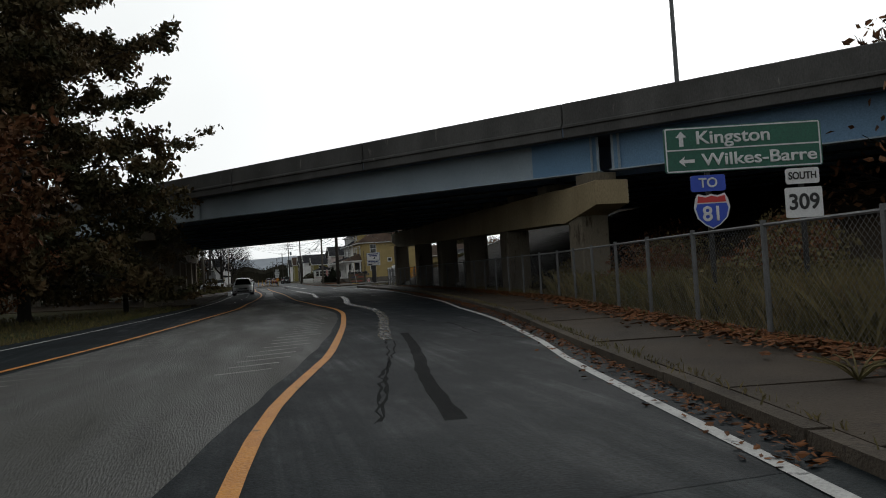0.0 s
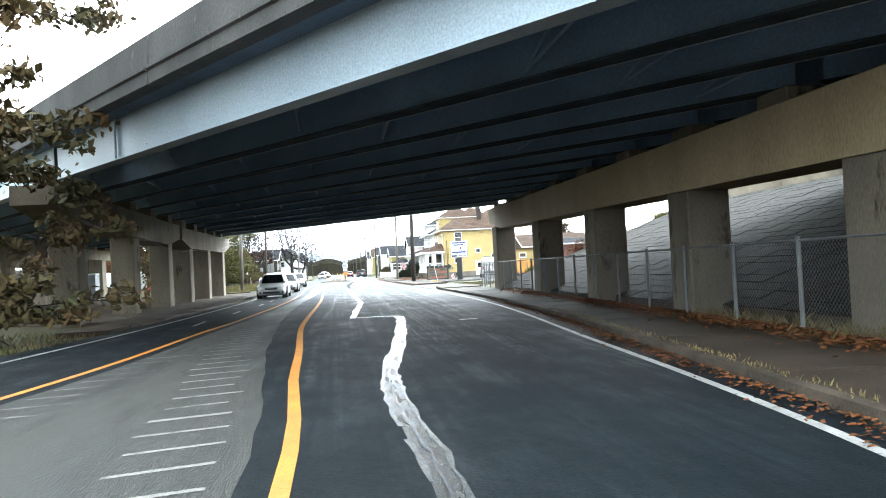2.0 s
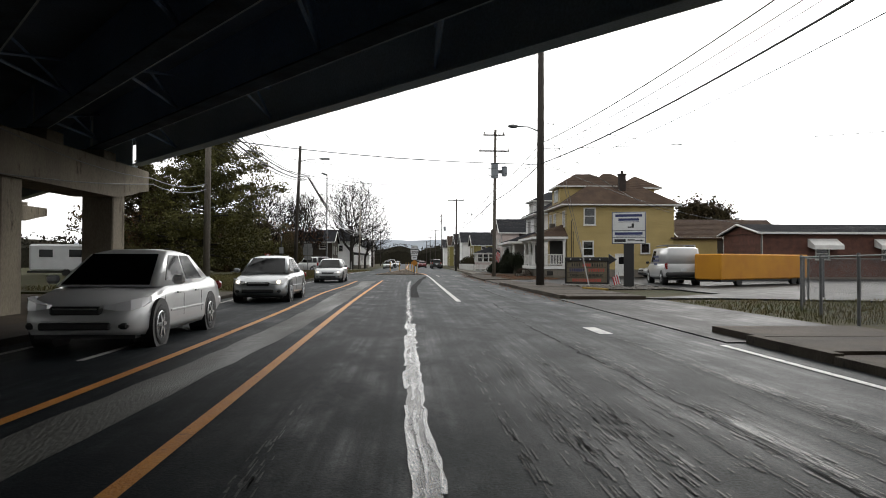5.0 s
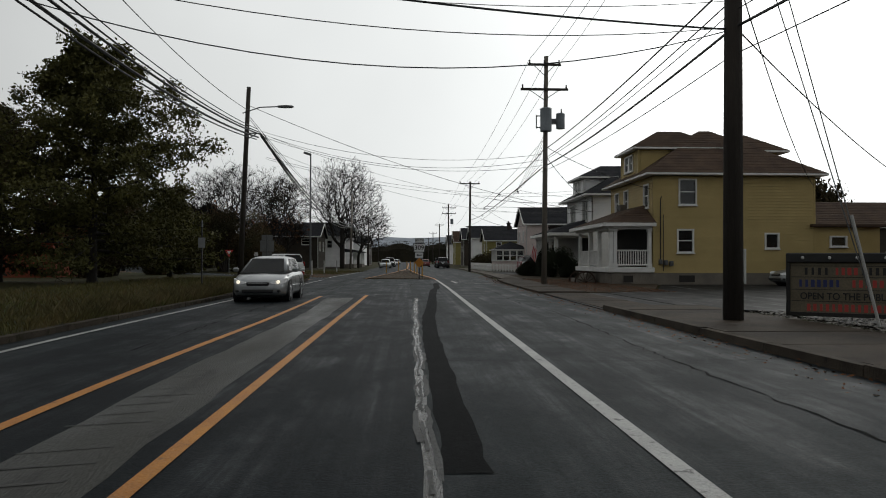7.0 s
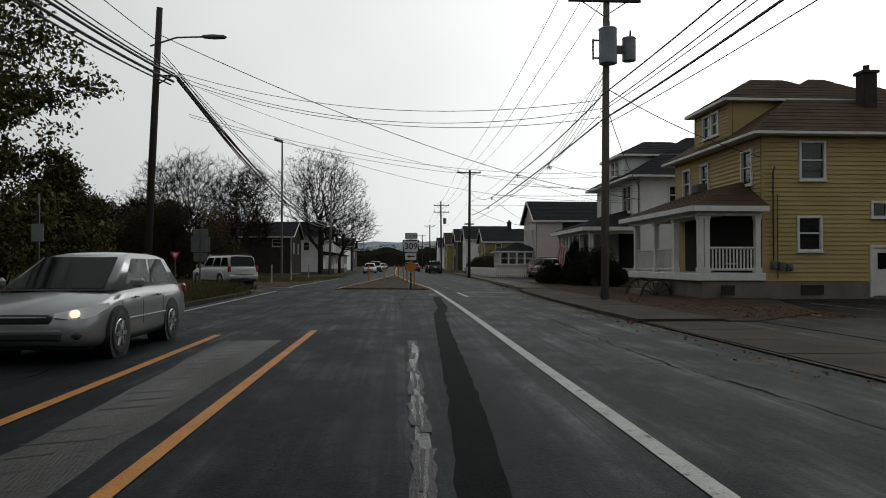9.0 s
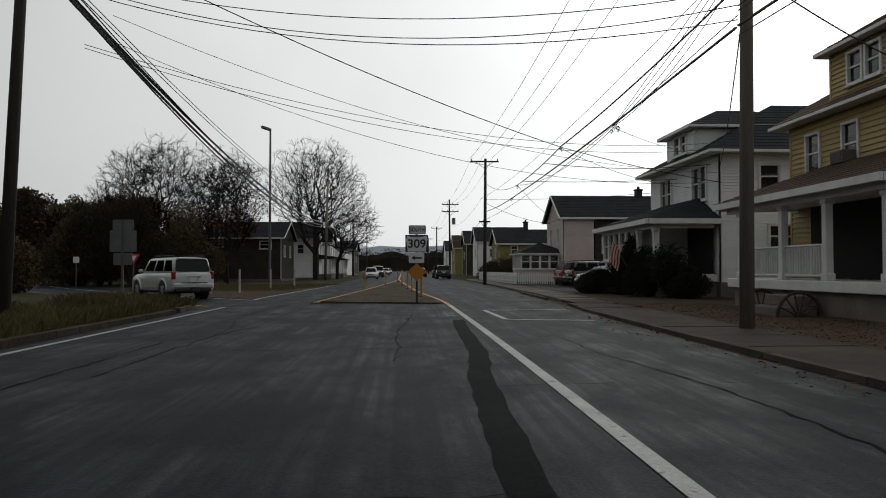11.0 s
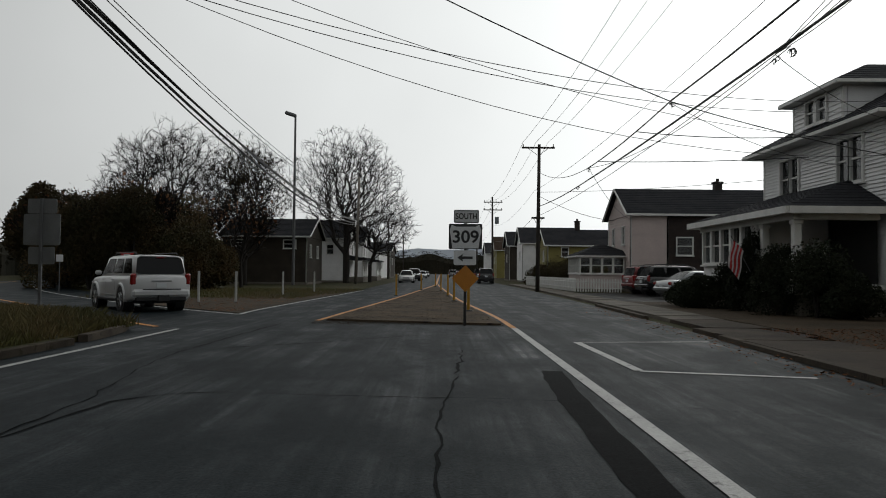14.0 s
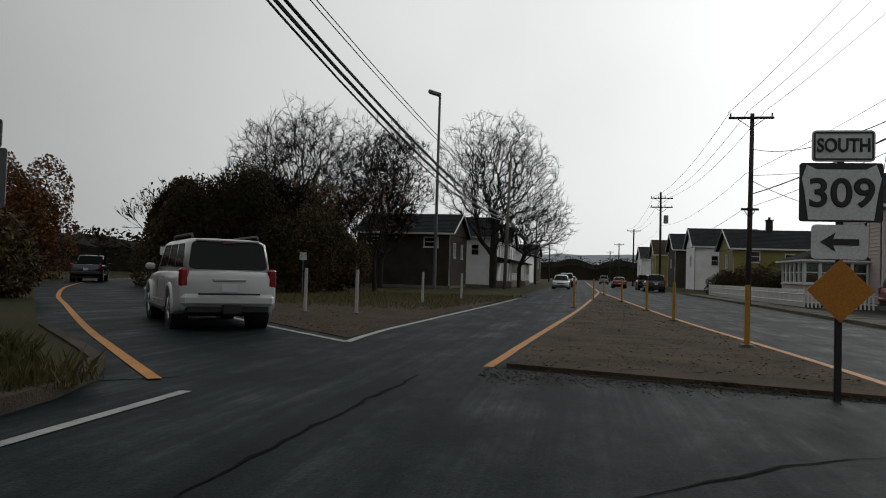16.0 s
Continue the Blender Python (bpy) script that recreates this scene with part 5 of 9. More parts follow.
part("door_frame", Mesh().box((18.15, hy0 - 0.05, 0.98), (0.1, 0.12, 1.85), 0.01).box((19.15, hy0 - 0.05, 0.98), (0.1, 0.12, 1.85), 0.01).box((18.65, hy0 - 0.05, 1.93), (1.1, 0.12, 0.1), 0.01), WHITEPAINT, bd)
part("door_pane", Mesh().box((18.65, hy0 - 0.07, 1.4), (0.5, 0.015, 0.6)), CARGLASS, bd)
for x in (12.5, 15.9):
    part("cellar_window", Mesh().box((x, (hy0 if x > 14 else 48.75) - 0.05, 0.33), (0.85 if x > 14 else 0.5, 0.05, 0.36)), DARKIN, yh)
hip_roof(yh, hx0, hx1, hy0, hy1, 6.1, 9.2, 0.55, SHINGLEBR)
dormer(yh, 14.0, 17.6, 51.7, 55.1, 6.2, 7.8, 9.15, SIDEYEL, SHINGLEBR, [(53.0, 7.15, 0.7, 0.95), (53.85, 7.15, 0.7, 0.95)])
dormer_b = Mesh().box((21.6, 53.5, 7.2), (1.6, 3.0, 1.2))
part("rear_dormer", dormer_b, SIDEYEL, yh)
hip_roof(yh, 19.6, 22.6, 52.0, 55.0, 7.8, 9.0, 0.4, SHINGLEBR, name="dormer_roof", courses=6)
chimney(yh, 19.2, 50.9, 6.8, 8.8)
porch(yh, 11.45, 14.0, 48.85, 56.9, 0.95, 3.35, 4.45, SHINGLEBR, [(11.62, 49.0), (11.85, 49.0), (13.75, 49.0), (11.62, 51.4), (11.62, 53.6), (11.62, 56.2)], [((11.95, 49.0), (13.65, 49.0)), ((11.62, 53.7), (11.62, 56.1)), ((11.62, 51.5), (11.62, 53.5))])
# dark panel added over the house wall as the porch's shade
part("porch_shade_panel", Mesh().box((13.94, 52.8, 2.12), (0.03, 6.9, 2.3)), PORCHSHADE, yh, "dark panel imitating the shade inside the porch")
# lean-to at the back of the house
m = Mesh().box((25.0, 50.9, 1.7), (3.8, 3.2, 3.0))
part("lean_to", m, SIDEYEL, yh)
part("lean_to_roof", Mesh().box((25.0, 50.8, 3.28), (4.3, 3.8, 0.16), 0.02), SHINGLEBR, yh)
window_unit(yh, Vector((24.5, 49.28, 2.4)), X, -Y, 0.9, 0.55, "bare")
solid("entry_steps", Mesh().box((10.9, 52.4, 0.14), (1.1, 1.6, 0.28), 0.03).box((11.15, 52.4, 0.42), (0.6, 1.6, 0.3), 0.03), FOUND, "short concrete steps up to the yellow porch", "steps")
ac = thing("window_air_conditioner", "beige window air conditioner under the upper sash", "air conditioner", pose(13.8, 54.2, 4.55))
part("casing", Mesh().box((0, 0, 0), (0.5, 0.62, 0.38), 0.02), FOUND, ac)
part("grille", Mesh().box((-0.255, 0, 0), (0.012, 0.52, 0.28)), CARBLACK, ac)
mt = thing("meter_box", "grey electricity meters and pipes on the yellow house", "meter", pose(14.4, 49.12, 1.25))
for k in range(3):
    part("meter", Mesh().box((0.3 * k, -0.06, 0.0 - 0.04 * k), (0.2, 0.14, 0.28), 0.02).tube([(0.3 * k, -0.12, 0.02 - 0.04 * k), (0.3 * k, -0.2, 0.02 - 0.04 * k)], 0.075, 10), GALV, mt)
part("conduit", Mesh().tube([(0.0, -0.05, 0.1), (0.0, -0.05, 3.4), (0.05, -0.1, 3.6)], 0.03, 6).tube([(0.16, -0.05, -0.5), (0.16, -0.05, 2.6)], 0.02, 6), DARKMETAL, mt)

# white house
wh = thing("house", "two-storey white clapboard house with dark shingled roof", "house")
wx0, wx1, wy0, wy1 = 12.1, 21.5, 60.4, 67.9
WS = [(13.9, 4.55, 0.75, 0.95), (14.6, 2.3, 1.5, 0.9), (18.0, 4.5, 0.85, 1.3)]
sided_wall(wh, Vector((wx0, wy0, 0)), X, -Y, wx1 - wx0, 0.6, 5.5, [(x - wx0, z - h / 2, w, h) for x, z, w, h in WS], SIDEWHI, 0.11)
for x, z, w, h in WS:
    window_unit(wh, Vector((x, wy0, z)), X, -Y, w, h)
WF = [(62.2, 4.5, 1.4, 1.35), (65.9, 4.4, 1.35, 1.4)]
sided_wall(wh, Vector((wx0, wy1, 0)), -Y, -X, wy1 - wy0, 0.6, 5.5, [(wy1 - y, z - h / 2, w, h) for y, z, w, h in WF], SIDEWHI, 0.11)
for y, z, w, h in WF:
    for s in (-1, 1):
        window_unit(wh, Vector((wx0, y + s * w / 4, z)), -Y, -X, w / 2, h)
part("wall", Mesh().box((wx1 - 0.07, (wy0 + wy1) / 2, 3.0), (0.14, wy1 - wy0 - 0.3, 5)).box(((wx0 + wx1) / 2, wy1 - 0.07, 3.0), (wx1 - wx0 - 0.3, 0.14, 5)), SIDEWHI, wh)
part("inner_floor", Mesh().box(((wx0 + wx1) / 2, (wy0 + wy1) / 2, 3.0), (wx1 - wx0 - 0.4, wy1 - wy0 - 0.4, 0.2)), DARKIN, wh)
part("foundation", Mesh().box(((wx0 + wx1) / 2, (wy0 + wy1) / 2, 0.27), (wx1 - wx0 + 0.06, wy1 - wy0 + 0.06, 0.66), 0.02), FOUND, wh)
WHFIT = Matrix(((1.2, 0, 0, -0.17), (0, 1.15, 0, -5.4), (0, 0, 1.142, 0), (0, 0, 0, 1)))
wh.matrix_basis = WHFIT
hip_roof(wh, wx0, wx1, wy0, wy1, 5.5, 8.1, 0.6, SHINGLEBK)
dormer(wh, 12.0, 15.2, 62.4, 65.4, 5.7, 6.75, 7.8, SIDEWHI, SHINGLEBK, [(63.55, 6.3, 0.62, 0.8), (64.25, 6.3, 0.62, 0.8)])
chimney(wh, 18.5, 62.2, 7.2, 9.0)
porch(wh, 9.7, 12.05, 60.5, 67.6, 0.9, 2.95, 3.9, SHINGLEBK, [(9.85, 60.65), (9.85, 62.6), (9.85, 63.0)], [])
for k in range(5):
    window_unit(wh, Vector((9.8, 63.6 + 0.85 * k, 2.1)), -Y, -X, 0.78, 1.2)
m = Mesh().box((9.88, 65.3, 1.2), (0.12, 4.5, 0.65)).box((9.88, 65.3, 2.74), (0.12, 4.5, 0.1)).box((10.9, 63.2, 1.9), (2.0, 0.12, 2.0)).box((10.9, 67.5, 1.9), (2.0, 0.12, 2.0))
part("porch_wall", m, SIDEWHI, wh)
# same added shade panel behind the white porch
part("porch_shade_panel", Mesh().box((11.94, 61.9, 1.92), (0.03, 2.4, 2.0)), PORCHSHADE, wh, "dark panel imitating the shade inside the porch")
part("porch_door", Mesh().box((12.0, 61.6, 1.9), (0.08, 0.95, 2.0), 0.01), SIDEGREY, wh)

# pale pink house
ph = thing("house", "pale pink gabled house with charcoal roof", "house")
px0, px1, py0, py1 = 14.0, 24.5, 93.4, 100.2
sided_wall(ph, Vector((px0, py0, 0)), X, -Y, 2.55, 0.3, 5.4, [], SIDEPINK, 0.2)
# sooty brick back part of the same house
sided_wall(ph, Vector((px0 + 2.55, py0, 0)), X, -Y, px1 - px0 - 2.55, 0.3, 5.4, [(1.2, 2.6, 1.15, 1.25)], SOOTBRICK, 0.09)
window_unit(ph, Vector((px0 + 3.75, py0, 3.225)), X, -Y, 1.15, 1.25)
sided_wall(ph, Vector((px0, py1, 0)), -Y, -X, py1 - py0, 0.3, 5.4, [(1.8, 3.4, 0.75, 1.3), (4.8, 3.4, 0.75, 1.3)], SIDEPINK, 0.2)
window_unit(ph, Vector((px0, py1 - 1.8, 4.05)), -Y, -X, 0.75, 1.3)
window_unit(ph, Vector((px0, py1 - 4.8, 4.05)), -Y, -X, 0.75, 1.3)
part("wall", Mesh().box((px1 - 0.07, (py0 + py1) / 2, 2.8), (0.14, py1 - py0 - 0.3, 5)).box(((px0 + px1) / 2, py1 - 0.07, 2.8), (px1 - px0 - 0.3, 0.14, 5)), SIDEPINK, ph)
part("foundation", Mesh().box(((px0 + px1) / 2, (py0 + py1) / 2, 0.15), (px1 - px0 + 0.06, py1 - py0 + 0.06, 0.4), 0.02), FOUND, ph)
gable_roof(ph, px0, px1, py0, py1, 5.45, 7.6, 0.4, SHINGLEBK, "x", SIDEPINK)
chimney(ph, 21.4, 97.0, 6.4, 8.1)
# glazed front porch of the pink house
m = Mesh().box((12.3, 97.2, 0.75), (3.2, 4.6, 1.0), 0.02)
part("porch_base", m, SIDEPINK, ph)
for k in range(4):
    window_unit(ph, Vector((11.1 + 0.8 * k, 94.92, 1.85)), X, -Y, 0.74, 1.15)
for k in range(5):
    window_unit(ph, Vector((10.72, 95.4 + 0.86 * k, 1.85)), -Y, -X, 0.8, 1.15)
hip_roof(ph, 10.7, 14.6, 94.9, 99.5, 2.55, 3.5, 0.3, SHINGLEBK, name="porch_roof", courses=7)


def plain_house(x0, x1, y0, y1, z, top, wall, roof, axis, label, wins, chim=None):
    """A house further down the street: boarded walls, roof, windows."""
    h = thing("house", label, "house")
    f = [(y1 - y, zc - hh / 2, w, hh) for s, y, zc, w, hh in wins if s == "street"]
    near = [(x - x0, zc - hh / 2, w, hh) for s, x, zc, w, hh in wins if s == "near"]
    street_right = x0 > 0
    if street_right:
        sided_wall(h, Vector((x0, y1, 0)), -Y, -X, y1 - y0, 0.2, z, f, wall, 0.24)
        part("wall", Mesh().box((x1 - 0.07, (y0 + y1) / 2, z / 2), (0.14, y1 - y0 - 0.3, z - 0.2)), wall, h)
    else:
        f = [(y - y0, zc - hh / 2, w, hh) for s, y, zc, w, hh in wins if s == "street"]
        sided_wall(h, Vector((x1, y0, 0)), Y, X, y1 - y0, 0.2, z, f, wall, 0.24)
        part("wall", Mesh().box((x0 + 0.07, (y0 + y1) / 2, z / 2), (0.14, y1 - y0 - 0.3, z - 0.2)), wall, h)
    sided_wall(h, Vector((x0, y0, 0)), X, -Y, x1 - x0, 0.2, z, near, wall, 0.24)
    part("wall", Mesh().box(((x0 + x1) / 2, y1 - 0.07, z / 2), (x1 - x0 - 0.3, 0.14, z - 0.2)), wall, h)
    for s, p, zc, w, hh in wins:
        if s == "near":
            window_unit(h, Vector((p, y0, zc)), X, -Y, w, hh)
        elif street_right:
            window_unit(h, Vector((x0, p, zc)), -Y, -X, w, hh)
        else:
            window_unit(h, Vector((x1, p, zc)), Y, X, w, hh)
    gable_roof(h, x0, x1, y0, y1, z + 0.05, top, 0.4, roof, axis, wall)
    part("foundation", Mesh().box(((x0 + x1) / 2, (y0 + y1) / 2, 0.05), (x1 - x0 + 0.05, y1 - y0 + 0.05, 0.4)), FOUND, h)
    if chim:
        chimney(h, *chim)
    return h


plain_house(12.6, 21.5, 124, 131, 4.3, 6.3, SIDEOLIVE, SHINGLEBK, "x", "mustard yellow two-storey house with dark roof", [("near", 14.5, 3.6, 0.8, 1.0), ("near", 17.5, 3.4, 0.8, 1.0), ("near", 14.5, 1.6, 0.8, 0.9), ("near", 19.5, 3.4, 0.8, 1.0), ("street", 127, 3.2, 0.8, 1.2)], (16.5, 127.5, 5.6, 7.2))
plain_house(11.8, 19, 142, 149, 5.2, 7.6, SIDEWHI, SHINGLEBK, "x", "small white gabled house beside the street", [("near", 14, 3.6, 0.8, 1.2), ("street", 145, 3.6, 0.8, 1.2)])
plain_house(11.5, 18, 158, 166, 5.4, 7.9, SIDEGREY, SHINGLEBK, "x", "grey gabled house beside the street", [("near", 14, 3.6, 0.8, 1.2), ("street", 162, 3.6, 0.8, 1.2)])
plain_house(11.2, 19, 182, 190, 5.4, 8.2, SIDEOLIVE, SHINGLEBR, "x", "tan gabled house far down the street", [("near", 14, 3.6, 0.8, 1.2), ("street", 186, 3.6, 0.8, 1.2)])
plain_house(11.2, 19, 210, 222, 5.4, 8.2, SIDEWHI, SHINGLEBK, "x", "white gabled house far down the street", [("near", 14, 3.6, 0.8, 1.2), ("street", 216, 3.6, 0.8, 1.2)])
plain_house(-20.0, -12.0, 112, 121, 4.5, 6.5, SIDEGREY, SHINGLEBK, "x", "dark grey-brown house with low dark roof", [("near", -18.6, 3.9, 1.2, 0.6), ("near", -13.6, 3.8, 1.2, 0.8), ("street", 114, 3.2, 0.9, 1.2), ("street", 118, 3.2, 0.9, 1.2)])
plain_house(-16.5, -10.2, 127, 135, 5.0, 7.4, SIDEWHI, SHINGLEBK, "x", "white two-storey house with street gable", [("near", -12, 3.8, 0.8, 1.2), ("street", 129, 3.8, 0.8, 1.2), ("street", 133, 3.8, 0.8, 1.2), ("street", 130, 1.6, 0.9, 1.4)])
plain_house(-16.5, -9.8, 141, 149, 5.0, 7.4, SIDEWHI, SHINGLEBK, "x", "white two-storey house with street gable", [("near", -12, 3.8, 0.8, 1.2), ("street", 143, 3.8, 0.8, 1.2), ("street", 147, 3.8, 0.8, 1.2)])
for yy in (127, 141):
    pt = thing("porch", "white columned front porch on a white street house", "porch")
    xs = -10.2 if yy == 127 else -9.8
    part("porch_floor", Mesh().box((xs + 1.0, yy + 4, 0.3), (2.0, 7.2, 0.6), 0.02), FOUND, pt)
    part("porch_roof", Mesh().loft([[(xs, yy + 0.2, 3.2), (xs + 2.3, yy + 0.2, 2.75), (xs + 2.3, yy + 0.2, 2.6), (xs, yy + 0.2, 2.6)], [(xs, yy + 7.8, 3.2), (xs + 2.3, yy + 7.8, 2.75), (xs + 2.3, yy + 7.8, 2.6), (xs, yy + 7.8, 2.6)]]), SHINGLEBK, pt)
    for k in range(4):
        part("porch_post", Mesh().box((xs + 1.9, yy + 0.6 + 2.27 * k, 1.6), (0.16, 0.16, 2.05), 0.01), WHITEPAINT, pt)
    part("porch_rail", Mesh().box((xs + 1.9, yy + 4, 1.45), (0.06, 6.8, 0.08)).box((xs + 1.9, yy + 4, 1.0), (0.04, 6.8, 0.6)), WHITEPAINT, pt)
plain_house(-17, -9.0, 158, 176, 4.4, 5.6, SIDEWHI, SHINGLEBK, "y", "long low white building by the street", [("near", -13, 2.4, 1.2, 1.2), ("street", 164, 2.4, 1.2, 1.2)])
plain_house(-17, -9.4, 190, 205, 5.2, 7.4, SIDEGREY, SHINGLEBK, "x", "grey building far down the street", [("near", -13, 3.4, 1.2, 1.2), ("street", 196, 3.4, 1.2, 1.2)])
plain_house(27, 37, 58, 66, 3.6, 5.6, SIDEGREY, SHINGLEBR, "x", "low dark building behind the yard", [("near", 30, 2, 1, 1)])
bb = plain_house(26.5, 40, 40.5, 47, 3.4, 4.2, BRICK, SHINGLEBK, "x", "low brick building with white awnings behind the yard", [("near", 31, 1.9, 1, 0.8), ("near", 36, 1.9, 1, 0.8)])
for x in (31, 36):
    part("awning", Mesh().loft([[(x - 1.1, 40.44, 3.0), (x - 1.1, 39.5, 2.5), (x - 1.1, 39.5, 2.2), (x - 1.1, 40.44, 2.4)], [(x + 1.1, 40.44, 3.0), (x + 1.1, 39.5, 2.5), (x + 1.1, 39.5, 2.2), (x + 1.1, 40.44, 2.4)]]), WHITEPAINT, bb, "white awning")
plain_house(29, 40, 12, 20, 3.6, 5.2, BRICK, SHINGLEBK, "x", "low red brick building behind the yard", [("near", 33, 1.9, 1.2, 1.2), ("street", 16, 1.9, 1.2, 1.2)])

# orange-red shed behind the verge
sh = thing("shed", "orange-red painted block shed with flat roof", "shed")
part("wall", Mesh().box((-27.5, 63, 1.2), (8.2, 5.5, 2.5), 0.03), ORANGEWALL, sh)
part("roof", Mesh().box((-27.5, 63, 2.52), (8.7, 6.0, 0.16), 0.03), SHINGLEBK, sh)


# ---- poles and cables ----
def pole(x, y, h, lean=(0, 0), r=0.16, material=POLEWOOD, label="weathered wooden utility pole"):
    p = thing("utility_pole", label, "utility pole", pose(x, y, 0), "utility poles along the street")
    part("shaft", Mesh().tube([(0, 0, -0.2), (lean[0] * 0.5, lean[1] * 0.5, h / 2), (lean[0], lean[1], h)], [r, r * 0.86, r * 0.7], 10), material, p, smooth=True)
    return p


def crossarm(p, z, w, n=3, dx=0.0):
    part("crossarm", Mesh().box((dx, -0.14, z), (w, 0.1, 0.12), 0.01), POLEWOOD, p)
    for k in range(n):
        x = dx + (-w / 2 + 0.1 + k * (w - 0.2) / max(1, n - 1))
        part("insulator", Mesh().tube([(x, -0.14, z + 0.05), (x, -0.14, z + 0.13), (x, -0.14, z + 0.16), (x, -0.14, z + 0.24)], [0.03, 0.05, 0.035, 0.045], 8), PORCELAIN, p)
    part("brace", Mesh().tube([(dx - w * 0.3, -0.1, z - 0.05), (0, -0.12, z - 0.55)], 0.018, 4).tube([(dx + w * 0.3, -0.1, z - 0.05), (0, -0.12, z - 0.55)], 0.018, 4), GALV, p)


def street_lamp_arm(p, z, reach, rise=0.35):
    s = 1 if reach > 0 else -1
    part("lamp_arm", Mesh().tube([(0.1 * s, 0, z), (reach * 0.4, 0, z + rise), (reach * 0.8, 0, z + rise * 1.15)], 0.035, 6), GALV, p)
    part("lamp_head", Mesh().loft([[(reach * k, 0.16 * w * math.cos(a), z + rise * 1.15 + 0.1 * w * math.sin(a)) for a in [i * math.pi / 4 for i in range(8)]] for k, w in ((0.74, 0.3), (0.8, 0.8), (0.92, 1.0), (1.06, 0.8), (1.1, 0.3))]), GALV, p, smooth=True)


P2X, P2Y, P2K = 7.7, 47.6, 1.055


def on_p2(x, z):
    """A place on the transformer pole."""
    return (x + P2X - 7.35, P2Y - 0.1, 1.3 + (z - 1.3) * P2K)


pR = pole(7.3, 23.9, 12.2, (0.05, 0), 0.21, label="thick dark wooden utility pole beside the pavement")
street_lamp_arm(pR, 7.75, -1.45, 0.2)
p2 = pole(P2X, P2Y, 12.05, (0.12, 0), 0.15, POLEPALE, "grey wooden utility pole with transformers and crossarms")
crossarm(p2, 11.58, 1.75, 3)
crossarm(p2, 10.28, 2.5, 3)
for dx, dz, r, h in ((0.02, 8.6, 0.3, 1.15), (0.85, 8.6, 0.23, 0.75)):
    tr = new("transformer")
    tr.parent = p2
    part("tank", Mesh().tube([(dx, -0.45 if dx < 0.5 else -0.1, dz - h / 2), (dx, -0.45 if dx < 0.5 else -0.1, dz + h / 2)], r, 16), TRANSF, tr)
    part("lid", Mesh().tube([(dx, -0.45 if dx < 0.5 else -0.1, dz + h / 2), (dx, -0.45 if dx < 0.5 else -0.1, dz + h / 2 + 0.05)], [r * 1.08, r * 0.9], 16), TRANSF, tr)
    part("bushing", Mesh().tube([(dx + 0.05, -0.4 if dx < 0.5 else -0.1, dz + h / 2), (dx + 0.05, -0.4 if dx < 0.5 else -0.1, dz + h / 2 + 0.3)], [0.05, 0.03], 6), PORCELAIN, tr)
part("bracket", Mesh().box((0.45, -0.1, 8.6), (0.5, 0.06, 0.3), 0.01), GALV, p2)
part("bracket", Mesh().box((-0.45, -0.3, 8.55), (0.05, 0.05, 0.7)).box((-0.33, -0.3, 8.85), (0.25, 0.05, 0.05)).box((-0.33, -0.3, 8.25), (0.25, 0.05, 0.05)), GALV, p2)
p3 = pole(7.45, 93.2, 10.25, (0.08, 0), 0.15)
crossarm(p3, 10.0, 2.3, 3)
crossarm(p3, 5.1, 0.9, 0)
p4 = pole(7.4, 137, 11.0, (-0.1, 0), 0.15)
crossarm(p4, 10.3, 2.4, 4)
crossarm(p4, 9.3, 2.4, 4)
part("transformer", Mesh().tube([(0.5, -0.1, 7.5), (0.5, -0.1, 8.4)], 0.26, 12), TRANSF, p4)
for y, h in ((183, 9.8), (232, 9.6), (285, 9.6)):
    q = pole(7.6, y, h)
    crossarm(q, h - 0.3, 2.3, 3)
pL = pole(-9.05, 52, 11.25, (0.45, 0), 0.17, label="dark leaning wooden utility pole on the verge")
street_lamp_arm(pL, 9.75, 2.75, 0.35)
part("cable_bracket", Mesh().tube([(0.35, 0, 8.6), (1.15, 0, 8.6)], 0.04, 6).tube([(0.3, 0, 8.2), (0.9, 0, 8.58)], 0.03, 6), DARKMETAL, pL)
pL0 = pole(-8.2, 21, 11.0, (0.1, 0), 0.16, POLEPALE)
pL2 = pole(-8.0, 118, 11.0, (0.25, 0), 0.16, POLEPALE)
pL3 = pole(-8.0, 165, 10.0, (0, 0), 0.15)
crossarm(pL3, 9.6, 1.6, 3)
pL4 = pole(-8.0, 215, 10.0, (0, 0), 0.15)
pole(-9.2, -27.2, 7.0, (-0.15, 0), 0.14)


def cable(a, b, sag, r=0.012, label="thin black overhead cable", n=18):
    a, b = Vector(a), Vector(b)
    pts = [a.lerp(b, k / n) - Vector((0, 0, 4 * sag * (k / n) * (1 - k / n))) for k in range(n + 1)]
    solid("overhead_cable", Mesh().tube(pts, r, 5), CABLE, label, "cable", "overhead cables")
    return pts


T = 0.016
thick = "thick black bundled overhead cable"
# along the near row of poles
for x in (6.55, 7.45, 8.3):
    cable(on_p2(x, 11.3), (x - 0.35 + 0.1, 93.1, 10.3), 0.8, T * 0.7)
    cable((x - 0.2, 93.1, 10.3), (x, 136.9, 10.5), 0.8, T * 0.7)
    cable((x, 136.9, 10.5), (7.6 + (x - 7.4), 183, 9.7), 0.8, T * 0.7)
    cable(on_p2(x, 11.3), (7.4 + (x - 7.4) * 0.3, 23.9, 11.8), 0.4, T * 0.7)
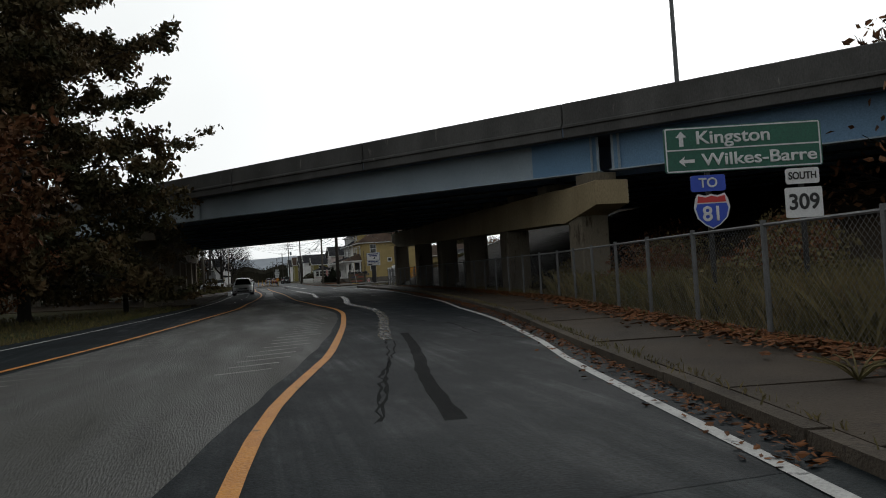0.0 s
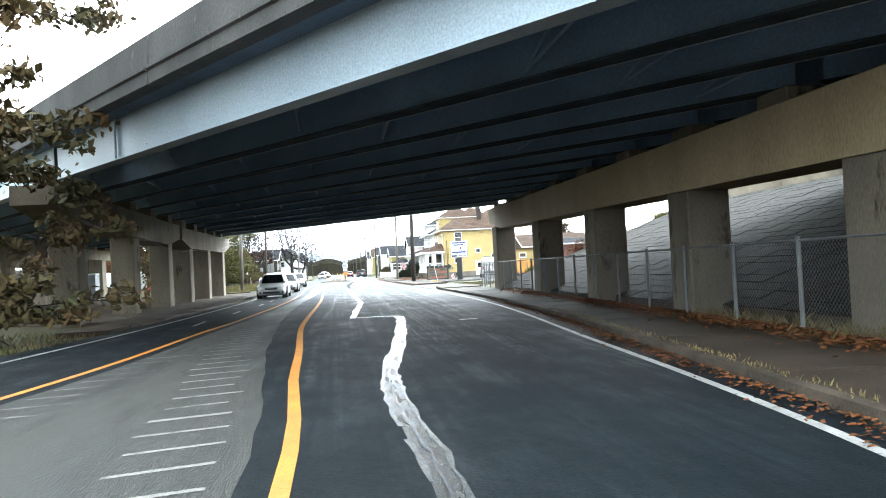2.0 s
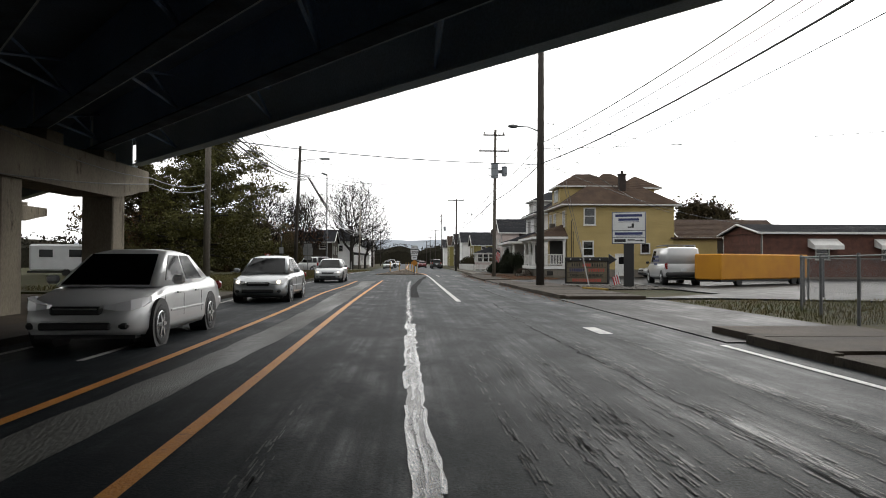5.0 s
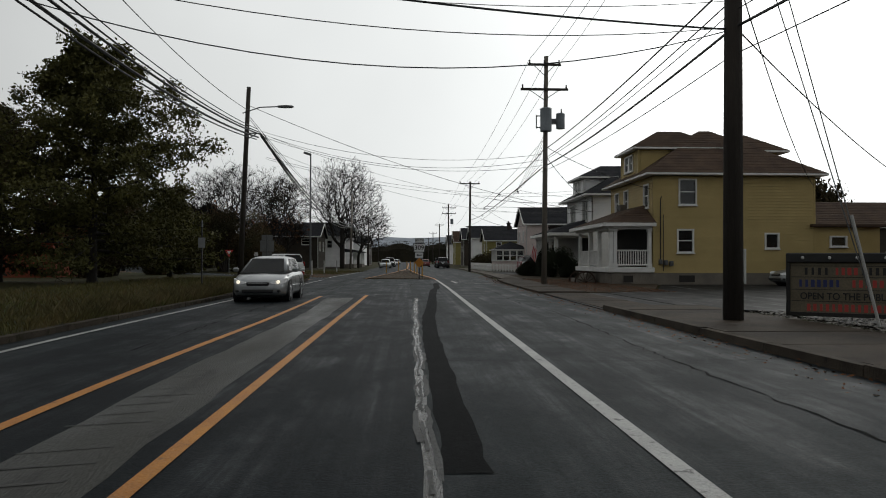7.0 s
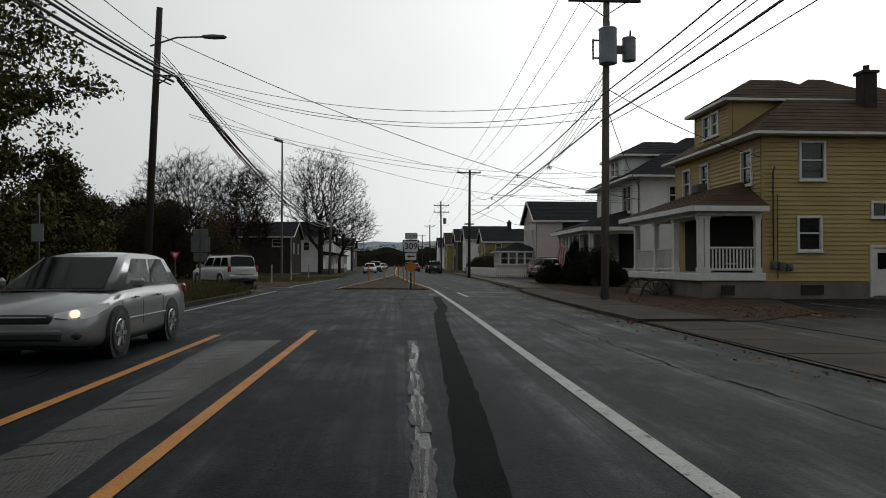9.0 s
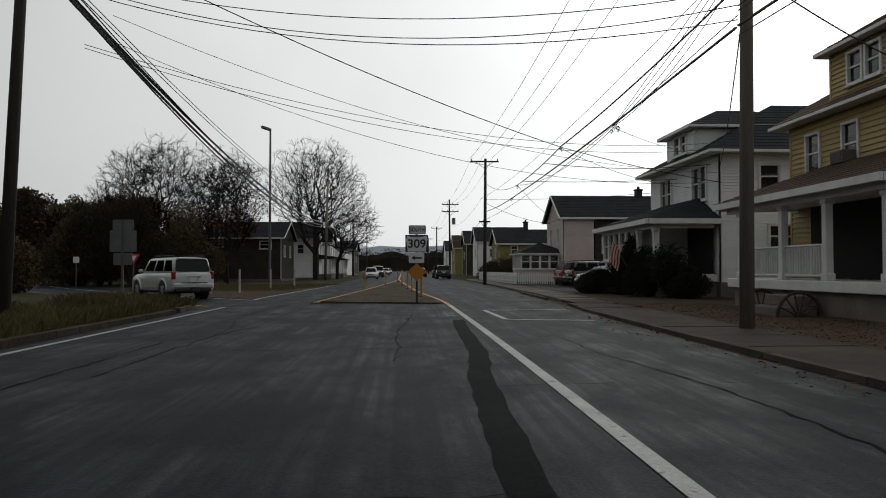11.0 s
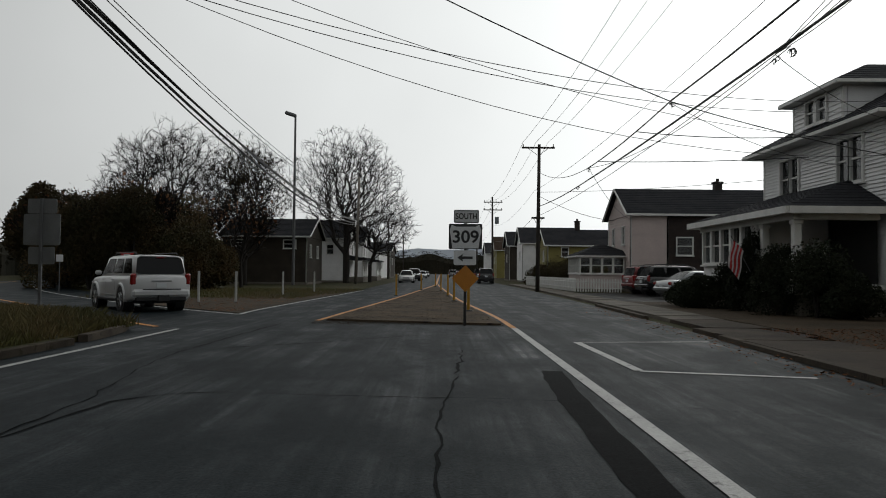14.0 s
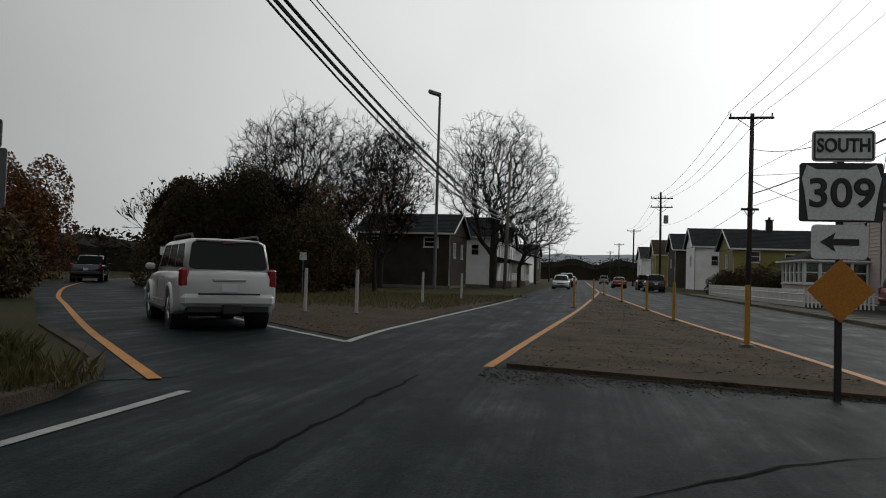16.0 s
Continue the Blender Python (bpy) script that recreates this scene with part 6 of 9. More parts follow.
for x, z, z2, r in ((7.3, 7.3, 7.0, 0.009), (7.2, 6.1, 5.1, 0.011)):
    cable(on_p2(x, z), (x - 0.1, 93.1, z2), 0.55, r, thick)
    cable((x - 0.1, 93.1, z2), (x + 0.2, 136.9, z2 + 0.3), 0.7, r, thick)
    cable((x + 0.2, 136.9, z2 + 0.3), (7.6, 183, z2), 0.7, r, thick)
cable((7.55, 47.5, 6.95), (7.05, 61.9, 6.1), 0.12, 0.024, thick)
cable((7.05, 61.9, 6.1), (7.2, 74.2, 5.95), 0.1, 0.022, thick)
cable((7.2, 74.2, 5.95), (7.45, 93.1, 8.35), 0.45, 0.016, thick)
cable((7.5, 47.5, 6.1), (7.4, 75.5, 5.55), 0.1, 0.03, thick)
cable((7.4, 75.5, 5.55), (7.45, 93.1, 5.9), 0.12, 0.026, thick)
for z, z2, r in ((7.0, 7.15, 0.022), (6.55, 6.75, 0.016), (6.45, 6.5, 0.012), (6.15, 6.15, 0.03), (5.95, 5.6, 0.012)):
    cable((7.55, 47.5, z), (7.35, 24, z2), 0.2, r, thick)
    cable((7.35, 24, z2), (9.5, -6, z2 + 0.3), 0.4, r, thick)
# across the street
for z, z2, s, r in ((6.1, 6.8, 0.25, 0.022), (6.1, 6.4, 1.35, 0.012), (7.1, 7.2, 0.5, 0.008), (6.7, 6.9, 0.65, 0.008), (6.15, 6.6, 0.75, 0.01)):
    cable((7.3, 23.9, z), (-8.12, 21, z2), s, r)
for z, z2, g in ((6.9, 8.7, 0.85), (6.6, 8.55, 1.05), (6.3, 8.4, 0.95)):
    cable((7.6, 47.6, z), (-7.8, 52, z2), g, T * 0.7)
# long drops from the bundle on the verge side to the white house
cable((-8.6, 52, 10.2), (7.05, 61.9, 6.05), 0.35, T)
cable((7.05, 61.9, 6.05), (14.4, 64.0, 4.95), 0.1, T)
cable((7.05, 61.9, 6.0), (14.4, 66.0, 4.9), 0.35, T * 0.6)
cable((-8.0, 54, 7.5), (13.8, 63.9, 6.6), 1.0, T * 0.6)
cable((-8.0, 54, 7.4), (13.8, 64.4, 6.4), 1.05, T * 0.6)
cable((-8.0, 56, 8.2), (14.3, 64.2, 5.0), 1.4, T * 0.55)
cable((-8.0, 56, 9.0), (14.3, 64.2, 5.4), 1.1, T * 0.55)
cable((-8.6, 52, 9.9), (-8.12, 21, 10.2), 0.7, T)
for k, (dz, r) in enumerate(((0, 0.045), (0.12, 0.03), (-0.18, 0.05), (0.3, 0.02), (-0.3, 0.03))):
    cable((-7.95 - 0.05 * k, 52, 8.55 + dz), (-8.12, 21, 7.9 + dz * 2), 0.6, r, thick)
    cable((-7.95 + 0.03 * k, 52, 8.55 + dz * 0.6), (-7.8, 118, 6.4 + dz), 1.3 + 0.12 * k, r, thick)
    cable((-7.8, 118, 6.4 + dz), (-8, 165, 6.3 + dz), 0.7, r, thick)
cable((-8.5, 52, 9.5), (-7.8, 118, 8.2), 1.1, T)
cable((-8.5, 52, 9.35), (-7.8, 118, 7.9), 1.1, T)
cable((7.4, 24, 8.2), (30, 30, 7.4), 0.5, T)
cable((7.4, 24, 6.9), (32, 14, 7.6), 0.4, T)
cable((7.4, 24, 6.2), (26.6, 44, 4.3), 0.5, T)
# house drops
cable(on_p2(7.35, 7.0), (14.3, 49.4, 5.2), 0.25, T)
cable(on_p2(7.35, 6.6), WHFIT @ Vector((12.2, 60.6, 5.0)), 0.4, T)
cable((7.15, 66, 6.0), WHFIT @ Vector((12.0, 61.0, 5.1)), 0.2, T)
cable((7.15, 72, 5.9), WHFIT @ Vector((18.0, 62.0, 5.3)), 0.3, T)
cable((7.4, 93.1, 6.7), (13.0, 94.0, 5.0), 0.3, T)
cable((7.4, 93.1, 6.9), WHFIT @ Vector((21.0, 60.5, 5.3)), 0.5, T * 0.8)
cable((7.35, 24, 7.6), (23.0, 49, 5.4), 0.6, T)
for k in range(4):
    cable(on_p2(7.35 + 0.03 * k, 7.6 - 0.12 * k), (7.65, 56.9, 5.9), 0.05 + 0.14 * k, T * 0.6)
cable((7.65, 56.9, 5.9), (14.3, 64.1, 6.1), 0.2, T * 0.6)
cable((7.55, 56, 5.8), (7.2, 74.2, 5.95), 0.5, T * 0.7)
cable((7.2, 74.2, 5.95), (14.1, 94.4, 5.2), 0.35, T * 0.7)
# coils of spare cable hung on the lines
for x, y, z in ((7.05, 61.9, 6.05), (7.55, 56.0, 5.75), (7.65, 56.9, 5.85), (7.2, 74.2, 5.95), (7.45, 78.0, 5.6)):
    coil = thing("cable_coil", "looped coil of spare cable on the line", "cable coil", None, "cable coils")
    rc = random.Random(int(y * 10))
    for k in range(4):
        a0, q1, q2, o = rc.uniform(0, 3), rc.uniform(0.04, 0.09), rc.uniform(0.04, 0.09), rc.uniform(-0.12, 0.12)
        part("loop", Mesh().tube([(x + q1 * math.cos(a) * math.cos(a0), y + o + q1 * math.cos(a) * math.sin(a0), z - 0.05 + q2 * (math.sin(a) - 0.6)) for a in [j * 0.55 for j in range(10)]], 0.01, 4, False), CABLE, coil)
# service cables slung along the pier to the next pole, their pale grey painting reflected light
for runs in ([(-7.95, -21.5, 3.5), (-7.95, -12.4, 3.15), (-7.95, -2.6, 3.0), (-7.95, 13.2, 3.9), (-8.2, 21, 4.5)], [(-7.95, -6.9, 4.25), (-7.95, 3.0, 4.2), (-7.95, 13.2, 4.1), (-8.2, 21, 4.75)]):
    pts = []
    for a, b in zip(runs, runs[1:]):
        a, b = Vector(a), Vector(b)
        pts += [a.lerp(b, k / 8) - Vector((0, 0, 0.9 * (k / 8) * (1 - k / 8))) for k in range(8)]
    solid("service_cable", Mesh().tube(pts + [Vector(runs[-1])], 0.014, 5), GALV, "pale service cable slung along the bridge pier", "cable", "service cables")
# guy wires of the thick pole, one with a pale guard
gw = thing("guy_wire", "taut guy wires with a pale guard anchored in the pavement", "guy wire")
part("wire", Mesh().tube([(7.45, 23.9, 10.5), (9.35, 22.3, 0.15)], 0.012, 5).tube([(7.45, 23.9, 9.2), (9.35, 22.3, 0.15)], 0.012, 5), GALV, gw)
part("guard", Mesh().tube([(8.98, 22.55, 2.2), (9.35, 22.3, 0.12)], 0.03, 8), POSTWHITE, gw)
# tall lamp mast beyond the corner
lm = thing("street_lamp", "tall slender grey lamp mast with a floodlight head", "street lamp", pose(-12.6, 108.8, 0))
part("mast", Mesh().tube([(0, 0, -0.1), (0, 0, 15.4)], [0.15, 0.09], 8), GALV, lm)
part("lamp_head", Mesh().box((0, 0, 0), (1.05, 0.5, 0.3), 0.08, pose(-0.42, 0, 15.5, 0, 18, 0)), GALV, lm)

# ---- vehicles (each faces its own +y) ----
def ring_plan(w, y0, y1, z, r):
    """A rounded rectangle in plan."""
    out = []
    for cx, cy, a0 in ((w - r, y1 - r, 0), (-w + r, y1 - r, 90), (-w + r, y0 + r, 180), (w - r, y0 + r, 270)):
        for k in range(4):
            a = radians(a0 + 30 * k)
            out.append((cx + r * math.cos(a), cy + r * math.sin(a), z))
    return out


def wheel(parent, x, y, r, s):
    w = new("wheel")
    w.parent = parent
    w.location = (x, y, r)
    prof = [(r * 0.64, -0.095), (r * 0.93, -0.11), (r, -0.075), (r, 0.075), (r * 0.93, 0.11), (r * 0.64, 0.095)]
    rings = [[(d, q * math.cos(a), q * math.sin(a)) for a in [i * math.pi / 12 for i in range(24)]] for q, d in prof]
    part("tyre", Mesh().loft(rings, False), RUBBER, w, smooth=True)
    rim = Mesh()
    rim.loft([[(s * d, q * math.cos(a), q * math.sin(a)) for a in [i * math.pi / 12 for i in range(24)]] for q, d in ((r * 0.66, 0.09), (r * 0.6, 0.1), (r * 0.57, 0.04))], False)
    for k in range(6):
        a = k * math.pi / 3
        rim.tube([(s * 0.075, 0.04 * math.cos(a), 0.04 * math.sin(a)), (s * 0.085, r * 0.6 * math.cos(a), r * 0.6 * math.sin(a))], [0.05, 0.032], 5)
    rim.tube([(s * 0.02, 0, 0), (s * 0.1, 0, 0)], 0.06, 10)
    part("rim", rim, ALLOY, w)
    part("brake_disc", Mesh().tube([(s * 0.0, 0, 0), (s * 0.02, 0, 0)], r * 0.62, 18), CARBLACK, w)


def vehicle(name, label, category, m, paint, L, W, H, kind="sedan", lit=False, group="", plate=True):
    """A car: lower body lofted front to back, cabin with panes, wheels, lamps, bumpers."""
    c = thing(name, label, category, m, group)
    hw, h0, h1 = W / 2, -L / 2, L / 2
    r = 0.32 if kind in ("sedan", "hatch") else 0.37
    gc = 0.2 if r < 0.35 else 0.3
    belt = {"sedan": 0.91, "hatch": 0.94, "suv": 1.12, "van": 1.15, "pickup": 1.1}[kind]
    if kind == "sedan":
        st = [(h0, 0.80, 0.42, 0.72), (h0 + 0.1, 0.93, 0.3, 0.90), (h0 + 0.55, 0.98, gc, 0.97), (h0 + 1.2, 1.0, gc, belt), (0.2, 1.0, gc, belt - 0.02), (h1 - 1.4, 0.99, gc, belt - 0.02), (h1 - 0.95, 0.975, gc, 0.84), (h1 - 0.55, 0.95, gc, 0.77), (h1 - 0.25, 0.88, 0.22, 0.68), (h1 - 0.09, 0.78, 0.24, 0.61), (h1, 0.62, 0.3, 0.52)]
        g0, g1, r0, r1 = h0 + 0.45, h1 - 0.98, h0 + 1.45, h1 - 2.0
    elif kind == "hatch":
        st = [(h0, 0.86, 0.42, 0.86), (h0 + 0.08, 0.95, 0.3, belt), (h0 + 0.5, 0.99, gc, belt), (0.0, 1.0, gc, belt), (h1 - 1.2, 0.99, gc, belt - 0.03), (h1 - 0.8, 0.975, gc, 0.87), (h1 - 0.45, 0.94, gc, 0.79), (h1 - 0.2, 0.87, 0.22, 0.70), (h1 - 0.07, 0.78, 0.24, 0.62), (h1, 0.62, 0.3, 0.53)]
        g0, g1, r0, r1 = h0 + 0.08, h1 - 0.85, h0 + 0.5, h1 - 1.95
    elif kind == "suv":
        st = [(h0, 0.93, 0.45, belt - 0.1), (h0 + 0.05, 0.97, 0.38, belt), (h0 + 0.5, 1.0, gc, belt), (0.0, 1.0, gc, belt - 0.01), (h1 - 1.35, 0.99, gc, belt - 0.03), (h1 - 0.5, 0.97, gc, 1.04), (h1 - 0.12, 0.93, 0.38, 0.95), (h1, 0.85, 0.45, 0.82)]
        g0, g1, r0, r1 = h0 + 0.06, h1 - 1.15, h0 + 0.28, h1 - 1.85
    elif kind == "pickup":
        st = [(h0, 0.96, 0.5, belt - 0.05), (h0 + 0.05, 0.98, 0.45, belt), (0.0, 1.0, 0.35, belt), (h1 - 1.4, 1.0, 0.35, belt), (h1 - 0.3, 0.97, 0.38, 1.02), (h1, 0.88, 0.5, 0.85)]
        g0, g1, r0, r1 = -0.2, h1 - 1.2, 0.0, h1 - 1.8
    else:
        st = [(h0, 0.96, 0.5, belt - 0.05), (h0 + 0.05, 0.98, 0.42, belt), (0.0, 1.0, 0.35, belt), (h1 - 1.0, 1.0, 0.35, belt), (h1 - 0.4, 0.96, 0.38, 1.05), (h1, 0.88, 0.45, 0.85)]
        g0, g1, r0, r1 = h0 + 0.03, h1 - 0.75, h0 + 0.1, h1 - 1.5
    rings = []
    for y, f, z0, z1 in st:
        w = hw * f
        k = min(0.13, (z1 - z0) * 0.3)
        mid = z0 + (z1 - z0) * 0.55
        rings.append([(w - 0.06, y, z0), (w, y, z0 + k * 0.8), (w * 1.0, y, mid), (w - 0.015, y, z1 - k), (w - 0.05, y, z1 - k * 0.35), (w - 0.13, y, z1), (0, y, z1 + 0.025), (-w + 0.13, y, z1), (-w + 0.05, y, z1 - k * 0.35), (-w + 0.015, y, z1 - k), (-w, y, mid), (-w, y, z0 + k * 0.8), (-w + 0.06, y, z0)])
    part("body", Mesh().loft(rings[::-1]), paint, c, smooth=True)
    # cabin
    wb, wr = hw - 0.11, hw * (0.65 if kind in ("sedan", "hatch") else 0.8)
    zb, zr = belt - 0.03, H
    zm = zr - 0.10
    f = (zm - zb) / (zr - zb)
    part("cabin", Mesh().loft([ring_plan(wb, g0, g1, zb, 0.12), ring_plan(wb + (wr - wb) * f, g0 + (r0 - g0) * f, g1 + (r1 - g1) * f, zm, 0.12), ring_plan(wr - 0.035, r0 + 0.05, r1 - 0.06, zr - 0.045, 0.2), ring_plan(wr - 0.13, r0 + 0.17, r1 - 0.2, zr - 0.012, 0.25), ring_plan(wr - 0.34, r0 + 0.42, r1 - 0.5, zr + 0.004, 0.22)]), paint, c, smooth=True)

    def on(face, u, v, o=0.008):
        """A point of the cabin's side: u along, v up."""
        a = v
        y0, y1, w = g0 + (r0 - g0) * a, g1 + (r1 - g1) * a, wb + (wr - wb) * a
        z = zb + (zr - zb) * a
        if face == "L":
            return (-w - o, y0 + (y1 - y0) * u, z)
        if face == "R":
            return (w + o, y0 + (y1 - y0) * u, z)
        if face == "F":
            return (w * (2 * u - 1), y1 + o * 1.5, z + o)
        return (w * (2 * u - 1), y0 - o * 1.5, z + o)

    def pane(face, u0, u1, v0, v1, name, du=0.0):
        q = [on(face, u0, v0), on(face, u1, v0), on(face, u1 - du, v1), on(face, u0 + du, v1)]
        p2 = [on(face, u0, v0, -0.01), on(face, u1, v0, -0.01), on(face, u1 - du, v1, -0.01), on(face, u0 + du, v1, -0.01)]
        part(name, Mesh().add(q + p2, [(0, 1, 2, 3), (3, 2, 1, 0), (0, 4, 5, 1), (1, 5, 6, 2), (2, 6, 7, 3), (3, 7, 4, 0)]), CARGLASS, c)

    pane("F", 0.07, 0.93, 0.04, 0.84, "windscreen", 0.0)
    if kind == "suv":
        # wide tailgate window with rounded corners
        ring = []
        for cu, cv, a0 in ((0.87, 0.76, 0), (0.13, 0.76, 90), (0.12, 0.22, 180), (0.88, 0.22, 270)):
            for k in range(4):
                a = radians(a0 + 30 * k)
                ring.append((cu + 0.075 * math.cos(a), cv + 0.12 * math.sin(a)))
        n = len(ring)
        part("rear_window", Mesh().add([on("B", u, v, 0.012) for u, v in ring] + [on("B", u, v, -0.02) for u, v in ring], [tuple(range(n)), tuple(range(2 * n - 1, n - 1, -1))] + [(i, n + i, n + (i + 1) % n, (i + 1) % n) for i in range(n)]), CARGLASS, c)
    elif kind != "van":
        pane("B", 0.05, 0.95, 0.10, 0.87, "rear_window", 0.03)
    splits = {"sedan": ((0.17, 0.50), (0.53, 0.88)), "hatch": ((0.14, 0.48), (0.51, 0.86)), "suv": ((0.05, 0.30), (0.33, 0.60), (0.63, 0.91)), "van": ((0.72, 0.92),), "pickup": ((0.12, 0.46), (0.5, 0.88))}[kind]
    for face in "LR":
        for a, b in splits:
            pane(face, a, b, 0.14, 0.82, "side_window", 0.015)
    # wheels, arches, trim
    for s in (-1, 1):
        for y in (h0 + (0.95 if kind != "suv" else 0.98), h1 - 0.9):
            part("wheel_arch", Mesh().tube([(s * (hw - 0.3), y, r), (s * (hw + 0.004), y, r)], r + 0.07, 20), CARBLACK, c)
            wheel(c, s * (hw - 0.09), y, r, s)
        part("mirror", Mesh().box((s * (hw + 0.09), g1 - 0.45, belt + 0.07), (0.2, 0.1, 0.14), 0.04), paint if kind != "van" else CARBLACK, c)
        part("side_trim", Mesh().box((s * (hw - 0.002), 0, 0.5), (0.014, L * 0.4, 0.035), 0.005), paint if kind != "suv" else ALLOY, c)
        for y in (-0.75, 0.28, 1.22):
            if kind != "van":
                part("door_seam", Mesh().box((s * (hw - 0.001), y * L / 4.6, belt * 0.62), (0.004, 0.008, belt * 0.4)), CARBLACK, c)
        for y in (-0.45, 0.55):
            part("door_handle", Mesh().box((s * (hw + 0.005), y, belt - 0.14), (0.03, 0.16, 0.03), 0.008), paint, c)
        hz = 0.63 if r < 0.35 else 0.84
        if r < 0.35:
            lamp = Mesh().loft([[(s * hw * fx, h1 - d, hz - b), (s * hw * (fx - 0.02), h1 - d - 0.2, hz - b), (s * hw * (fx - 0.02), h1 - d - 0.2, hz + t), (s * hw * fx, h1 - d - 0.02, hz + t)][::s] for fx, d, b, t in ((0.44, 0.0, 0.03, 0.02), (0.62, 0.03, 0.055, 0.05), (0.8, 0.13, 0.06, 0.09), (0.91, 0.29, 0.02, 0.115), (0.955, 0.46, -0.04, 0.125))])
        else:
            lamp = Mesh().box((s * (hw - 0.3), h1 - 0.13, hz), (0.42, 0.2, 0.15), 0.05)
        hl = part("headlamp", lamp, HEADLAMP, c)
        if r < 0.35:
            part("fog_lamp_recess", Mesh().box((s * hw * 0.68, h1 - 0.08, 0.36), (0.2, 0.12, 0.09), 0.03), CARBLACK, c)
        if lit:
            part("bulb", Mesh().tube([(s * hw * 0.7, h1 - 0.1, 0.64), (s * hw * 0.7, h1 - 0.03, 0.64)], [0.055, 0.05], 10), LITLAMP, hl, "lit bulb")
        tz = {"sedan": 0.8, "hatch": 0.85}.get(kind, 1.0)
        part("tail_lamp", Mesh().box((s * (hw - (0.12 if r < 0.35 else 0.11)), h0 + 0.07, tz), (0.2 if r < 0.35 else 0.17, 0.16, 0.16 if r < 0.35 else 0.36), 0.04), TAILRED, c, "red tail lamp")
    part("front_bumper", Mesh().box((0, h1 - (0.1 if r > 0.35 else 0.13), 0.4), (W * (0.86 if r > 0.35 else 0.6), 0.28, 0.2), 0.07), paint, c)
    gr = part("grille", Mesh().box((0, h1 - 0.03, 0.57 if r < 0.35 else 0.78), (W * (0.4 if r < 0.35 else 0.42), 0.1, 0.13), 0.03), CARBLACK, c)
    part("grille_bar", Mesh().box((0, h1 + 0.022, 0.6 if r < 0.35 else 0.78), (W * 0.34, 0.012, 0.02), 0.004), ALLOY, gr)
    part("lower_grille", Mesh().box((0, h1 + 0.02, 0.36), (W * 0.55, 0.08, 0.1), 0.02), CARBLACK, c)
    part("rear_bumper", Mesh().box((0, h0 + 0.06, 0.5 if r < 0.35 else 0.58), (W * 0.94, 0.26, 0.24), 0.07), paint if kind in ("sedan", "hatch", "suv") else CARBLACK, c)
    part("underside", Mesh().box((0, 0, gc + 0.02), (W * 0.8, L * 0.86, 0.12)), CARBLACK, c)
    if plate:
        part("number_plate", Mesh().box((0, h0 - 0.02, 0.82 if r > 0.35 else 0.62), (0.3, 0.02, 0.15)), PLATE, c)
    if kind in ("suv",):
        part("plate_garnish", Mesh().box((0, h0 - 0.02, 0.96), (0.62, 0.03, 0.05), 0.01), ALLOY, c)
        part("lower_valance", Mesh().box((0, h0 + 0.1, 0.4), (W * 0.84, 0.26, 0.16), 0.04), CARBLACK, c)
        part("bumper_strip", Mesh().box((0, h0 - 0.065, 0.7), (W * 0.62, 0.03, 0.035), 0.008), CARBLACK, c)
        for s in (-1, 1):
            part("side_step", Mesh().box((s * (hw - 0.02), 0.02, 0.36), (0.14, L * 0.44, 0.09), 0.02), CARBLACK, c)
            for y in (h0 + 0.98, h1 - 0.9):
                arc = [(s * (hw - 0.012), y + (r + 0.1) * math.cos(a), r + (r + 0.1) * math.sin(a)) for a in [radians(-8 + 19.6 * k) for k in range(11)]]
                part("wheel_flare", Mesh().tube(arc, 0.055, 6), paint, c, smooth=True)
        part("tow_hitch", Mesh().box((0.05, h0 - 0.06, 0.42), (0.34, 0.1, 0.2), 0.02), CARBLACK, c)
        for s in (-1, 1):
            part("roof_rail", Mesh().tube([(s * (wr - 0.12), r0 + 0.15, zr), (s * (wr - 0.12), r0 + 0.25, zr + 0.07), (s * (wr - 0.12), r1 - 0.35, zr + 0.07), (s * (wr - 0.12), r1 - 0.2, zr)], 0.022, 6), CARBLACK, c)
        part("rear_spoiler", Mesh().box((0, r0 + 0.02, zr - 0.05), (wr * 1.6, 0.22, 0.05), 0.02), paint, c)
        part("high_brake_lamp", Mesh().box((0, r0 - 0.085, zr - 0.09), (0.24, 0.02, 0.025)), TAILRED, c)
    return c


vehicle("sport_utility_vehicle", "white sport utility vehicle with tinted windows and roof rails", "car", pose(-9.35, 66.3, 0, 0, 0, 39), CARWHITE, 4.75, 1.86, 1.76, "suv")
vehicle("sedan", "white compact sedan in the oncoming lane under the bridge", "car", pose(-3.75, 0.2, 0, 0, 0, 180), CARWHITE, 4.6, 1.76, 1.47, "sedan", False)
vehicle("sedan", "silver sedan with lit headlamps in the oncoming lane", "car", pose(-3.75, 12.5, 0, 0, 0, 180), CARSILVER, 4.5, 1.74, 1.46, "sedan", True)
vehicle("hatchback", "silver hatchback with lit headlamps in the oncoming lane", "car", pose(-4.05, 34.4, 0, 0, 0, 180), CARSILVER, 4.2, 1.76, 1.46, "hatch", True)
vehicle("sedan", "silver-grey sedan parked in the yard by the yellow house", "car", pose(21.6, 46.4, 0.03, 0, 0, 96), CARSILVER, 4.5, 1.74, 1.42, "sedan")
van = vehicle("cargo_van", "white cargo van with roof ladder rack in the yard", "van", pose(15.9, 29.4, 0.03, 0, 0, -8), CARWHITE, 5.7, 2.0, 2.05, "van")
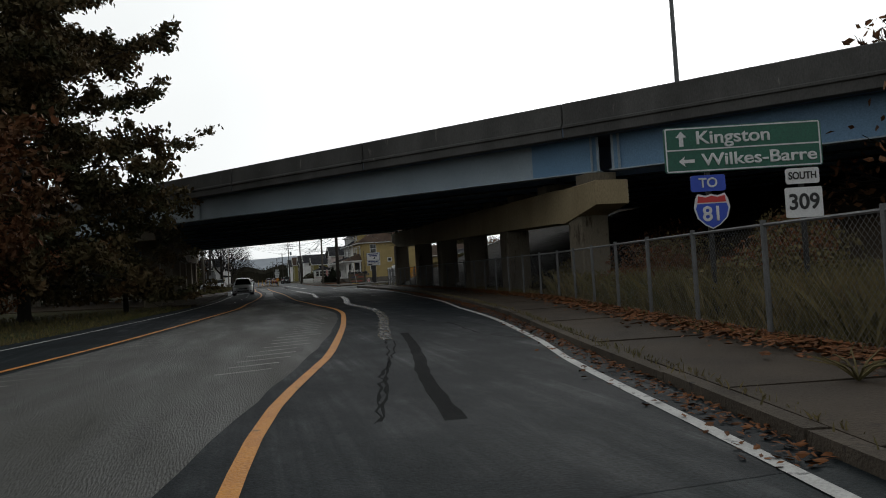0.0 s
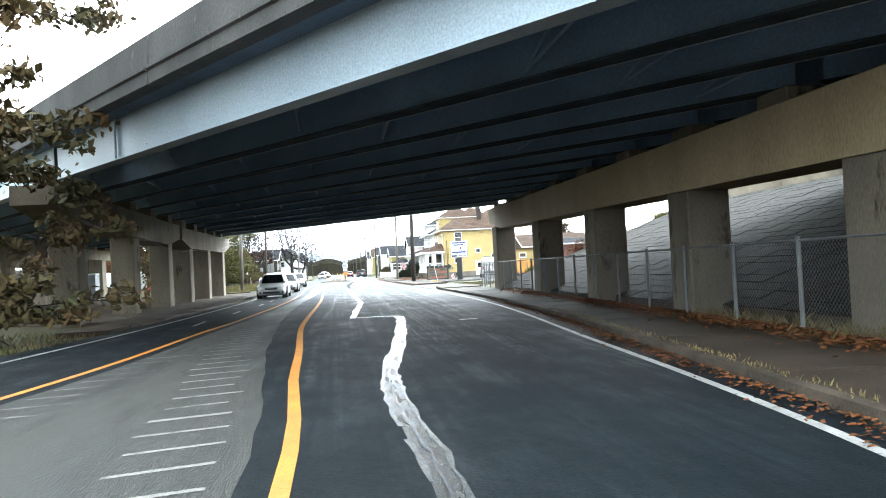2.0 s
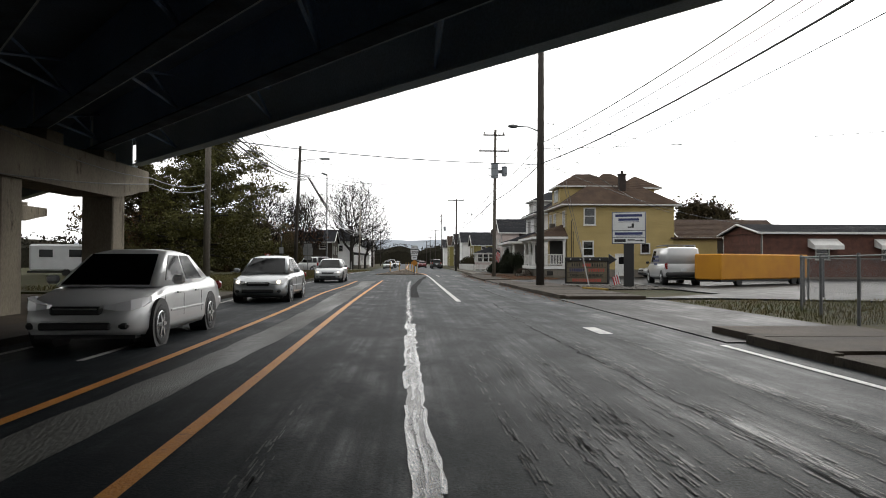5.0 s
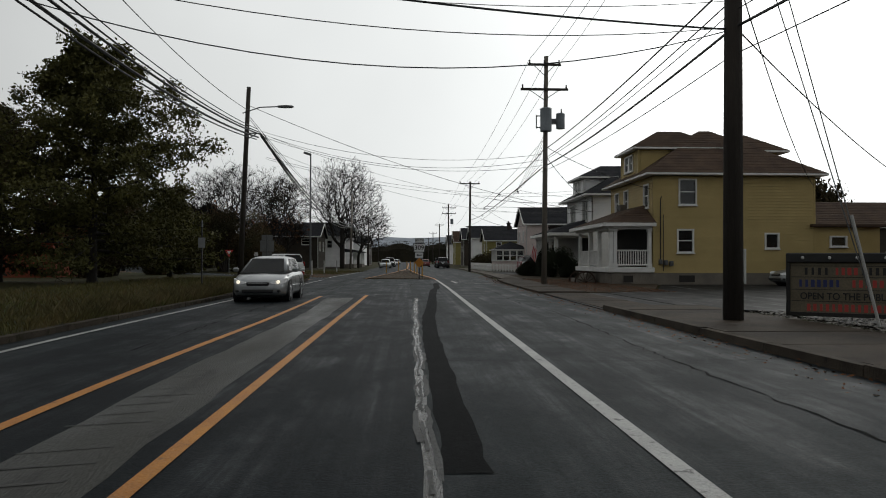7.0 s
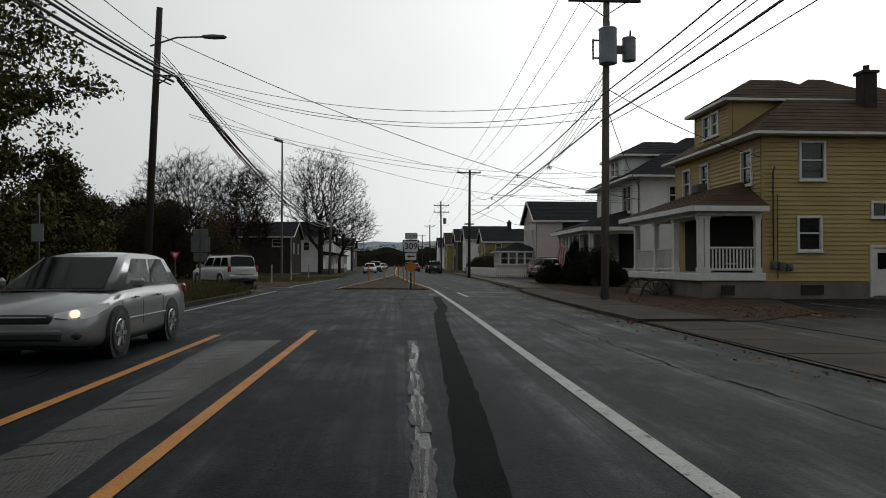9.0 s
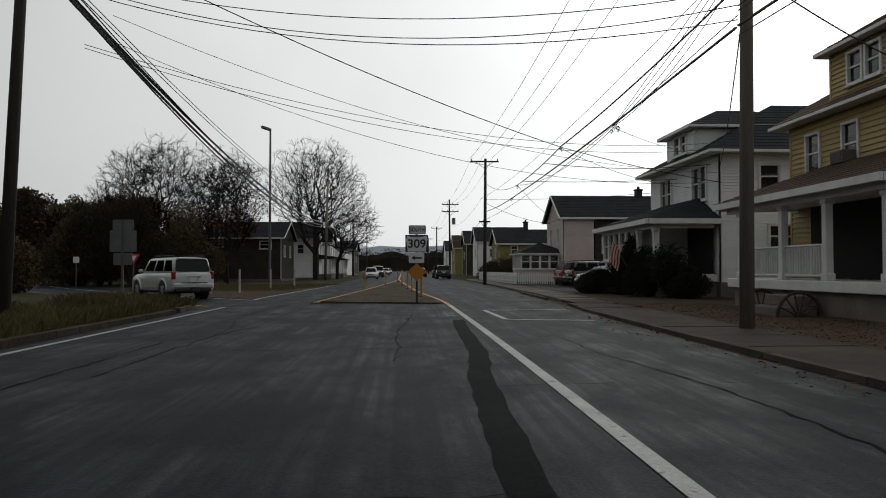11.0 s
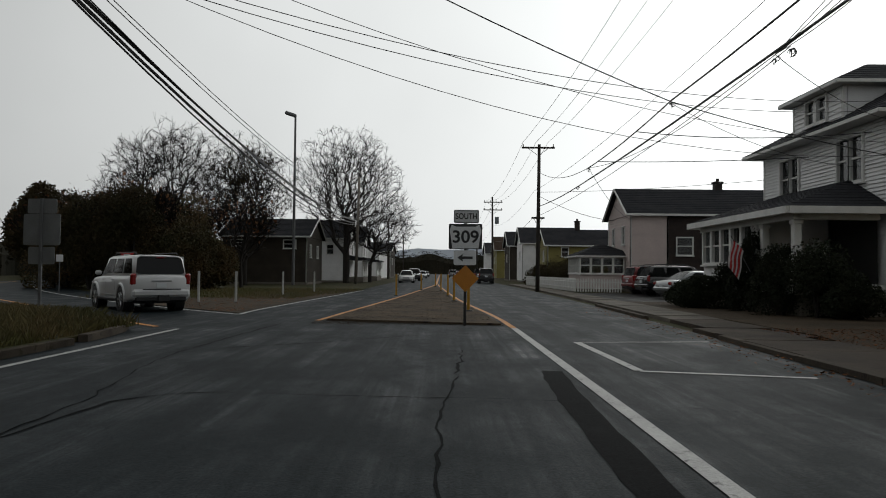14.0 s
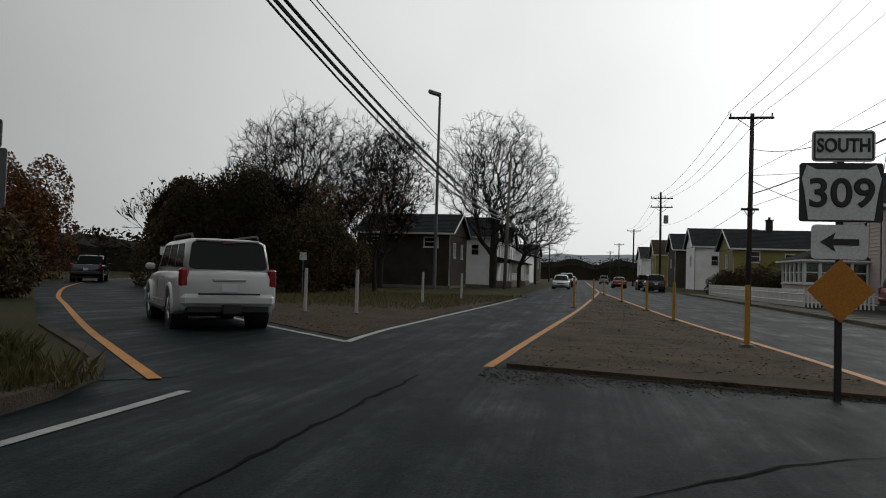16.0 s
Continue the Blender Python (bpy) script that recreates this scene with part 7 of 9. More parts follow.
part("roof_rack", Mesh().tube([(-0.7, -2.4, 2.17), (-0.7, 1.0, 2.17)], 0.025, 6).tube([(0.7, -2.4, 2.17), (0.7, 1.0, 2.17)], 0.025, 6).tube([(-0.7, -2.2, 2.17), (0.7, -2.2, 2.17)], 0.025, 6).tube([(-0.7, 0.6, 2.17), (0.7, 0.6, 2.17)], 0.025, 6).tube([(-0.7, -2.2, 2.02), (-0.7, -2.2, 2.17)], 0.025, 6).tube([(0.7, 0.6, 2.02), (0.7, 0.6, 2.17)], 0.025, 6), GALV, van)
for k, (z, w, mm) in enumerate(((1.55, 1.4, BARBLUE), (1.32, 1.7, BARBLUE), (1.12, 0.9, BARBLUE))):
    part("print_bar", Mesh().box((-0.99 if z < 1.2 else -0.965, -0.3, z), (0.012, w, 0.12)), mm, van, "faded blue print")
vehicle("sport_utility_vehicle", "dark red sport utility vehicle parked in a driveway", "car", pose(14.6, 88.4, 0.02, 0, 0, -80), CARRED, 4.5, 1.8, 1.7, "suv")
vehicle("sport_utility_vehicle", "black sport utility vehicle parked in a driveway", "car", pose(14.6, 84.8, 0.02, 0, 0, -80), CARDARK, 4.7, 1.86, 1.75, "suv")
vehicle("sedan", "silver-grey sedan parked in a driveway", "car", pose(14.3, 80.2, 0.02, 0, 0, -78), CARSILVER, 4.6, 1.76, 1.45, "sedan")
vehicle("pickup_truck", "dark blue pickup truck on the slip road", "truck", pose(-33.2, 95.5, 0, 0, 0, 30), CARBLUE, 5.2, 1.9, 1.75, "pickup")
FARCARS = [(-3.2, 128, 180, CARWHITE, "sedan", "white"), (-3.0, 146, 180, CARDARK, "suv", "black"), (-2.9, 154, 180, CARSILVER, "sedan", "silver"), (5.9, 128, 0, CARDARK, "suv", "black"), (5.9, 139, 0, CARDARK, "pickup", "black"), (3.6, 150, 0, CARRED, "sedan", "dark red"), (-2.8, 186, 180, CARSILVER, "sedan", "silver"), (3.4, 205, 0, CARSILVER, "suv", "silver"), (-3, 230, 180, CARDARK, "sedan", "black")]
for x, y, a, mm, k, col in FARCARS:
    vehicle({"sedan": "sedan", "suv": "sport_utility_vehicle", "pickup": "pickup_truck"}[k], col + " car standing further down the street", "car", pose(x, y, 0, 0, 0, a), mm, 4.6, 1.78, 1.45 if k == "sedan" else 1.72, k, group="cars down the street")

# ---- signs ----
def plate_mesh(w, h, r=0.05, t=0.012, top=None):
    """A sign plate with rounded corners in the xz plane."""
    pts = []
    for cx, cz, a0 in ((w / 2 - r, h / 2 - r, 0), (-w / 2 + r, h / 2 - r, 90), (-w / 2 + r, -h / 2 + r, 180), (w / 2 - r, -h / 2 + r, 270)):
        for k in range(4):
            a = radians(a0 + 30 * k)
            pts.append((cx + r * math.cos(a), cz + r * math.sin(a)))
    n = len(pts)
    vs = [(x, -t / 2, z) for x, z in pts] + [(x, t / 2, z) for x, z in pts]
    return Mesh().add(vs, [tuple(range(n)), tuple(range(2 * n - 1, n - 1, -1))] + [(i, n + i, n + (i + 1) % n, (i + 1) % n) for i in range(n)])


def shape_xz(pts, y0, y1, m=None):
    n = len(pts)
    return Mesh().add([(x, y0, z) for x, z in pts] + [(x, y1, z) for x, z in pts], [tuple(range(n)), tuple(range(2 * n - 1, n - 1, -1))] + [(i, n + i, n + (i + 1) % n, (i + 1) % n) for i in range(n)], m)


def shift(mesh, dx, dy, dz):
    mesh.v = [(x + dx, y + dy, z + dz) for x, y, z in mesh.v]
    return mesh


def arrow(w, h, left=True):
    a = [(-w / 2, 0), (-w * 0.1, -h / 2), (-w * 0.17, -h * 0.16), (w / 2, -h * 0.16), (w / 2, h * 0.16), (-w * 0.17, h * 0.16), (-w * 0.1, h / 2)]
    if not left:
        a = [(-z, x) for x, z in [(-p[0], p[1]) for p in a]]
    return a


# green guide sign with route shields behind the fence
gs = thing("guide_sign", "green guide sign over route shields on dark posts", "road sign", pose(4.85, -56.7, 0, 0, 0, -14.6))
part("panel", shift(plate_mesh(2.62, 0.76, 0.06, 0.02), 0, 0, 2.88), SIGNGREEN, gs)
for dz in (0.355, 0.0, -0.355):
    part("border", Mesh().box((0, -0.015, 2.88 + dz), (2.54, 0.008, 0.022)), SIGNWHITE, gs)
for dx in (-1.275, 1.275):
    part("border", Mesh().box((dx, -0.015, 2.88), (0.022, 0.008, 0.70)), SIGNWHITE, gs)
words("lettering", "Kingston", 0.30, SIGNWHITE, gs, Matrix.Translation((-0.16, -0.016, 3.06)), "white lettering", 1.22)
words("lettering", "Wilkes-Barre", 0.28, SIGNWHITE, gs, Matrix.Translation((0.26, -0.016, 2.69)), "white lettering", 1.92)
up = [(0, 0.13), (0.09, 0.03), (0.035, 0.03), (0.035, -0.12), (-0.035, -0.12), (-0.035, 0.03), (-0.09, 0.03)][::-1]
part("arrow", shift(shape_xz(up, -0.02, -0.012), -1.02, 0, 3.06), SIGNWHITE, gs)
part("arrow", shift(shape_xz(arrow(0.26, 0.17), -0.02, -0.012), -0.95, 0, 2.69), SIGNWHITE, gs)
part("to_plate", shift(plate_mesh(0.58, 0.27, 0.04), -0.62, 0, 2.31), SIGNBLUE, gs)
words("lettering", "TO", 0.22, SIGNWHITE, gs, Matrix.Translation((-0.62, -0.012, 2.31)))
shield = [(0, -0.30), (0.12, -0.24), (0.25, -0.12), (0.30, 0.05), (0.27, 0.2), (0.22, 0.29), (0.1, 0.25), (0, 0.28), (-0.1, 0.25), (-0.22, 0.29), (-0.27, 0.2), (-0.30, 0.05), (-0.25, -0.12), (-0.12, -0.24)]
part("shield", shift(shape_xz(shield, -0.006, 0.006), -0.58, 0, 1.85), SIGNWHITE, gs)
part("shield_face", shift(shape_xz([(x * 0.9, z * 0.92 - 0.005 if z < 0.12 else 0.12) for x, z in shield], -0.012, -0.006), -0.58, 0, 1.85), SIGNBLUE, gs)
part("shield_band", shift(shape_xz([(0.24, 0.14), (0.22, 0.25), (0.1, 0.225), (0, 0.25), (-0.1, 0.225), (-0.22, 0.25), (-0.24, 0.14)], -0.012, -0.006), -0.58, 0, 1.85), SIGNRED, gs)
words("lettering", "81", 0.34, SIGNWHITE, gs, Matrix.Translation((-0.58, -0.014, 1.79)))
part("south_plate", shift(plate_mesh(0.56, 0.26, 0.04), 0.95, 0, 2.34), SIGNWHITE, gs)
words("lettering", "SOUTH", 0.17, SIGNBLACK, gs, Matrix.Translation((0.95, -0.012, 2.34)), "", 0.46)
part("route_plate", shift(plate_mesh(0.62, 0.5, 0.03), 0.95, 0, 1.9), SIGNWHITE, gs)
words("lettering", "309", 0.36, SIGNBLACK, gs, Matrix.Translation((0.95, -0.012, 1.9)), "", 0.5)
for dx in (-0.6, 0.95):
    part("post", Mesh().box((dx, 0.06, 1.55), (0.08, 0.06, 3.3), 0.01), DARKMETAL, gs)


# route sign on the traffic island
rs = thing("route_sign", "white route sign with arrow over an orange diamond on the island", "road sign", pose(1.32, 59.75, 0.05, 0, 0, 1))
part("south_plate", shift(plate_mesh(0.62, 0.33, 0.04), 0.02, 0, 2.62), SIGNWHITE, rs)
part("plate_border", Mesh().box((0.02, -0.012, 2.62 + 0.14), (0.56, 0.006, 0.016)).box((0.02, -0.012, 2.62 - 0.14), (0.56, 0.006, 0.016)).box((0.02 - 0.285, -0.012, 2.62), (0.016, 0.006, 0.28)).box((0.02 + 0.285, -0.012, 2.62), (0.016, 0.006, 0.28)), SIGNBLACK, rs)
words("lettering", "SOUTH", 0.2, SIGNBLACK, rs, Matrix.Translation((0.02, -0.014, 2.62)), "", 0.52)
part("backing", shift(plate_mesh(0.82, 0.62, 0.03), 0, 0, 2.13), SIGNBLACK, rs)
key = [(-0.34, 0.29), (-0.24, 0.24), (0.24, 0.24), (0.34, 0.29), (0.39, 0.14), (0.36, 0.0), (0.32, -0.29), (-0.32, -0.29), (-0.36, 0.0), (-0.39, 0.14)][::-1]
part("route_plate", shift(shape_xz(key, -0.016, -0.007), 0, 0, 2.13), SIGNWHITE, rs)
words("lettering", "309", 0.42, SIGNBLACK, rs, Matrix.Translation((0, -0.018, 2.11)), "", 0.64)
part("arrow_plate", shift(plate_mesh(0.55, 0.36, 0.04), -0.01, 0, 1.61), SIGNWHITE, rs)
part("arrow", shift(shape_xz(arrow(0.38, 0.2), -0.014, -0.008), -0.01, 0, 1.61), SIGNBLACK, rs)
part("diamond", shift(shape_xz([(0, -0.33), (0.33, 0), (0, 0.33), (-0.33, 0)], -0.03, -0.018), 0, 0, 1.1), SIGNORANGE, rs, "plain orange diamond plate")
part("post", Mesh().box((0, 0.03, 1.3), (0.07, 0.04, 2.9), 0.008), DARKMETAL, rs)

# the backs of two signs on the verge
ls = thing("sign_back", "bare grey backs of road signs on a post in the verge", "road sign", pose(-8.95, 59.6, 0.1, 0, 0, -6))
part("plate", shift(plate_mesh(0.75, 0.36, 0.04), 0, -0.02, 2.72), SIGNBACK, ls)
part("plate", shift(plate_mesh(0.95, 0.76, 0.05), 0, -0.02, 2.15), SIGNBACK, ls)
part("plate", shift(plate_mesh(0.68, 0.42, 0.04), 0, -0.02, 1.52), SIGNBACK, ls)
part("post", Mesh().box((0, -0.05, 1.4), (0.08, 0.05, 3.0), 0.008), GALV, ls)
ys_ = thing("yield_sign", "red and white yield sign on a thin post", "road sign", pose(-17.6, 85.0, 0, 0, 0, 8))
part("triangle", shift(shape_xz([(0, -0.42), (0.42, 0.3), (-0.42, 0.3)], -0.006, 0.006), 0, 0, 2.0), SIGNRED, ys_)
part("triangle_face", shift(shape_xz([(0, -0.2), (0.2, 0.16), (-0.2, 0.16)], -0.012, -0.006), 0, 0, 2.03), SIGNWHITE, ys_)
part("post", Mesh().box((0, 0.02, 1.0), (0.06, 0.03, 2.2)), GALV, ys_)
fs = thing("verge_sign_post", "dark post with a small blue plate in the verge", "road sign", pose(-8.5, 42.2, 0.08))
part("post", Mesh().box((0, 0, 1.45), (0.06, 0.05, 3.0)), DARKMETAL, fs)
part("plate", Mesh().box((0.02, -0.03, 2.85), (0.05, 0.02, 0.3)), SIGNBACK, fs)
part("plate", Mesh().box((0.0, -0.04, 2.0), (0.3, 0.015, 0.45)), SIGNBACK, fs)
for x, y in ((-15.5, 88), (-21.0, 84)):
    q = thing("small_marker_sign", "small pale marker plate on a thin post", "road sign", pose(x, y, 0))
    part("plate", Mesh().box((0, -0.02, 1.9), (0.4, 0.015, 0.4), 0.005), SIGNWHITE, q)
    part("post", Mesh().box((0, 0, 0.95), (0.05, 0.03, 2.0)), GALV, q)

# business sign on a dark pillar
bs = thing("business_sign", "white double-sided board sign on a dark pillar in the yard", "sign", pose(11.8, 24.1, 0.03, 0, 0, -20))
part("pillar", Mesh().box((0, 0.1, 1.1), (0.5, 0.36, 2.25), 0.03), CARBLACK, bs)
part("cabinet", Mesh().box((0, 0.1, 2.95), (1.66, 0.34, 1.6), 0.03), SIGNGREY, bs)
for z, h, n in ((3.26, 0.88, "upper_board"), (2.63, 0.3, "middle_board"), (2.31, 0.28, "lower_board")):
    part(n, Mesh().box((0, -0.085, z), (1.56, 0.03, h), 0.01), SIGNWHITE, bs)
for x, z, w, h, mm in ((0, 3.56, 1.3, 0.13, BARBLUE), (0, 3.36, 1.0, 0.12, BARBLUE), (0, 3.24, 1.0, 0.03, BARBLUE), (0, 2.66, 1.35, 0.13, BARBLUE), (0, 2.54, 1.2, 0.03, BARBLUE), (-0.42, 2.31, 0.55, 0.15, SIGNBLACK), (0.12, 2.34, 0.35, 0.06, SIGNBLACK)):
    part("print_bar", Mesh().box((x, -0.103, z), (w, 0.006, h)), mm, bs)
part("emblem", Mesh().box((0.1, -0.103, 2.98), (0.3, 0.006, 0.06)).box((0.2, -0.103, 3.06), (0.12, 0.006, 0.2)), SIGNBLACK, bs)
part("arrow", shift(shape_xz([(-x, z) for x, z in arrow(0.42, 0.12)][::-1], -0.108, -0.1), 0.52, 0, 2.31), SIGNBLACK, bs)
# portable letter board
yk = thing("yellow_kerb", "worn yellow painted kerb at the edge of the yard", "kerb")
for k in range(2):
    part("kerb_stone", Mesh().box((0, 0, 0.09), (0.17, 1.02, 0.18), 0.025, pose(8.47 + 0.24 * k, 18.7 - 1.04 * k, 0.02, 0, 0, 13)), KERBYELLOW, yk)
gf = thing("small_flag", "small striped flag leaning on the sign pillar", "flag", pose(10.95, 23.3, 0.03))
part("stick", Mesh().tube([(0, 0, 0), (0.12, 0.05, 0.75)], 0.008, 5), GALV, gf)
for k in range(6):
    part("stripe", Mesh().box((0, 0, 0), (0.05, 0.012, 0.5 - 0.02 * k), 0.004, pose(0.06 - 0.05 * k + 0.06, 0.02, 0.42 - 0.025 * k, 0, -16, 8)), SIGNRED if k % 2 else SIGNWHITE, gf)
lb = thing("letter_board_sign", "portable letter board sign with bulbs on its dark top rail", "sign", pose(9.6, 23.75, 0.1, 0, 0, -33))
part("board", Mesh().box((0, 0, 0.68), (2.1, 0.12, 1.05), 0.015), BOARDTAN, lb)
part("board_frame", Mesh().box((0, 0, 0.13), (2.24, 0.2, 0.08), 0.01).box((-1.08, 0, 0.68), (0.08, 0.2, 1.1), 0.01).box((1.08, 0, 0.68), (0.08, 0.2, 1.1), 0.01), DARKMETAL, lb)
part("top_rail", Mesh().box((0, 0, 1.3), (2.24, 0.24, 0.2), 0.02), CARBLACK, lb)
part("arrow_head", shift(shape_xz([(0.0, -0.25), (0.38, 0.0), (0.0, 0.25)], -0.08, 0.08), 1.12, 0, 1.3), CARBLACK, lb)
for k in range(4):
    part("bulb", Mesh().tube([(-0.8 + 0.5 * k, -0.12, 1.3), (-0.8 + 0.5 * k, -0.17, 1.3)], [0.035, 0.02], 8), SIGNWHITE, lb)
words("lettering", "OPEN TO THE PUBLIC", 0.2, SIGNBLACK, lb, Matrix.Translation((0, -0.066, 0.5)), "black lettering", 1.7)
rl = random.Random(4)
for x, z, w, mm in ((-0.55, 1.02, 0.5, SIGNBLACK), (0.0, 1.02, 0.45, BARRED), (0.55, 1.02, 0.6, SIGNBLACK), (-0.5, 0.77, 0.8, BARBLUE), (0.5, 0.77, 0.85, BARRED), (0.0, 0.27, 1.5, BARRED)):
    n = int(w / 0.11)
    for k in range(n):
        part("letter_bar", Mesh().box((x - w / 2 + (k + 0.5) * w / n, -0.064, z), (rl.uniform(0.045, 0.075), 0.006, 0.15)), mm, lb)
for z in (0.4, 0.64, 0.9, 1.13):
    part("letter_track", Mesh().box((0, -0.064, z), (2.04, 0.012, 0.012)), DARKMETAL, lb)


def wagon_wheel(x, y, a):
    """An old wheel set half into the ground."""
    w = thing("wagon_wheel", "old rusty wagon wheel half sunk beside the porch steps", "wheel", pose(x, y, 0.05, 0, 0, a), "wagon wheels")
    part("rim", Mesh().tube([(0.62 * math.cos(q), 0, 0.62 * math.sin(q)) for q in [math.pi * k / 14 for k in range(15)]], 0.045, 6), RUSTWOOD, w)
    for k in range(1, 7):
        q = math.pi * k / 7
        part("spoke", Mesh().tube([(0.05 * math.cos(q), 0, 0.05 * math.sin(q)), (0.6 * math.cos(q), 0, 0.6 * math.sin(q))], 0.022, 5), RUSTWOOD, w)
    part("hub", Mesh().tube([(0, -0.09, 0.02), (0, 0.09, 0.02)], 0.09, 10), RUSTWOOD, w)


wagon_wheel(10.9, 53.5, 8)
wagon_wheel(10.75, 51.2, 8)

# delineator posts
DP = [(1.62, 65.5), (1.3, 73.4), (1.1, 79.8), (0.75, 90), (-1.55, 79.8), (-0.6, 92.5), (0.3, 104)]
for x, y in DP:
    d = thing("delineator_post", "yellow flexible delineator post on the island", "post", pose(x, y, 0.05), "delineator posts")
    part("tube", Mesh().tube([(0, 0, 0.03), (0, 0, 1.12)], [0.05, 0.045], 10), DELIN, d)
    part("base", Mesh().tube([(0, 0, 0), (0, 0, 0.05)], [0.16, 0.12], 10), DARKMETAL, d)
for x, y in ((-11.75, 73.2), (-8.9, 71.2), (-7.5, 71.5), (-7.5, 80.4), (-6.9, 86.5), (-13.6, 76.5)):
    d = thing("marker_post", "white plastic marker post in the gravel corner", "post", pose(x, y, 0.0), "marker posts")
    part("tube", Mesh().tube([(0, 0, 0), (0, 0, 1.25)], [0.055, 0.05], 8), POSTWHITE, d)
    part("collar", Mesh().tube([(0, 0, 0), (0, 0, 0.04)], [0.14, 0.1], 8), DARKMETAL, d)

# ---- fences ----
def chain_fence(name, label, line, h, z0, post_step):
    f = thing(name, label, "fence")
    L = 0.0
    nxt = 0.0
    for a, b in zip(line, line[1:]):
        seg = (b - a).length
        while nxt <= L + seg:
            p = a.lerp(b, (nxt - L) / seg)
            part("fence_post", Mesh().tube([(p.x, p.y, z0 - 0.1), (p.x, p.y, z0 + h + 0.06)], 0.035, 8), GALV, f)
            nxt += post_step
        L += seg
    part("top_rail", Mesh().tube([(p.x, p.y, z0 + h) for p in line], 0.022, 6), GALV, f)
    # the woven wire: two sets of slanting strands
    m = Mesh()
    S = [0.0]
    for a, b in zip(line, line[1:]):
        S.append(S[-1] + (b - a).length)

    def at(s):
        s = min(max(s, 0), S[-1] - 1e-4)
        k = 0
        while S[k + 1] < s:
            k += 1
        return line[k].lerp(line[k + 1], (s - S[k]) / (S[k + 1] - S[k]))

    step, s = 0.085, -h
    w = 0.0035
    while s < S[-1]:
        for sg in (1, -1):
            q = []
            for k in range(4):
                t = k / 3
                ss = s + h * (t if sg > 0 else 1 - t)
                p = at(ss)
                q.append((p.x, p.y, z0 + h * t))
            for a, b in zip(q, q[1:]):
                m.add([(a[0], a[1], a[2] - w), (b[0], b[1], b[2] - w), (b[0], b[1], b[2] + w), (a[0], a[1], a[2] + w)], [(0, 1, 2, 3)])
        s += step
    tagged(part("wire_mesh", m, GALV, f), kind="stuff")
    return f


chain_fence("chain_link_fence", "grey chain-link fence along the pavement under the bridge", FENCE[::2] + [FENCE[-1]], 1.35, 0.1, 2.15)
chain_fence("chain_link_fence", "grey chain-link fence round the grass patch", [Vector(p) for p in ((8.6, -3, 0), (9.8, 1.6, 0), (11, 6.3, 0), (13, 9.8, 0), (15, 13, 0), (19, 15.5, 0), (24, 18, 0))], 1.35, 0.05, 2.6)
# white picket fence
pf = thing("picket_fence", "low white picket fence beside the driveway", "fence")
line = [Vector((9.6, 118.5, 0)), Vector((9.8, 91.6, 0)), Vector((12.7, 90.2, 0))]
for a, b in zip(line, line[1:]):
    n = int((b - a).length / 0.17)
    d = (b - a).normalized()
    M0 = Matrix.Rotation(math.atan2(d.y, d.x), 4, "Z")
    for k in range(n):
        p = a.lerp(b, k / n)
        M1 = Matrix.Translation((p.x, p.y, 0)) @ M0
        part("picket", shape_xz([(-0.045, 0.05), (0.045, 0.05), (0.045, 0.85), (0, 0.95), (-0.045, 0.85)], -0.012, 0.012, M1), WHITEPAINT, pf)
    for z in (0.3, 0.7):
        part("rail", Mesh().tube([(a.x, a.y + 0.04, z), (b.x, b.y + 0.04, z)], 0.035, 4), WHITEPAINT, pf)

# orange sheeting on a trailer behind the fence
ot = thing("sheeted_trailer", "trailer covered with bright orange sheeting behind the fence", "trailer", pose(19.8, 27.6, 0.03, 0, 0, 33))
part("sheet", Mesh().box((0, 0, 1.0), (8.4, 1.6, 1.35), 0.06), ORANGESHEET, ot)
part("chassis", Mesh().box((0, 0, 0.28), (8.1, 1.4, 0.12), 0.02), CARBLACK, ot)
for x in (-2.5, 2.8, 3.5):
    part("wheel", Mesh().tube([(x, -0.75, 0.28), (x, -0.55, 0.28)], 0.28, 14), RUBBER, ot)

# parked camper and toilet cabin behind the far pier
cp = thing("camper_trailer", "white camper trailer parked beyond the bridge", "trailer", pose(-26.6, 50, 0.0, 0, 0, 12))
part("body", Mesh().box((0, 0, 1.55), (6.5, 2.3, 2.2), 0.15), SIGNWHITE, cp)
for x in (-2, 0.2, 2.1):
    part("side_window", Mesh().box((x, -1.16, 1.9), (1.0, 0.03, 0.6), 0.01), CARGLASS, cp)
for x in (-0.5, 0.5):
    part("wheel", Mesh().tube([(x, -1.15, 0.33), (x, -0.95, 0.33)], 0.33, 14), RUBBER, cp)
part("chassis", Mesh().box((0, 0, 0.4), (6.8, 2.0, 0.15)), CARBLACK, cp)
tc = thing("portable_toilet", "grey-green portable toilet cabin under the bridge", "toilet", pose(-19.6, 17.0, 0.03))
part("cabin", Mesh().box((0, 0, 1.05), (1.1, 1.1, 2.05), 0.04), TRANSF, tc)
part("roof", Mesh().box((0, 0, 2.14), (1.16, 1.16, 0.14), 0.05), SIGNWHITE, tc)
part("door", Mesh().box((0, -0.56, 1.0), (0.75, 0.03, 1.8), 0.01), SIGNBACK, tc)
# flag on the white house porch
fl = thing("flag", "striped flag hanging from a short pole on the porch", "flag", pose(10.0, 65.3, 0.05))
part("pole", Mesh().tube([(0.75, 0.3, 1.35), (0.0, 0.0, 2.5)], 0.015, 6), GALV, fl)
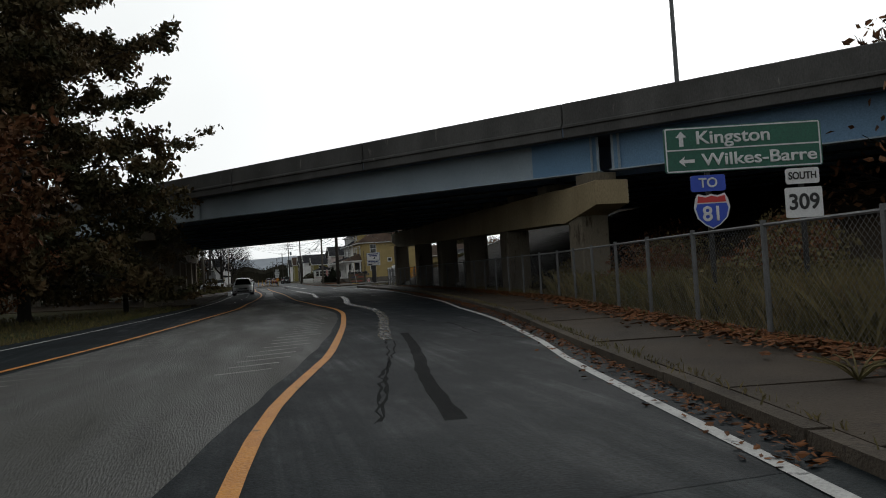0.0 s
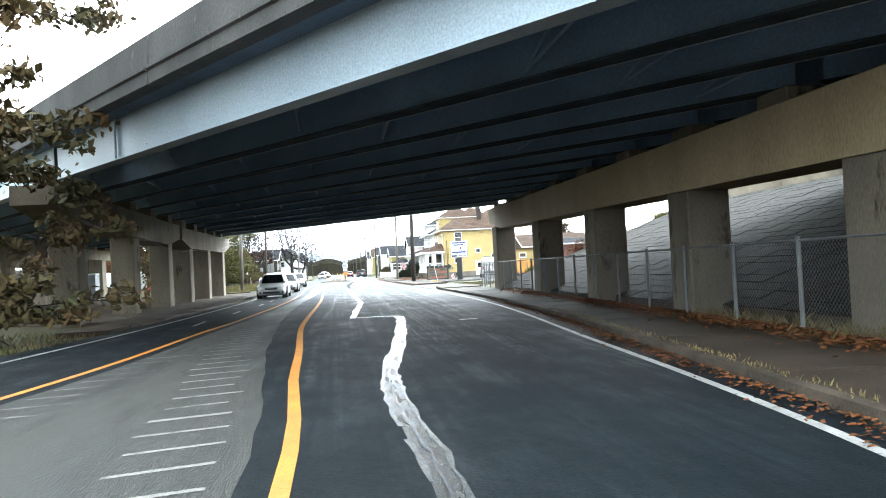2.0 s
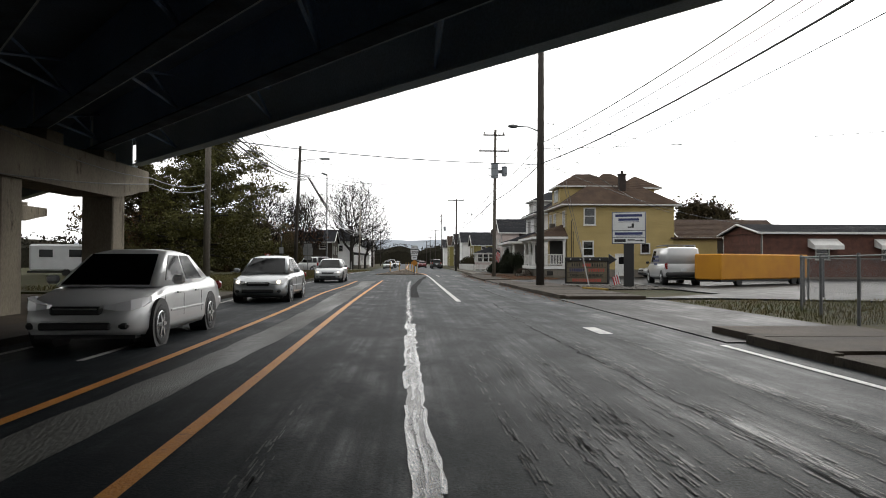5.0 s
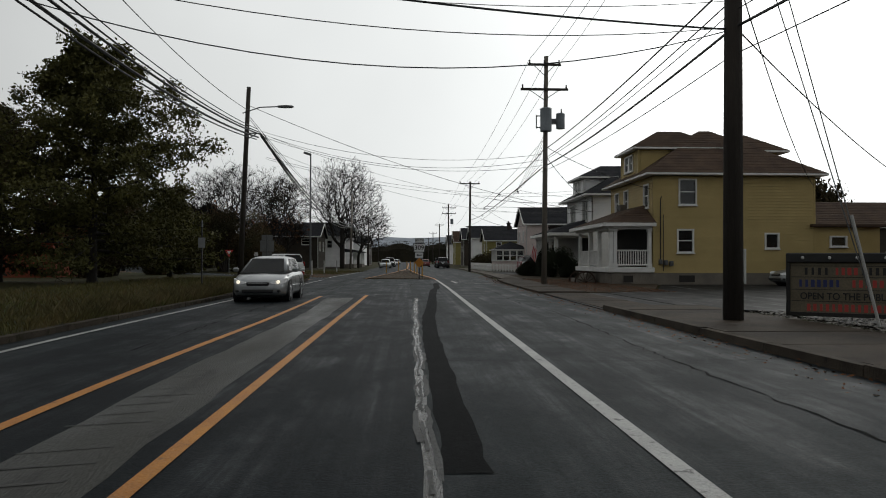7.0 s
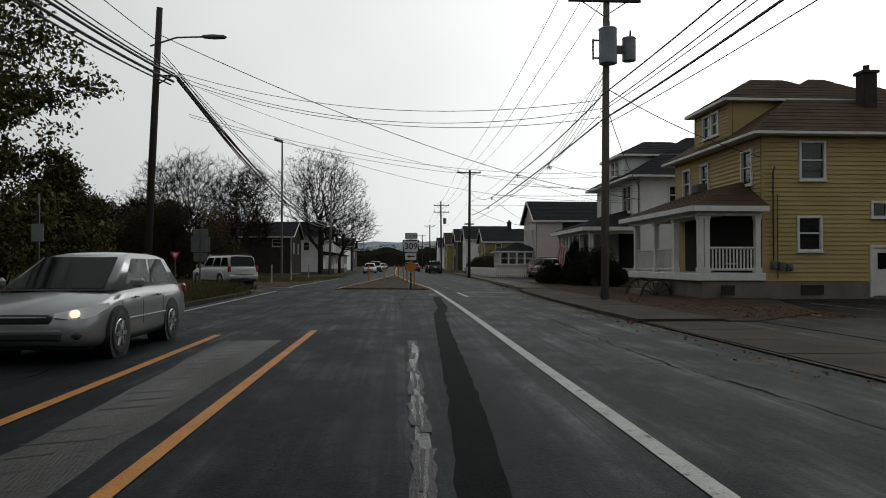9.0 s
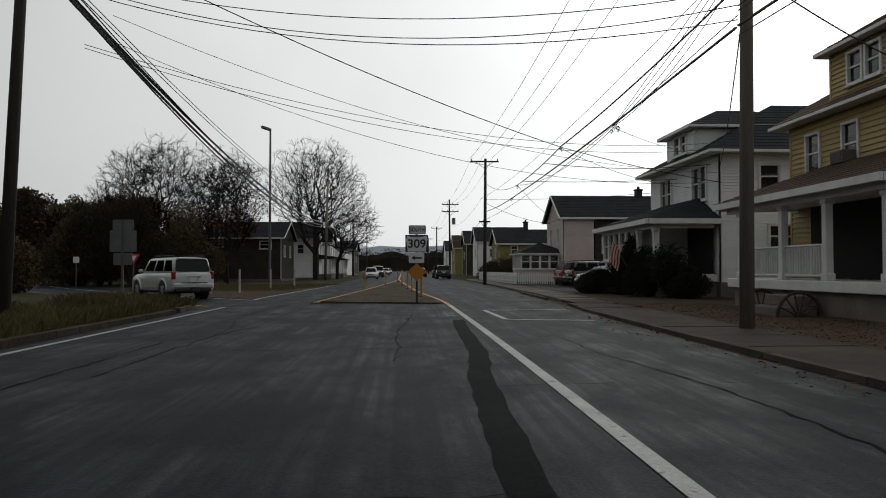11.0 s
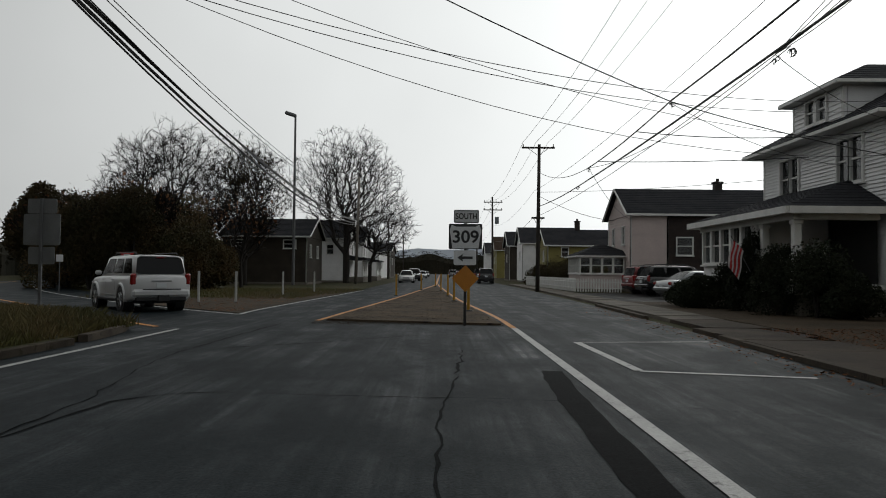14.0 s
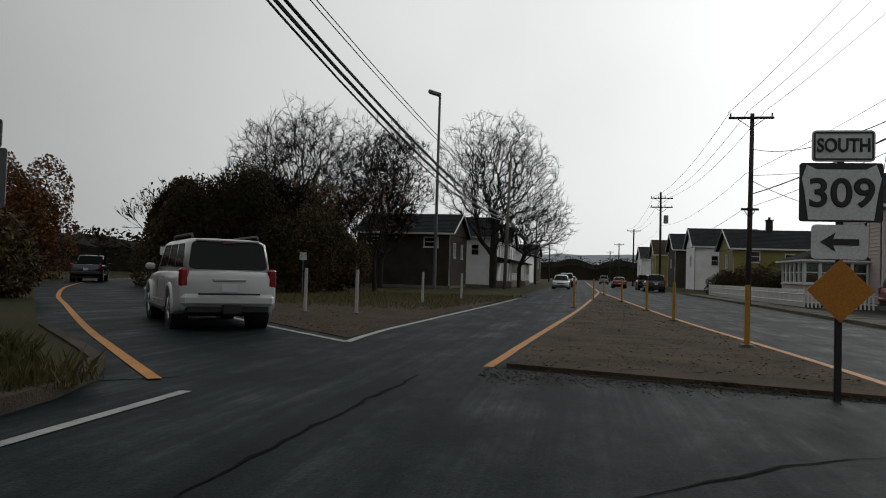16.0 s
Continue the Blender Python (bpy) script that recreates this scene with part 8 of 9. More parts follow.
for k in range(7):
    w = [0.02 * math.sin(j * 1.1 + k * 0.5) for j in range(8)]
    part("stripe", Mesh().add([(0.02 + 0.055 * k + w[j] - 0.02 * j, -0.03, 2.42 - 0.13 * j - 0.06 * k) for j in range(8)] + [(0.075 + 0.055 * k + w[j] - 0.02 * j, 0.0, 2.36 - 0.13 * j - 0.06 * k) for j in range(8)], [(j, j + 1, 9 + j, 8 + j) for j in range(7)]), SIGNRED if k % 2 else SIGNWHITE, fl)

# ---- trees and plants ----
def leaf_mesh(pts, size, rng, material, name, parent, flat=0.0, fold=True):
    """Many small leaf clumps, each a bent pair of faces."""
    n = len(pts)
    P = np.array(pts)
    a = rng.normal(size=(n, 3))
    a /= np.linalg.norm(a, axis=1)[:, None]
    b = np.cross(a, rng.normal(size=(n, 3)))
    b /= np.linalg.norm(b, axis=1)[:, None]
    c = np.cross(a, b)
    s = size * rng.uniform(0.5, 1.3, n)[:, None]
    v = np.stack([P - a * s, P - a * s * 0.1 + b * s * 0.55 + c * s * 0.12, P + a * s, P + a * s * 0.1 - b * s * 0.55 + c * s * 0.12], 1).reshape(-1, 3)
    m = Mesh()
    m.v = [tuple(q) for q in v.tolist()]
    m.f = [f for k in range(n) for f in ((4 * k, 4 * k + 1, 4 * k + 2), (4 * k, 4 * k + 2, 4 * k + 3))]
    return tagged(part(name, m, material, parent), kind="stuff")


def grow(mesh, twigs, p, d, length, r, depth, rng, ends, spread=0.6, lift=0.12, kids=3, tropism=0.0):
    """Branches that fork and taper; ends gathers the places for leaves."""
    n = 4 if depth > 2 else (3 if depth else 2)
    pts, rad, q, dd = [p], [r], p, d
    for k in range(n):
        dd = (dd + Vector((rng.normal(0, 0.13), rng.normal(0, 0.13), rng.normal(0, 0.1) + lift * 0.25))).normalized()
        q = q + dd * (length / n)
        pts.append(q)
        rad.append(r * (1 - 0.45 * (k + 1) / n))
    (mesh if depth > 2 else twigs).tube(pts, rad, 7 if depth > 3 else (5 if depth > 2 else 3), False)
    if depth <= 2:
        ends.extend(pts[1:])
    if depth == 0:
        return
    for k in range(kids + (1 if rng.uniform() < 0.4 else 0)):
        t = rng.uniform(0.45, 1.0) if k else 1.0
        i = min(n, max(1, int(round(t * n))))
        base = pts[i]
        ax = Vector((rng.normal(), rng.normal(), rng.normal() * 0.5)).normalized()
        nd = (dd + ax * spread * rng.uniform(0.6, 1.3) + Vector((0, 0, lift))).normalized()
        grow(mesh, twigs, base, nd, length * rng.uniform(0.62, 0.82), max(0.017, rad[i] * rng.uniform(0.55, 0.75)), depth - 1, rng, ends, spread, lift, kids, tropism)


def tree(x, y, h, seed, leaf=None, leaves=0, size=0.16, depth=6, kids=2, spread=0.62, trunk=0.28, r=0.22, label="", lift=0.12, low=0.0, sway=0.35, z0=0.0, broad=0.85):
    rng = np.random.default_rng(seed)
    t = thing("tree", label, "tree", pose(x, y, z0, 0, 0, 0))
    wood, tw, ends = Mesh(), Mesh(), []
    base = Vector((0, 0, -0.1))
    top = Vector((rng.normal(0, 0.15), rng.normal(0, 0.15), h * trunk))
    wood.tube([(0, 0, -0.1), (0, 0, 0.25), tuple(top * 0.5), tuple(top)], [r * 1.5, r * 1.1, r * 0.95, r * 0.85], 10, False)
    m = 5
    for k in range(m):
        a = 2 * math.pi * (k + rng.uniform(-0.3, 0.3)) / m
        d = Vector((math.cos(a) * spread * 1.1, math.sin(a) * spread * 1.1, 1.0 if k else 1.6)).normalized()
        grow(wood, tw, top * rng.uniform(0.75, 1.0), d, h * 0.27, r * 0.55, depth - 1, rng, ends, spread, lift, kids)
    if low:
        for k in range(int(low)):
            a = rng.uniform(0, 6.28)
            grow(wood, tw, top * rng.uniform(0.5, 0.95), Vector((math.cos(a), math.sin(a), 0.15)).normalized(), h * 0.24, r * 0.35, depth - 2, rng, ends, spread, 0.02, kids)
    # centre the crown over the trunk and bring it to its height and breadth
    E = np.array([tuple(p) for p in ends])
    top_z = E[:, 2].max()
    k = h / top_z
    cx, cy = E[:, 0].mean(), E[:, 1].mean()
    kx = broad * h / 2 / np.percentile(np.hypot(E[:, 0] - cx, E[:, 1] - cy), 95)
    mz = E[:, 2].mean()

    def fit(a, b, c):
        f = min(1.0, max(0.0, c / mz))
        return ((a - cx * f) * (1 + (kx - 1) * f), (b - cy * f) * (1 + (kx - 1) * f), c * k)

    for me in (wood, tw):
        me.v = [fit(*q) for q in me.v]
    part("trunk", wood, BARK, t, smooth=True)
    tagged(part("twig_mass", tw, TWIG, t), kind="stuff")
    if leaf:
        E = np.array([fit(*p) for p in ends])
        idx = rng.integers(0, len(E), leaves)
        leaf_mesh(E[idx] + rng.normal(0, sway, (leaves, 3)) * np.array([1, 1, 0.8]), size, rng, leaf, "crown", t)
    return t


def pin_oak(x, y, h, w, seed, leaf, leaves, size, label, low=0.12, r=0.22, fill=1.0):
    """An oak with one straight trunk and tiers of level limbs, its leaves in clumps along them."""
    rng = np.random.default_rng(seed)
    t = thing("tree", label, "tree", pose(x, y, 0))
    wood, tw, pts = Mesh(), Mesh(), []
    wood.tube([(0, 0, -0.1), (0, 0, 0.3), (0.05, 0.05, h * 0.5), (0.1, 0, h * 0.97)], [r * 1.5, r * 1.1, r * 0.6, 0.02], 10, False)
    n = int(58 * fill)
    for k in range(n):
        f = low + (0.97 - low) * (k + rng.uniform(0, 1)) / n
        a = k * 2.4 + rng.normal(0, 0.3)
        reach = w / 2 * (min(1.0, (1 - f) * 1.75 + 0.16) * min(1.0, 0.75 + f)) * rng.uniform(0.65, 1.12)
        rise = -0.22 + 0.75 * f
        p, dd = Vector((0.05, 0.02, h * f * 0.96)), Vector((math.cos(a), math.sin(a), rise)).normalized()
        limb, rad = [p], [max(0.02, r * 0.42 * (1 - f * 0.8))]
        for j in range(5):
            dd = (dd + Vector((rng.normal(0, 0.12), rng.normal(0, 0.12), rng.normal(0, 0.07)))).normalized()
            p = p + dd * reach / 5
            limb.append(p)
            rad.append(rad[0] * (1 - 0.17 * (j + 1)))
        wood.tube(limb, rad, 5, False)
        for j in range(1, 6):
            for q in range(4):
                e = Vector((rng.normal(), rng.normal(), rng.normal() * 0.45)).normalized()
                e = (e + dd * 0.5).normalized() * reach * rng.uniform(0.12, 0.34)
                tw.tube([limb[j], limb[j] + e * 0.6, limb[j] + e + Vector((0, 0, 0.05))], [0.016, 0.011, 0.005], 3, False)
                pts += [tuple(limb[j] + e * u) for u in (0.45, 0.8, 1.0)]
    part("trunk", wood, BARK, t, smooth=True)
    tagged(part("twig_mass", tw, TWIG, t), kind="stuff")
    P = np.array(pts)
    P = P[rng.integers(0, len(P), leaves)] + rng.normal(0, 0.2, (leaves, 3)) * np.array([1, 1, 0.75])
    leaf_mesh(P[P[:, 2] > 0.5], size, rng, leaf, "crown", t)
    return t


def shrub(x, y, w, h, seed, leaf, n, size, label, name="shrub", category="shrub", z0=0.0, stretch=1.0):
    """A bushy plant: stems from the base and leaves gathered in lobes, thicker at its outside."""
    rng = np.random.default_rng(seed)
    t = thing(name, label, category, pose(x, y, z0))
    st = Mesh()
    lob = []
    for k in range(9):
        a, q = rng.uniform(0, 6.28), rng.uniform(0.05, 0.72)
        lob.append((math.cos(a) * q * w / 2, math.sin(a) * q * w / 2 * stretch, h * rng.uniform(0.3, 0.78) * (1.05 - 0.45 * q), rng.uniform(0.22, 0.38)))
        st.tube([(lob[-1][0] * 0.1, lob[-1][1] * 0.1, -0.05), (lob[-1][0] * 0.5, lob[-1][1] * 0.5, lob[-1][2] * 0.55), lob[-1][:3]], [0.05 * h / 3, 0.035 * h / 3, 0.015], 4, False)
    P = []
    for k in range(n):
        c = lob[rng.integers(0, len(lob))]
        d = rng.normal(size=3)
        d /= np.linalg.norm(d)
        q = rng.uniform(0.45, 1.05) ** 0.5 * c[3]
        P.append((c[0] + d[0] * q * w * 0.85, c[1] + d[1] * q * w * 0.85 * stretch, max(0.03, c[2] + d[2] * q * h * 0.95)))
    tagged(part("stem_mass", st, BARK, t), kind="stuff")
    leaf_mesh(P, size, rng, leaf, "foliage", t)
    return t


# big trees beside the bend
pin_oak(-12.8, -31.0, 17.5, 15.5, 11, LEAFGREEN, 120000, 0.145, "tall oak with dull green and brown autumn leaves", 0.1, 0.26)
pin_oak(-16.5, -42.0, 16.0, 13.5, 12, LEAFRED, 90000, 0.14, "oak with russet autumn leaves beside the road", 0.08, 0.26)
pin_oak(-15.0, -36.5, 10.0, 8.0, 15, LEAFRED, 26000, 0.085, "smaller oak with russet leaves hanging low", 0.1, 0.2, 0.7)
pin_oak(-22.0, -30.0, 13.0, 11.0, 13, LEAFGREEN, 16000, 0.17, "broad oak with dull leaves behind the verge", 0.1, 0.24, 0.7)
# verge trees
pin_oak(-15.6, 47.8, 12.6, 12.0, 21, LEAFOLIVE, 75000, 0.102, "oak with olive and brown leaves on the verge", 0.14, 0.24)
pin_oak(-14.6, 57.0, 5.8, 5.2, 22, LEAFOLIVE, 20000, 0.09, "small oak with brown leaves on the verge", 0.15, 0.16, 0.7)
pin_oak(-21.5, 50.0, 9.5, 9.5, 23, LEAFGREEN, 16000, 0.15, "oak with dull leaves behind the verge", 0.12, 0.22, 0.8)
def bare_tree(x, y, h, w, seed, label, r=0.26, n=1500, fork=0.2, leaf=None, leaves=0, lean=0.0):
    """A bare tree: points in a rounded crown, each joined to the nearest limb, thickened by what it carries."""
    rng = np.random.default_rng(seed)
    t = thing("tree", label, "tree", pose(x, y, 0))
    cz, rz = h * (fork + 1) / 2 + h * 0.02, h * (1 - fork) / 2
    P = rng.normal(size=(n, 3))
    P /= np.linalg.norm(P, axis=1)[:, None]
    P *= rng.uniform(0.05, 1, n)[:, None] ** 0.45
    rag = np.array([0.86 + 0.28 * noise.noise((p[0] * 1.7, p[1] * 1.7, p[2] * 1.7 + seed)) for p in P])
    P *= rag[:, None]
    P = P * np.array([w / 2, w / 2, rz]) + np.array([lean, 0, cz])
    P = P[P[:, 2] > h * fork * 0.9]
    stem = [np.array([0, 0, q * h * fork]) for q in (-0.03, 0.35, 0.7, 1.0)]
    stem += [np.array([lean * 0.3 + rng.normal(0, 0.1), rng.normal(0, 0.1), h * fork + q]) for q in (h * 0.12, h * 0.24)]
    N, par, plen = np.zeros((len(P) * 2 + 10, 3)), [], []
    for k, s in enumerate(stem):
        N[k] = s
        par.append(k - 1)
        plen.append(s[2])
    order = np.argsort(np.linalg.norm((P - stem[3]) * np.array([1, 1, 0.8]), axis=1))
    for k in order:
        p = P[k]
        c = len(par)
        d = np.linalg.norm(N[2:c] - p, axis=1)
        cost = d + 0.42 * np.array(plen[2:c]) + 1.2 * np.maximum(0, N[2:c, 2] - p[2])
        j = int(np.argmin(cost)) + 2
        mid = (N[j] + p) / 2 + rng.normal(0, 0.04, 3) * d[j - 2] + np.array([0, 0, 0.06 * d[j - 2]])
        N[c], N[c + 1] = mid, p
        par += [j, c]
        plen += [plen[j] + d[j - 2] / 2, plen[j] + d[j - 2]]
    c = len(par)
    load = np.ones(c)
    for k in range(c - 1, 0, -1):
        load[par[k]] += load[k]
    rad = np.maximum(0.014, r * (load / load[0]) ** 0.46)
    wood, tw = Mesh(), Mesh()
    for k in range(1, c):
        j = par[k]
        big = rad[k] > 0.035
        (wood if big else tw).tube([tuple(N[j]), tuple(N[k])], [min(rad[j], rad[k] * 1.35), rad[k]], 7 if big else 3, False)
        if not big:
            for _ in range(3):
                e = rng.normal(size=3) + (N[k] - N[j]) / (np.linalg.norm(N[k] - N[j]) + 1e-6) * 2.4
                e *= rng.uniform(0.25, 0.75) / np.linalg.norm(e)
                tw.tube([tuple(N[k]), tuple(N[k] + e)], [0.010, 0.006], 3, False)
    part("trunk", wood, BARK, t, smooth=True)
    tagged(part("twig_mass", tw, TWIG, t), kind="stuff")
    if leaf:
        leaf_mesh(N[rng.integers(c // 4, c, leaves)] + rng.normal(0, 0.15, (leaves, 3)), 0.11, rng, leaf, "crown", t)
    return t


# bare trees by the houses
bare_tree(-22.4, 104, 14.2, 12.4, 31, "bare spreading tree with fine twigs", 0.28, 2100, 0.16)
bare_tree(-16.4, 106.5, 13.4, 8.6, 32, "nearly bare upright tree with last dark leaves", 0.24, 1700, 0.15, LEAFDARK, 2600)
bare_tree(-9.7, 123.5, 17.8, 13.8, 33, "large bare maple at the roadside", 0.38, 2300, 0.17)
bare_tree(-7.6, 129, 10.5, 10.0, 34, "bare tree leaning over the street", 0.22, 900, 0.2, lean=1.5)
bare_tree(-29.5, 112, 10.0, 8.5, 35, "bare tree behind the thicket", 0.22, 900, 0.2)
tree(25, 70, 8.0, 36, LEAFDARK, 6000, 0.2, 5, 3, 0.55, 0.2, 0.2, "dark tree behind the houses", low=3)
tree(36, 74, 9.0, 37, LEAFDARK, 9000, 0.2, 5, 3, 0.55, 0.15, 0.22, "dark leafy tree behind the yard", low=4)
# thicket of dark trees beside the slip road
TH = [(-24.0, 91, 5, 5.4), (-21.5, 89, 5.4, 6.4), (-18.8, 88.5, 5.6, 6.8), (-16.6, 90, 4.8, 6.2), (-27, 97, 5.4, 6.2), (-21, 95, 6, 7.0), (-17.4, 96, 5, 6.4), (-30, 104, 5.6, 5.4), (-34.5, 112, 5.6, 5.2), (-15.3, 92.5, 3.6, 3.6), (-31, 114, 7, 8.5), (-35, 126, 8, 10.5), (-37, 138, 8, 11.5), (-30, 124, 7, 9.5), (-50, 136, 8.5, 11.5), (-40, 97, 6.4, 9.7), (-49, 150, 9, 12.5), (-56, 148, 10, 13.5), (-53, 154, 10, 13.5), (-60, 158, 10, 14.5), (-47, 162, 10, 14), (-57, 168, 10, 15), (-21.5, 66, 5, 4), (-20, 60, 4, 3.2), (-19, 70, 4, 3.5)]
for k, (x, y, w, h) in enumerate(TH):
    shrub(x, y, w, h, 50 + k, LEAFRED if k == 15 else (LEAFDARK if k % 3 else LEAFGREEN), 17000, 0.085 if w < 6.3 else (0.13 if k == 15 else 0.23), "dense dark autumn thicket tree beside the slip road", "thicket_tree", "tree")
for k in range(5):
    tree(-26.5 + 3.3 * k, 94 + 1.5 * (k % 2), 6.9 + 0.5 * (k % 3), 70 + k, LEAFRED, 250, 0.14, 5, 3, 0.5, 0.25, 0.12, "thin bare sapling rising from the thicket")
# evergreen bushes in front of the white house
for k, (x, y, w, h) in enumerate(((11.4, 67.0, 1.5, 2.75), (10.6, 69.4, 2.0, 1.25), (11.6, 65.4, 2.0, 2.2), (11.9, 63.6, 2.8, 2.1), (10.5, 71.0, 1.8, 1.0), (12.6, 62.8, 1.9, 1.6), (11.4, 64.9, 2.0, 2.4), (11.7, 68.8, 1.9, 1.9))):
    shrub(x, y, w, h, 90 + k, LEAFEVER, 11000, 0.045, "clipped dark evergreen bush by the white porch")
shrub(10.6, 118, 3.2, 2.2, 98, LEAFDARK, 1800, 0.1, "dark rounded bush by the picket fence")
shrub(11.0, 112, 3.0, 2.4, 99, LEAFDARK, 1800, 0.1, "dark rounded bush by the picket fence")
for k, (x, y, w, h) in enumerate(((11.6, 103.5, 3, 2.2), (12.6, 108, 3.4, 2.8), (12.2, 115, 4, 3.2), (11.8, 121, 3.6, 2.6))):
    shrub(x, y, w, h, 140 + k, LEAFDARK, 5000, 0.06, "dark rounded bush behind the picket fence")
# brush behind the chain-link fence
for k in range(11):
    y = -63 + 2.4 * k
    shrub(along(FENCE, y) + 2.6 + 1.6 * (k % 3), y, 3.4, 1.5 + 0.5 * (k % 3), 110 + k, BRUSH if k % 2 else LEAFRED, 3500, 0.05, "tangled brown brush behind the chain-link fence")
for k, (x, y) in enumerate(((12, -56), (14.5, -52), (17, -55), (15, -60), (19, -50))):
    tree(x, y, 5.2 + 0.6 * (k % 3), 130 + k, LEAFRED, 1600, 0.13, 5, 3, 0.55, 0.15, 0.1, "thin sapling with russet leaves behind the fence", low=3, z0=bank_z(x, y) - 0.1)
# far woods closing the view
rng = np.random.default_rng(5)
fw = []
holder = thing("far_woods", "dark wood edge far behind the houses", "woods", kind="stuff")
ridge = Mesh()
for run in ([(-95 + 2.5 * k, 425 + 6 * noise.noise((k * 0.3, 1, 1))) for k in range(80)], [(-74 - 8 * noise.noise((k * 0.3, 4, 1)), 20 + 4 * k) for k in range(66)]):
    hs = [(9.5 if run[0][1] > 100 else 5.2) + 3.6 * noise.noise((k * 0.21, 2.0, run[0][1])) + 1.3 * noise.noise((k * 0.83, 6.0, 0)) for k in range(len(run))]
    n = len(run)
    o = (0, 9) if run[0][1] > 100 else (-9, 0)
    ridge.add([(x, y, -0.5) for x, y in run] + [(x, y, h * 0.7) for (x, y), h in zip(run, hs)] + [(x + o[0] * 0.4, y + o[1] * 0.4, h) for (x, y), h in zip(run, hs)] + [(x + o[0], y + o[1], -0.5) for x, y in run], [(r * n + k, r * n + k + 1, (r + 1) * n + k + 1, (r + 1) * n + k) for r in range(3) for k in range(n - 1)])
    for (x, y), h in zip(run, hs):
        for k in range(70):
            fw.append((x + rng.normal(0, 2), y + rng.normal(0, 2), h * min(1.12, 0.2 + 0.95 * rng.uniform() ** 0.5)))
part("wood_mass", ridge, FARWOOD, holder)
leaf_mesh(fw, 0.45, rng, FARWOOD, "foliage", holder)

# grass blades and weeds on the verge
def blades(name, label, area, n, h, material, seed, z=0.08):
    rng = np.random.default_rng(seed)
    m = Mesh()
    for k in range(n):
        x, y = area(rng)
        a, hh, w = rng.uniform(0, 6.28), h * rng.uniform(0.4, 1.3), 0.008
        dx, dy = math.cos(a), math.sin(a)
        b = rng.normal(0, 0.35, 2) * hh
        m.add([(x - dx * w, y - dy * w, z), (x + dx * w, y + dy * w, z), (x + b[0] * 0.4 + dx * w * 0.6, y + b[1] * 0.4 + dy * w * 0.6, z + hh * 0.6), (x + b[0], y + b[1], z + hh)], [(0, 1, 2), (0, 2, 3)])
    solid(name, m, material, label, "grass", kind="stuff")


blades("verge_grass", "long ragged grass on the verge", lambda g: (-5.9 - 9 * g.uniform() ** 1.6, 17 + 41 * g.uniform()), 30000, 0.2, BLADE, 1)
blades("verge_weeds", "dry brown weeds along the verge kerb", lambda g: (-5.95 - 2.2 * g.uniform() ** 2, 24 + 34 * g.uniform()), 6000, 0.3, WEED, 2)
blades("nose_weeds", "tufts of dry weeds at the verge corner", lambda g: (lambda s: (-6.5 - 3.5 * s - 0.8 * g.uniform(), 57.9 + 2.3 * s - 2.5 * g.uniform() ** 2))(g.uniform()), 6000, 0.34, WEED, 3)
blades("gore_grass", "short rough grass behind the marker posts", lambda g: (lambda y: (-15.5 + (y - 75) * 0.1 + 9.5 * g.uniform(), y))(75 + 18 * g.uniform()), 9000, 0.16, BLADE, 9, 0.0)
blades("bend_grass", "short dull grass beside the bend", lambda g: (lambda y: (along(EDGE_L, y) - 0.3 - 9 * g.uniform() ** 1.5, y))(-56 + 32 * g.uniform()), 9000, 0.14, BLADE, 4, -0.03)
blades("patch_grass", "short grass patch by the fence", lambda g: (9.2 + 8 * g.uniform(), 2 + 9 * g.uniform()), 5000, 0.12, BLADE, 6, 0.0)
blades("fence_weeds", "dead weeds along the foot of the fence", lambda g: (lambda y: (along(FENCE, y) + g.normal(0.35, 0.3), y))(-65 + 33 * g.uniform()), 5000, 0.18, WEED, 7, 0.06)


blades("bank_grass", "tall dry grass behind the fence", lambda g: (lambda y: (along(FENCE, y) + 0.4 + 5 * g.uniform(), y))(-66 + 22 * g.uniform()), 9000, 0.75, WEED, 8, -0.03)


def scatter(name, label, area, n, size, material, seed, z):
    rng = np.random.default_rng(seed)
    m = Mesh()
    for k in range(n):
        x, y = area(rng)
        a, s, t = rng.uniform(0, 6.28), size * rng.uniform(0.5, 1.4), rng.uniform(-0.4, 0.4)
        c, q = math.cos(a) * s, math.sin(a) * s
        zz = z + rng.uniform(0.003, 0.03)
        m.add([(x - c, y - q, zz), (x + q * 0.5, y - c * 0.5, zz + s * t), (x + c, y + q, zz + 0.01), (x - q * 0.5, y + c * 0.5, zz + s * 0.3)], [(0, 1, 2, 3)])
    solid(name, m, material, label, "leaf litter", kind="stuff")


scatter("leaf_litter_fence", "drift of russet leaves along the fence", lambda g: (lambda y: (along(FENCE, y) - abs(g.normal(0, 0.38)) + 0.1, y))(-65 + 52 * g.uniform() ** 1.3), 15000, 0.05, LITTER, 11, 0.135)
scatter("leaf_litter_kerb", "scattered leaves in the gutter", lambda g: (lambda y: (along(KERB_R, y) - abs(g.normal(0.05, 0.18)), y))(-64 + 45 * g.uniform()), 4200, 0.032, LITTER, 12, 0.0)
scatter("leaf_litter_yard", "brown leaves by the porch and pavement", lambda g: (7.9 + 3.8 * g.uniform(), 39 + 20 * g.uniform()), 15000, 0.027, LITTER, 13, 0.03)
